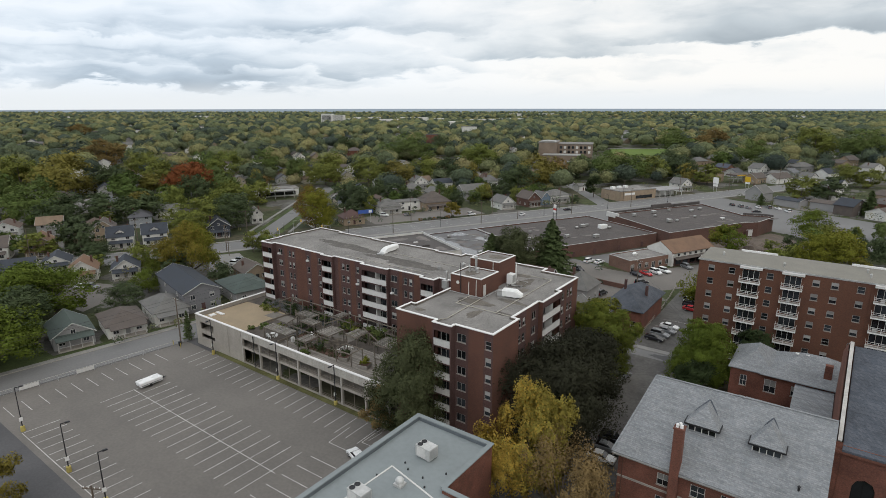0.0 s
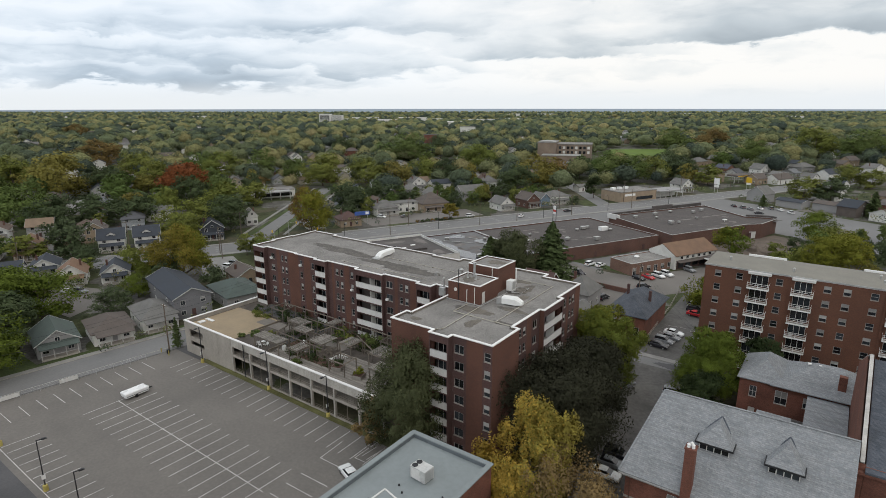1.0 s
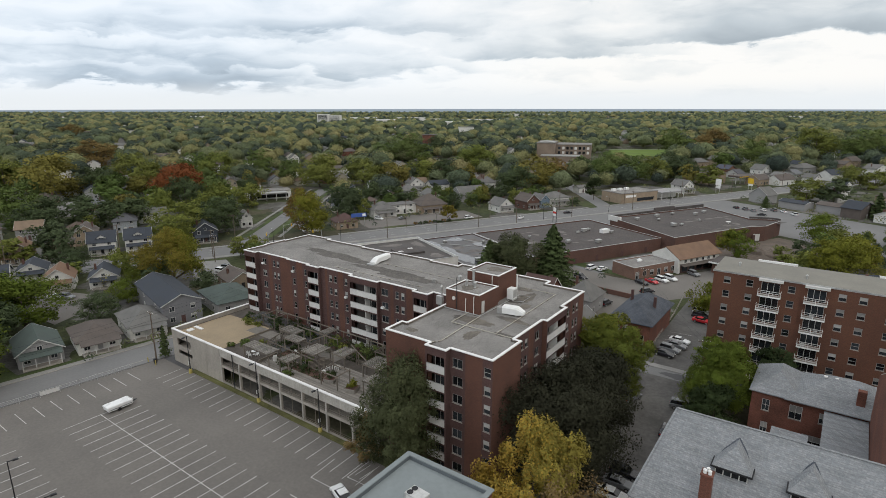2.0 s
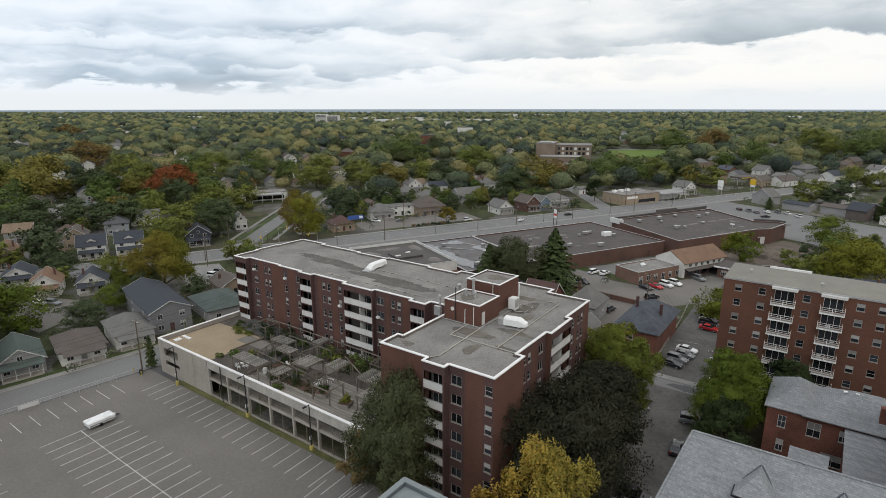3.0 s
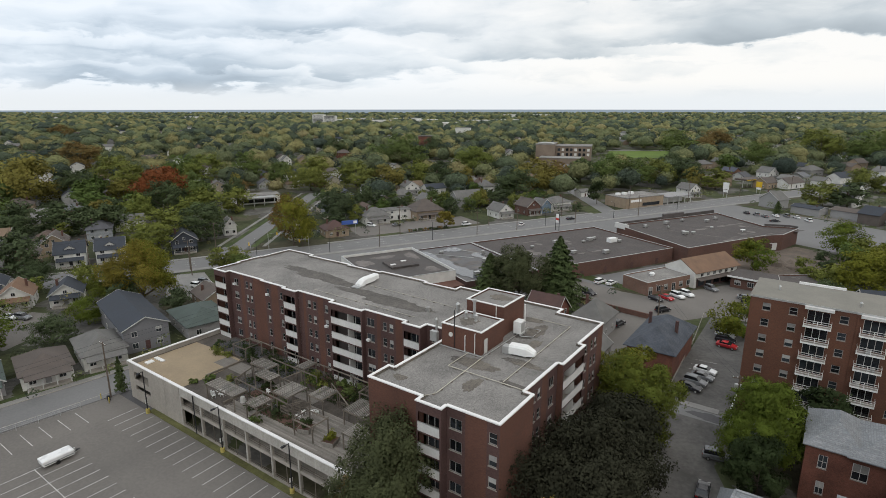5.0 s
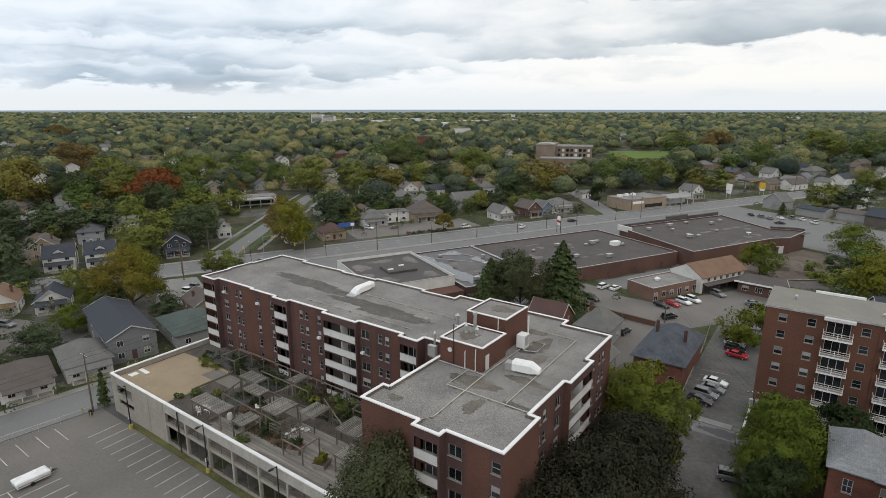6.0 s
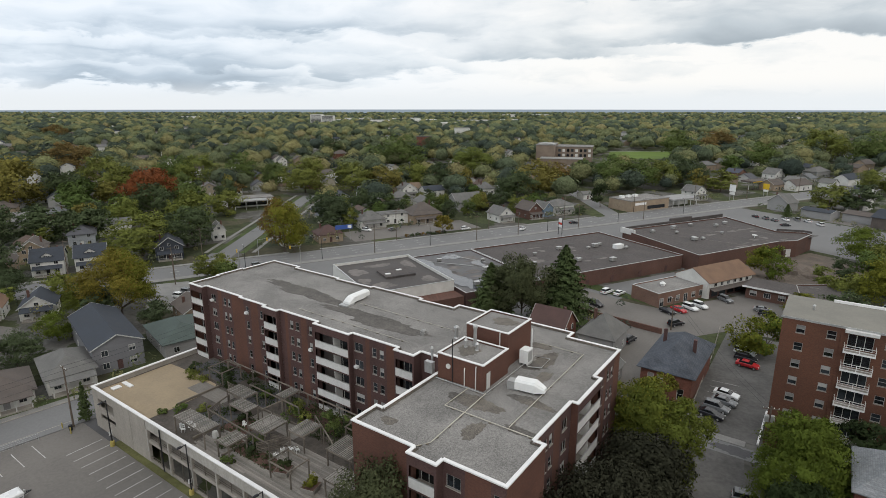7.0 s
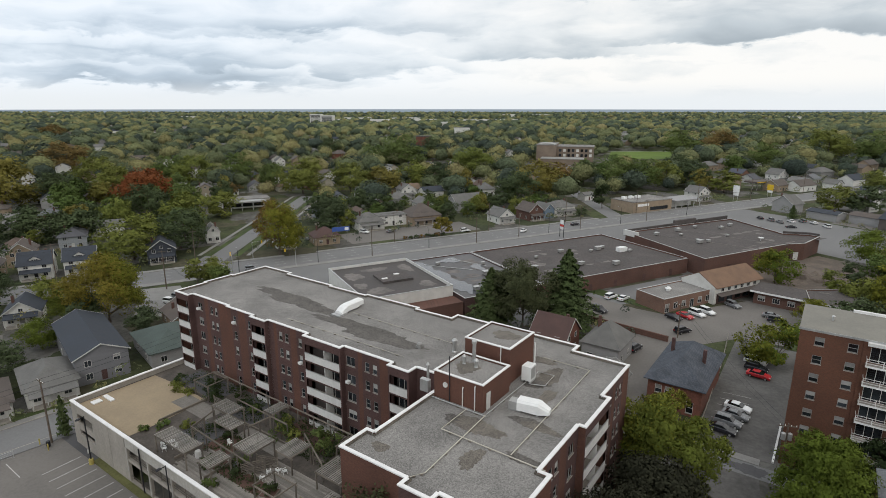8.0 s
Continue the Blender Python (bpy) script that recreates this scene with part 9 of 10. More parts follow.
SHOPWARD = ROAD_TURN - 90
for x, y, rz, paint, kind, label in (
        (-64.0, 57.0, 160, CAR_WHITE, "car", "white coupe parked alone in the lot"),
        (-33.2, 85.2, 4, CAR_BLACK, "suv", "black car parked by the brick hall"), (-33.2, 82.4, 3, CAR_GREY, "car", "dark grey car parked by the brick hall"), (-33.0, 79.4, 2, CAR_WHITE, "car", "silver car parked by the brick hall"),
        (-39.6, 108.2, 70, CAR_GREY, "suv", "dark car parked under a tree"), (-31.0, 110.4, 10, CAR_GREY, "suv", "dark grey car beside the brick annex"), (-31.2, 100.4, 95, CAR_BLACK, "car", "black car beside the brick hall"),
        (-38.8, 140.9, -6, CAR_WHITE, "car", "white car in the residents' parking"), (-38.7, 137.7, -6, CAR_GREY, "car", "grey car in the residents' parking"), (-39.4, 134.6, -6, CAR_GREY, "suv", "silver car in the residents' parking"), (-39.8, 131.6, -6, CAR_BLACK, "car", "black car in the residents' parking"),
        (-37.4, 157.3, -6, CAR_RED, "car", "red car in the residents' parking"), (-38.2, 160.4, -6, CAR_BLACK, "suv", "black car in the residents' parking"), (-38.8, 164.0, -6, CAR_WHITE, "suv", "white car in the residents' parking"), (-39.8, 168.6, -6, CAR_BLACK, "suv", "dark car in the residents' parking"),
        (-30.2, 168.8, 90, CAR_WHITE, "suv", "white car behind the apartment building"),
        (-77.2, 175.0, -20, CAR_BLACK, "suv", "black car in the shop parking"), (-78.4, 187.4, 75, CAR_WHITE, "suv", "white car in the shop parking"), (-75.0, 188.0, 80, CAR_WHITE, "car", "pale car in the shop parking"),
        (-59.6, 180.8, SHOPWARD, CAR_BLACK, "car", "black car before the small shop"), (-57.4, 183.6, SHOPWARD, CAR_RED, "car", "red car before the small shop"), (-55.2, 187.0, SHOPWARD, CAR_WHITE, "suv", "white car before the small shop"), (-53.4, 190.2, SHOPWARD, CAR_WHITE, "van", "white van before the small shop"),
        (-48.6, 199.8, SHOPWARD - 8, CAR_GREY, "suv", "dark grey car before the gabled shop"), (-39.0, 196.6, 5, CAR_GREY, "car", "dark car in the shop parking"), (-37.6, 193.6, 5, CAR_BLACK, "suv", "black car in the shop parking"), (-55.6, 172.8, 60, CAR_BLACK, "suv", "dark car beside a pole"),
        (-62.0, 156.0, 80, CAR_BLACK, "suv", "dark car behind the brick house"),
        (-126.6, 277.4, ROAD_TURN, CAR_BLACK, "car", "dark car on the main road"), (-110.1, 208.8, ROAD_TURN, CAR_WHITE, "van", "white van beside the shops"), (-194.6, 208.6, 10, CAR_WHITE, "van", "white van in a forecourt"), (-186.2, 216.4, 80, CAR_GREY, "car", "grey car in a forecourt"),
        (-176.9, 111.6, 15, CAR_WHITE, "suv", "white car in a yard by the junction"), (-178.6, 115.0, 15, CAR_GREY, "suv", "grey car in a yard by the junction"), (-139.5, 251.0, 100, CAR_WHITE, "car", "white car beside a cottage"), (-160.5, 236.4, ROAD_TURN, CAR_WHITE, "suv", "pale pick-up on the main road"),
        (-49.9, 338.9, 120, CAR_GREY, "car", "grey car in the far parking lot"), (-45.7, 343.6, 120, CAR_WHITE, "car", "white car in the far parking lot"), (-41.3, 346.7, 120, CAR_GREY, "suv", "grey car in the far parking lot"), (-36.7, 345.1, 120, CAR_WHITE, "car", "white car in the far parking lot"), (-58.8, 344.4, 120, CAR_BLACK, "car", "dark car in the far parking lot"), (-54.0, 341.6, 120, CAR_GREY, "suv", "silver car in the far parking lot"), (-44.6, 328.6, 30, CAR_BLACK, "car", "black car in the far parking lot"), (-31.5, 339.0, 120, CAR_WHITE, "suv", "white car in the far parking lot"),
        (-189.5, 70.4, 20, CAR_GREY, "suv", "dark car in a driveway"), (-192.4, 68.4, 20, CAR_WHITE, "car", "pale car in a driveway"), (-203.0, 186.0, 30, CAR_GREY, "car", "grey car by the main road"), (-186.2, 145.0, ROAD_TURN, CAR_GREY, "suv", "silver car crossing the junction")):
    car(x, y, rz, paint, kind, label)

# folded camping trailer in the lot
trailer = thing("camping_trailer", "folded white camping trailer parked in the empty lot", "trailer", -114.7, 50.1, 0.03, 90)
part("tub", MB().loft([[(-2.1, yy, z0), (2.1, yy, z0), (2.15, yy, z1), (-2.15, yy, z1)] for yy, z0, z1 in ((-1.0, 0.45, 1.0), (1.0, 0.45, 1.0))]), CAR_WHITE, trailer)
part("roof", MB().loft([[(-2.2, -1.05, 1.0), (2.2, -1.05, 1.0), (2.2, 1.05, 1.0), (-2.2, 1.05, 1.0)], [(-2.2, -1.05, 1.22), (2.2, -1.05, 1.22), (2.2, 1.05, 1.22), (-2.2, 1.05, 1.22)], [(-1.95, -0.9, 1.36), (1.95, -0.9, 1.36), (1.95, 0.9, 1.36), (-1.95, 0.9, 1.36)]]), CAR_WHITE, trailer)
part("stripe", MB().box(-2.0, 2.0, -1.02, -1.004, 0.6, 0.75), CAR_GREY, trailer)
part("tow_bar", MB().beam((2.1, 0.4, 0.5), (3.3, 0, 0.5), 0.1, 0.1).beam((2.1, -0.4, 0.5), (3.3, 0, 0.5), 0.1, 0.1), BLACK, trailer)
part("gas_bottle", MB().lathe(2.5, 0, [(0.16, 0.5), (0.16, 0.95), (0.08, 1.05)], 10), METAL, trailer)
for wy in (-0.92, 0.92):
    part("wheel", MB().tube([(-0.2, wy - 0.1, 0.3), (-0.2, wy + 0.1, 0.3)], 0.32, 12), RUBBER, trailer)


# ---- lamps, poles, wires ----
def lot_lamp(x, y, rz):
    ob = thing("street_lamp", "black lamp post on a yellow concrete base", "street lamp", x, y, 0.03, rz, group="lot lamps")
    part("base", MB().lathe(0, 0, [(0.36, 0), (0.34, 0.85), (0.28, 0.92)], 12), YELLOW, ob, "yellow painted concrete base")
    part("pole", MB().loft([[(-0.08, -0.08, 0.9), (0.08, -0.08, 0.9), (0.08, 0.08, 0.9), (-0.08, 0.08, 0.9)], [(-0.055, -0.055, 8.2), (0.055, -0.055, 8.2), (0.055, 0.055, 8.2), (-0.055, 0.055, 8.2)]]), BLACK, ob)
    part("arm", MB().box(0.0, 0.7, -0.04, 0.04, 8.05, 8.15), BLACK, ob)
    part("head", MB().loft([[(0.55, -0.2, 8.0), (1.25, -0.2, 8.02), (1.25, 0.2, 8.02), (0.55, 0.2, 8.0)], [(0.6, -0.15, 8.2), (1.15, -0.15, 8.15), (1.15, 0.15, 8.15), (0.6, 0.15, 8.2)]]), BLACK, ob)
    part("notice", MB().box(-0.26, 0.26, -0.12, -0.09, 1.9, 2.6), COPING, ob, "small white notice")
    return ob


for x, y, rz in ((-115.8, 29.0, 80), (-97.2, 29.0, 80), (-85.2, 29.1, 80), (-117.2, 65.6, -80), (-95.6, 66.4, -95), (-78.8, 66.4, -95)):
    lot_lamp(x, y, rz)


def utility_pole(x, y, rz, h=11.0, arms=1, trafo=False, near=True):
    ob = thing("utility_pole", "wooden utility pole with cross-arm and wires", "utility pole", x, y, 0, rz, group="utility poles")
    part("pole", MB().tube([(0, 0, -0.1), (0, 0, h)], [0.17, 0.11], 8), POLE, ob)
    for k in range(arms):
        arm = part("cross_arm", MB().box(-1.2, 1.2, -0.06, 0.06, h - 0.5 - k * 0.9, h - 0.36 - k * 0.9), POLE, ob)
        for sx in (-1.05, -0.4, 0.4, 1.05) if near else ():
            part("insulator", MB().lathe(sx, 0, [(0.05, h - 0.36 - k * 0.9), (0.07, h - 0.26 - k * 0.9), (0.03, h - 0.16 - k * 0.9)], 6), WHITE_METAL, arm)
    if trafo:
        part("transformer", MB().lathe(0.42, 0, [(0.3, h - 2.6), (0.32, h - 2.5), (0.32, h - 1.6), (0.2, h - 1.5)], 12), METAL, ob, "grey transformer can")
        part("transformer", MB().lathe(-0.42, 0, [(0.3, h - 2.6), (0.32, h - 2.5), (0.32, h - 1.6), (0.2, h - 1.5)], 12), METAL, ob, "grey transformer can")
    return ob


def wires(ends, heights=(0.0,), label="thin black overhead wires"):
    ob = thing("overhead_wire", label, "overhead wire", ends[0][0], ends[0][1], 0)
    x0, y0 = ends[0][0], ends[0][1]
    for dz, off in heights:
        for (x, y, z), (x2, y2, z2) in zip(ends, ends[1:]):
            n2 = Vector((y2 - y, x - x2, 0)).normalized() * off
            pts = []
            for i in range(9):
                a = i / 8
                sag = 4 * a * (1 - a) * 0.02 * math.hypot(x2 - x, y2 - y)
                pts.append((x + (x2 - x) * a - x0 + n2.x, y + (y2 - y) * a - y0 + n2.y, z + (z2 - z) * a - sag + dz))
            part("wire", MB().tube(pts, 0.022, 4), BLACK, ob)


WEST_POLES = [(-128.6, 64.4), (-134.6, 24.0), (-131.6, 104.0)]
for x, y in WEST_POLES:
    utility_pole(x, y, 0, 11.4)
wires([(-134.6, 24.0, 11.0), (-128.6, 64.4, 11.0), (-131.6, 104.0, 11.0)], ((0, 1.0), (0, -1.0), (-1.6, 0.1)))
bin_ = thing("litter_bin", "black litter bin at the foot of a pole", "litter bin", -127.6, 63.6, 0.13)
part("drum", MB().lathe(0, 0, [(0.28, 0), (0.32, 0.8), (0.3, 0.95)], 12), BLACK, bin_)
for sx, sy in ((-126.6, 63.2), (-129.4, 63.0)):
    b = thing("bollard", "yellow painted steel bollard", "bollard", sx, sy, 0.03, group="bollards")
    part("post", MB().lathe(0, 0, [(0.1, 0), (0.1, 1.1), (0.04, 1.16)], 10), YELLOW, b)
far_line = [along(s, -1.4) for s in (-140, -96, -62, -22, 10, 52, 97, 140, 186, 232, 278, 330)]
for p in far_line:
    utility_pole(p.x, p.y, ROAD_TURN, 12.5, near=False)
wires([(p.x, p.y, 12.1) for p in far_line], ((0, 1.0), (0, -1.0), (-2.0, 0.1)))
near_line = [along(s, 14.6) for s in (-32, 36.4, 81, 101.7, 135, 176)]
for p in near_line:
    utility_pole(p.x, p.y, ROAD_TURN, 10.5, near=False)
utility_pole(-30.6, 122.6, 20, 9.4, 1, True)
utility_pole(-55.8, 169.0, 0, 8.6)
utility_pole(-75.6, 24.6, 30, 10.0)
utility_pole(-190.1, 117.7, ROAD_TURN, 10.0)
wires([(-190.1, 117.7, 9.6), (-131.6, 104.0, 11.0)], ((0, 0.5), (-0.8, 0.0)))
wires([(-30.6, 122.6, 9.0), (-55.8, 169.0, 8.3)], ((0, 0.5), (-0.5, 0.0)))
for s in (-10, 16.5, 60, 118, 160, 205):
    p = along(s, 13.9)
    ob = thing("street_lamp", "tall dark street lamp beside the main road", "street lamp", p.x, p.y, 0.1, ROAD_TURN + 90, group="main road lamps")
    part("pole", MB().tube([(0, 0, 0), (0, 0, 7.6)], [0.11, 0.06], 8), BLACK, ob)
    part("arm", MB().tube([(0, 0, 7.5), (0.9, 0, 7.9), (1.9, 0, 7.95)], 0.04, 6), BLACK, ob)
    part("head", MB().box(1.7, 2.4, -0.12, 0.12, 7.86, 8.0), METAL, ob)
for s, d, rz in ((-3, -1.6, 0), (-12, 14.8, 90), (8.5, 14.8, 180)):
    p = along(s, d)
    ob = thing("traffic_light", "traffic light on a pole at the junction", "traffic light", p.x, p.y, 0.1, ROAD_TURN + rz, group="traffic lights")
    part("pole", MB().tube([(0, 0, 0), (0, 0, 6.4)], [0.1, 0.07], 8), METAL, ob)
    part("arm", MB().tube([(0, 0, 6.0), (3.6, 0, 6.3)], 0.05, 6), METAL, ob)
    part("signal_head", MB().box(3.2, 3.6, -0.2, 0.2, 5.4, 6.5), SIGN_YELLOW, ob, "yellow signal head")

# wire fence between the lot and the pavement
fence = site("wire_fence", "low chain-link fence with pale panels along the lot", "fence", -131, 48)
pts = [west(24 + 3.2 * i, 2.75) for i in range(12)]
for i, (x, y) in enumerate(pts):
    part("fence_post", MB().tube([(x, y, 0.0), (x, y, 1.35)], 0.04, 6), METAL, fence)
for (x, y), (x2, y2) in zip(pts, pts[1:]):
    part("fence_rail", MB().tube([(x, y, 1.3), (x2, y2, 1.3)], 0.025, 5), METAL, fence)
    for z in (0.35, 0.7, 1.0):
        part("fence_wire", MB().tube([(x, y, z), (x2, y2, z)], 0.008, 4), METAL, fence)
for i in (1, 3, 6):
    (x, y), (x2, y2) = pts[i], pts[i + 1]
    part("fence_panel", MB().beam((x, y, 0.75), (x2, y2, 0.75), 0.03, 0.8), PANEL, fence, "pale panel on the fence")

# planks, kerbs and rails in the residents' parking
rail = site("timber_rail", "pale timber rail fence beside the residents' parking", "fence", -43.2, 150)
for x0, y0, x1, y1 in ((-43.0, 128.0, -44.4, 158.0), (-44.4, 158.0, -46.0, 176.0)):
    part("rail", MB().beam((x0, y0, 0.9), (x1, y1, 0.9), 0.06, 0.16).beam((x0, y0, 0.45), (x1, y1, 0.45), 0.06, 0.16), CONCRETE, rail)
    for i in range(10):
        x, y = x0 + (x1 - x0) * i / 9, y0 + (y1 - y0) * i / 9
        part("post", MB().box(x - 0.07, x + 0.07, y - 0.07, y + 0.07, 0, 1.05), CONCRETE, rail)
kerb = site("apartment_kerb", "white painted kerb beside the apartment building", "kerb", -31.8, 130, kind="structure")
part("edge", MB().box(-32.0, -31.7, 126.6, 139.0, 0, 0.35), COPING, kerb)
blotch(thing("asphalt_patch", "fresh dark asphalt patch in the cross lane", "asphalt patch", 0, 0, 0, kind="structure"), -35.0, 122.8, 3.4, 1.5, 0.032, DARK_ASPHALT, 5, "patch")
heap = thing("earth_heap", "brown heap of earth beside the shop hall", "earth heap", *along(150, 103).xy)
for i in range(14):
    a = r.uniform(0, 6.28)
    part("mound", MB().lathe(9 * math.cos(a) * r.random(), 6 * math.sin(a) * r.random(), [(r.uniform(3, 5), -0.1), (r.uniform(2, 3), 0.9), (r.uniform(0.8, 1.4), r.uniform(1.4, 2.2)), (0.1, r.uniform(1.9, 2.6))], 9), RUBBLE, heap)
sheet("bare_ground", band(124, 182, 90.4, 116), 0.02, 0.1, RUBBLE, "bare brown earth behind the shop hall", "ground")
sheet("shop_lawn", [(-86, 194), (-73.6, 190.5), (-63.6, 186.0), (-66, 184.6), (-76, 186.5), (-88, 189.5)], 0.05, 0.1, GRASS, "small lawn beside the shop", "lawn")
sheet("tree_lawn", [(-33, 176.5), (-29.5, 176.5), (-24, 200), (-31, 199)], 0.05, 0.1, GRASS, "strip of green lawn", "lawn")
solid("retaining_wall", MB().beam((-84, 168, 0.7), (-57, 165, 0.7), 0.4, 1.4), SHOP_BRICK, "low brown brick retaining wall", "wall", "structure")

# ---- terrace plants and furniture ----
def bush(x, y, rad, h, mat, seed, leaves=650, z=6.5, name="shrub", label="leafy green shrub on the terrace", size=0.2):
    ob = thing(name, label, "shrub", x, y, z, group="terrace shrubs")
    p, nrm, c = crown_points(leaves, h, rad, 0.05, seed, 9)
    part("leaves", leaf_mesh("leaves", p, nrm, np.full(len(p), size), mat, seed), (), ob)
    part("stem", MB().tube([(0, 0, 0), (0, 0, h * 0.6)], [0.06, 0.02], 5), BARK, ob)


for i, (x, y, rad, h, mat) in enumerate(((-118.4, 81.6, 1.0, 1.9, LEAF_DARK), (-116.4, 80.4, 1.6, 0.7, TOWN_LIME), (-114.0, 80.2, 1.2, 0.6, TOWN_LIME), (-118.6, 81.2, 1.4, 0.6, TOWN_LIME), (-110.2, 82.4, 1.6, 1.8, LEAF_DARK), (-108.0, 81.6, 1.2, 1.2, LEAF_DARK), (-90.2, 80.6, 1.9, 2.4, TOWN_GREEN), (-88.6, 81.4, 1.2, 1.6, TOWN_LIME),
                                         (-82.5, 81.6, 2.0, 2.0, TOWN_GREEN), (-80.6, 82.0, 1.6, 1.8, LEAF_DARK), (-82.6, 85.0, 1.2, 1.6, TOWN_GREEN), (-78.6, 84.4, 1.4, 2.0, TOWN_GREEN), (-88.6, 72.2, 1.3, 1.2, LEAF_DARK), (-90.4, 74.2, 1.3, 1.1, TOWN_GREEN), (-89.4, 68.6, 1.1, 1.0, TOWN_GREEN), (-100.5, 77.4, 1.3, 1.2, LEAF_DARK),
                                         (-97.0, 76.4, 1.2, 1.0, LEAF_DARK), (-93.6, 71.0, 1.4, 1.1, LEAF_DARK), (-107.5, 72.6, 1.2, 0.9, TOWN_GREEN), (-104.6, 74.6, 1.1, 0.8, TOWN_LIME), (-108.8, 70.0, 1.0, 0.8, TOWN_GREEN), (-98.6, 82.4, 1.4, 1.6, TOWN_GREEN), (-102.5, 83.0, 1.3, 1.4, LEAF_DARK), (-94.0, 83.6, 1.2, 1.3, TOWN_GREEN), (-86.0, 83.8, 1.3, 1.6, TOWN_GREEN), (-76.0, 81.4, 1.2, 1.5, TOWN_GREEN), (-71.6, 81.0, 1.4, 1.9, TOWN_GREEN), (-69.0, 77.6, 1.0, 1.6, TOWN_GREEN), (-106.0, 84.6, 1.5, 1.8, LEAF_DARK), (-113.2, 84.6, 1.4, 1.2, LEAF_DARK), (-91.4, 82.2, 1.5, 2.2, TOWN_LIME), (-84.4, 82.6, 1.8, 2.2, TOWN_GREEN))):
    bush(x, y, rad, h, mat, 300 + i)
for x, y, rz, mat, sd in ((-81.3, 71.6, 20, LEAF_DARK, 401), (-75.8, 71.4, 15, LEAF_LIME, 402)):
    ob = thing("planter", "square weathered timber planter with a leafy shrub", "planter", x, y, Z + 0.06, rz, group="terrace planters")
    part("box", MB().loft([[(-0.85, -0.85, 0), (0.85, -0.85, 0), (0.85, 0.85, 0), (-0.85, 0.85, 0)], [(-1.0, -1.0, 0.75), (1.0, -1.0, 0.75), (1.0, 1.0, 0.75), (-1.0, 1.0, 0.75)]]), WOOD, ob)
    for sx in (-1.02, 1.02):
        part("rim", MB().box(min(sx, sx * 0.9), max(sx, sx * 0.9), -1.04, 1.04, 0.75, 0.82), BEAM, ob)
    part("soil", MB().box(-0.9, 0.9, -0.9, 0.9, 0.75, 0.78), SOIL, ob)
    p, nrm, c = crown_points(700, 1.9, 1.05, 0.6, sd, 10)
    part("plant", leaf_mesh("plant", p, nrm, np.full(len(p), 0.2), mat, sd), (), ob)


def chair(x, y, rz):
    """A moulded plastic garden chair."""
    ob = thing("garden_chair", "white moulded plastic garden chair on the terrace", "chair", x, y, Z + 0.06, rz, group="terrace chairs")
    part("seat", MB().box(-0.25, 0.25, -0.24, 0.26, 0.4, 0.45), WHITE_METAL, ob)
    part("backrest", MB().loft([[(-0.25, 0.24, 0.45), (0.25, 0.24, 0.45), (0.25, 0.29, 0.45), (-0.25, 0.29, 0.45)], [(-0.2, 0.36, 0.9), (0.2, 0.36, 0.9), (0.2, 0.4, 0.9), (-0.2, 0.4, 0.9)]]), WHITE_METAL, ob)
    for sx in (-0.24, 0.24):
        part("armrest", MB().box(sx - 0.03, sx + 0.03, -0.22, 0.28, 0.64, 0.68), WHITE_METAL, ob)
        for sy in (-0.2, 0.24):
            part("leg", MB().beam((sx, sy, 0.4), (sx * 1.15, sy * 1.2, 0), 0.045, 0.045), WHITE_METAL, ob)


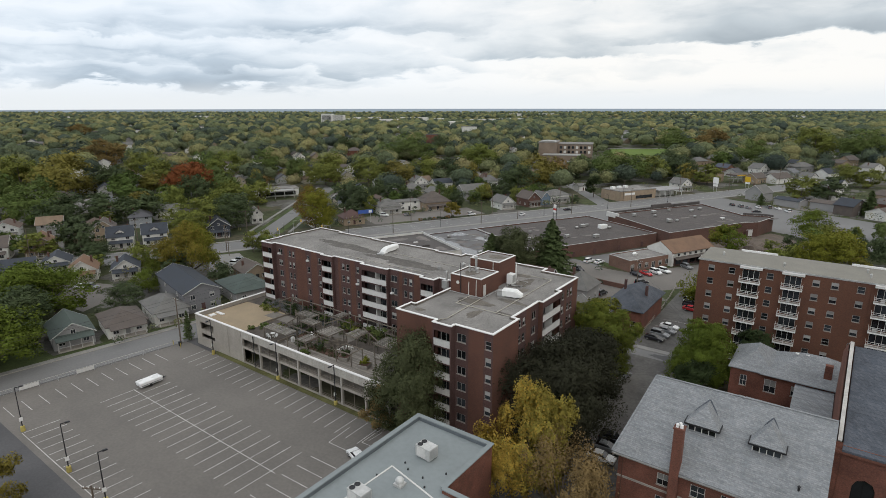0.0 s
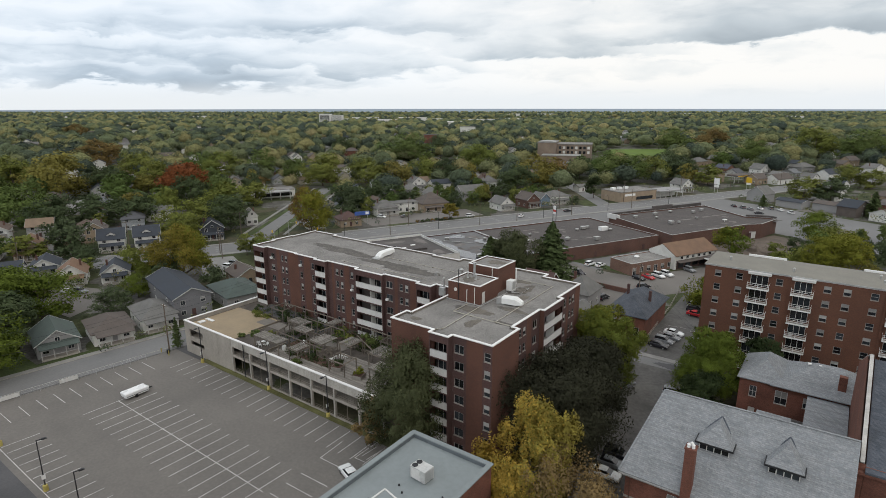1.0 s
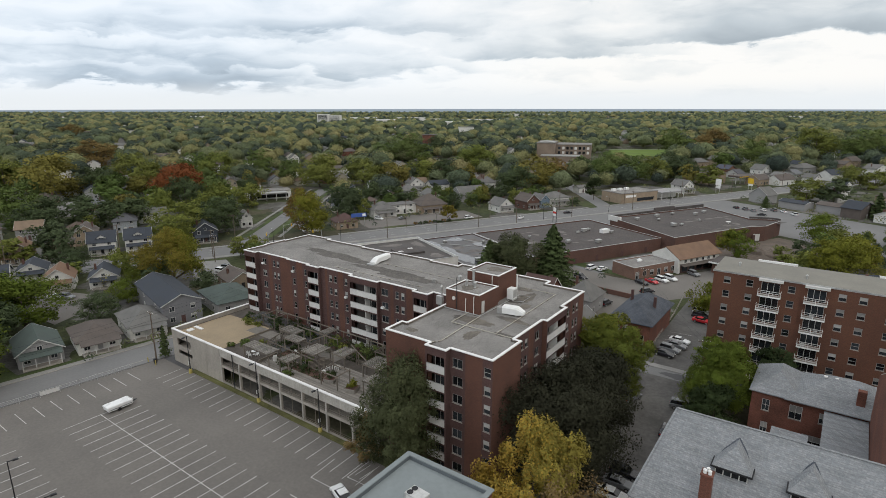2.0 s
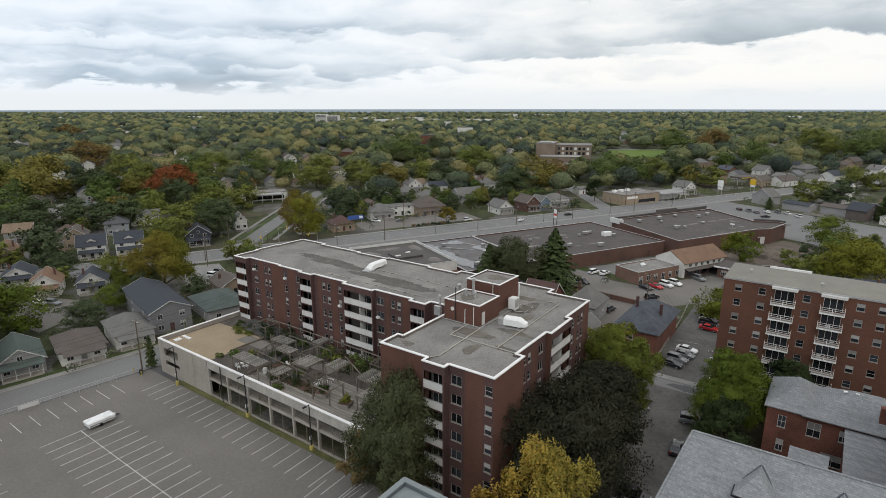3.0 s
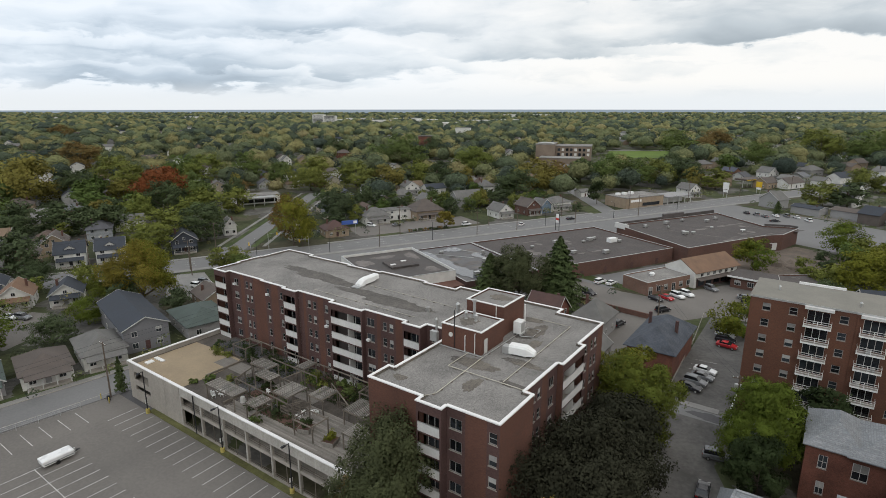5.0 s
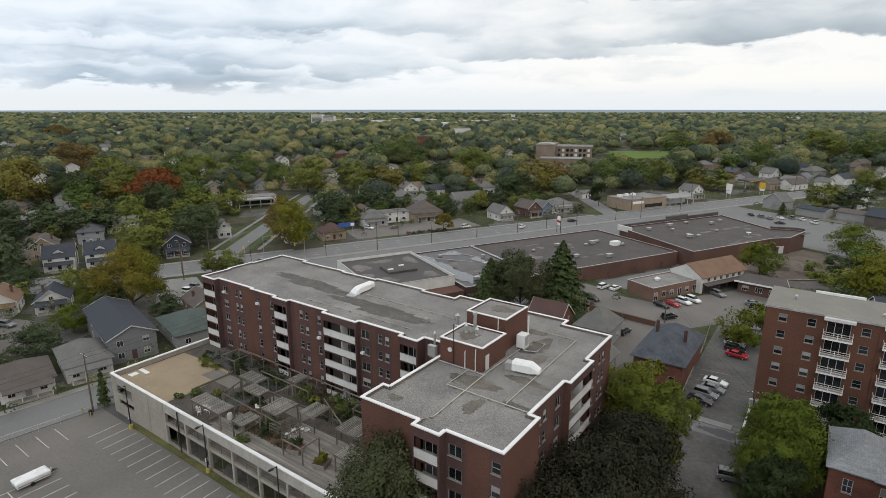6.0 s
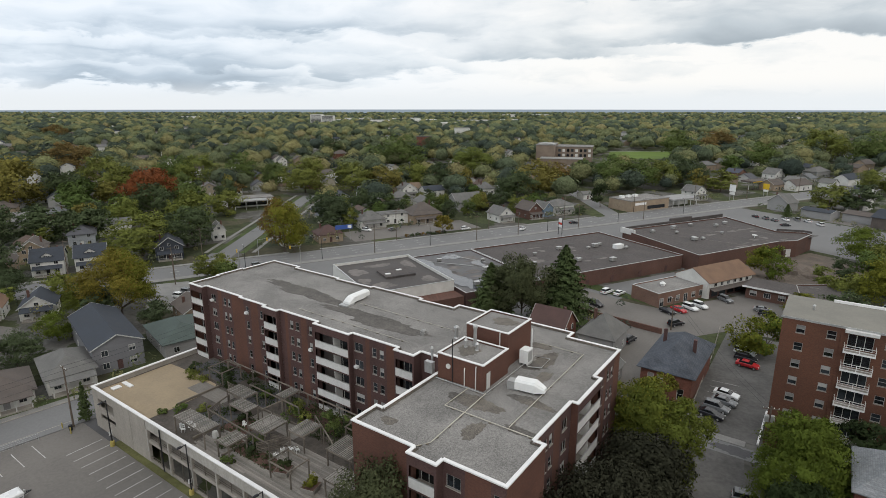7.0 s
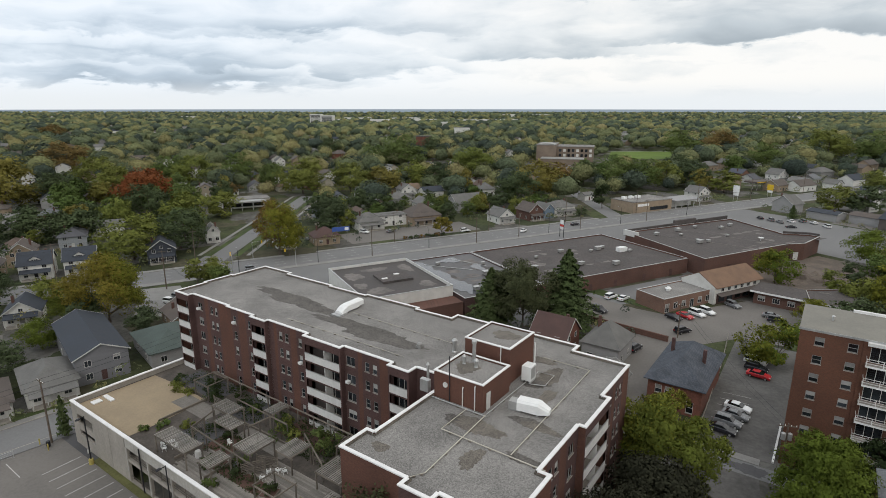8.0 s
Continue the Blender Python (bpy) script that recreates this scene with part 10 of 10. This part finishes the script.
for x, y, rz in ((-84.9, 73.2, 200), (-85.2, 74.5, 250), (-84.4, 75.4, 180), (-83.6, 75.8, 160), (-95.0, 75.4, 90), (-101.4, 69.3, 140), (-102.6, 69.8, 210), (-100.6, 70.4, 20)):
    chair(x, y, rz)
table = thing("garden_table", "round white plastic garden table on the terrace", "table", -101.9, 70.6, Z + 0.03)
part("tabletop", MB().lathe(0, 0, [(0.5, 0.68), (0.52, 0.7), (0.5, 0.72)], 16), WHITE_METAL, table)
part("stem", MB().lathe(0, 0, [(0.3, 0), (0.06, 0.1), (0.06, 0.68)], 8), WHITE_METAL, table)
for x, y in ((-96.2, 71.2), (-89.6, 72.6)):
    ob = thing("covered_barbecue", "small covered barbecue on the terrace", "barbecue", x, y, Z + 0.03, 20)
    part("cover", MB().lathe(0, 0, [(0.4, 0.0), (0.42, 0.7), (0.36, 1.0), (0.1, 1.1)], 10), CAR_GREY if x > -92 else PANEL, ob)

for k in range(8):
    p = along(58.0 + 2.5 * k, -4.2 + 0.3 * (k % 2))
    bush(p.x, p.y, 1.3, 1.1, LEAF_DARK if k % 3 else LEAF_ORANGE, 500 + k, 160, 0.1, "hedge_shrub", "low clipped shrub beside the main road", 0.4)
p = along(33.0, -11.5)
board = thing("sign_board", "plain blue sign board standing over the roadside shop", "sign", p.x, p.y, 0, ROAD_TURN, group="roadside signs")
part("panel", MB().box(-3.6, 3.6, -0.12, 0.12, 4.6, 6.4), SIGN_BLUE, board, "plain blue panel")
part("corner_panel", MB().box(1.6, 3.2, -0.16, -0.124, 4.9, 6.1), COPING, board, "plain white square")
for sx in (-2.6, 2.6):
    part("post", MB().tube([(sx, 0.2, 0), (sx, 0.2, 6.2)], 0.1, 6), METAL, board)

# climbing and self-sown greenery over the beds and between the pergolas
g = np.random.default_rng(9)
patches = [(-98, -93, 72.5, 77.5, 500), (-104, -97, 80.5, 86, 900), (-92, -80, 81.5, 86.2, 1600), (-119, -108, 82.5, 86.4, 900), (-103, -99, 72, 77, 400), (-93, -82, 70.6, 73.2, 900), (-80, -68, 80.5, 86, 1500), (-88, -80, 79.4, 81.5, 500), (-110, -104, 80.2, 82.4, 400)]
co = np.concatenate([np.stack([g.uniform(a, b, k), g.uniform(c, d, k), Z + 0.05 + 0.9 * g.random(k) ** 2.2], 1) for a, b, c, d, k in patches])
keep = np.sin(co[:, 0] * 1.7) * np.cos(co[:, 1] * 2.1 + 1.0) + g.normal(0, 0.25, len(co)) > -0.1
co = co[keep]
up = np.stack([g.normal(0, 0.5, len(co)), g.normal(0, 0.5, len(co)), np.ones(len(co))], 1)
ivy = new("terrace_greenery", leaf_mesh("terrace_greenery", co, up, np.full(len(co), 0.3), LEAF_DARK, 91))
tagged(ivy, "low mixed greenery over the terrace planting beds", "plants", "", "stuff")
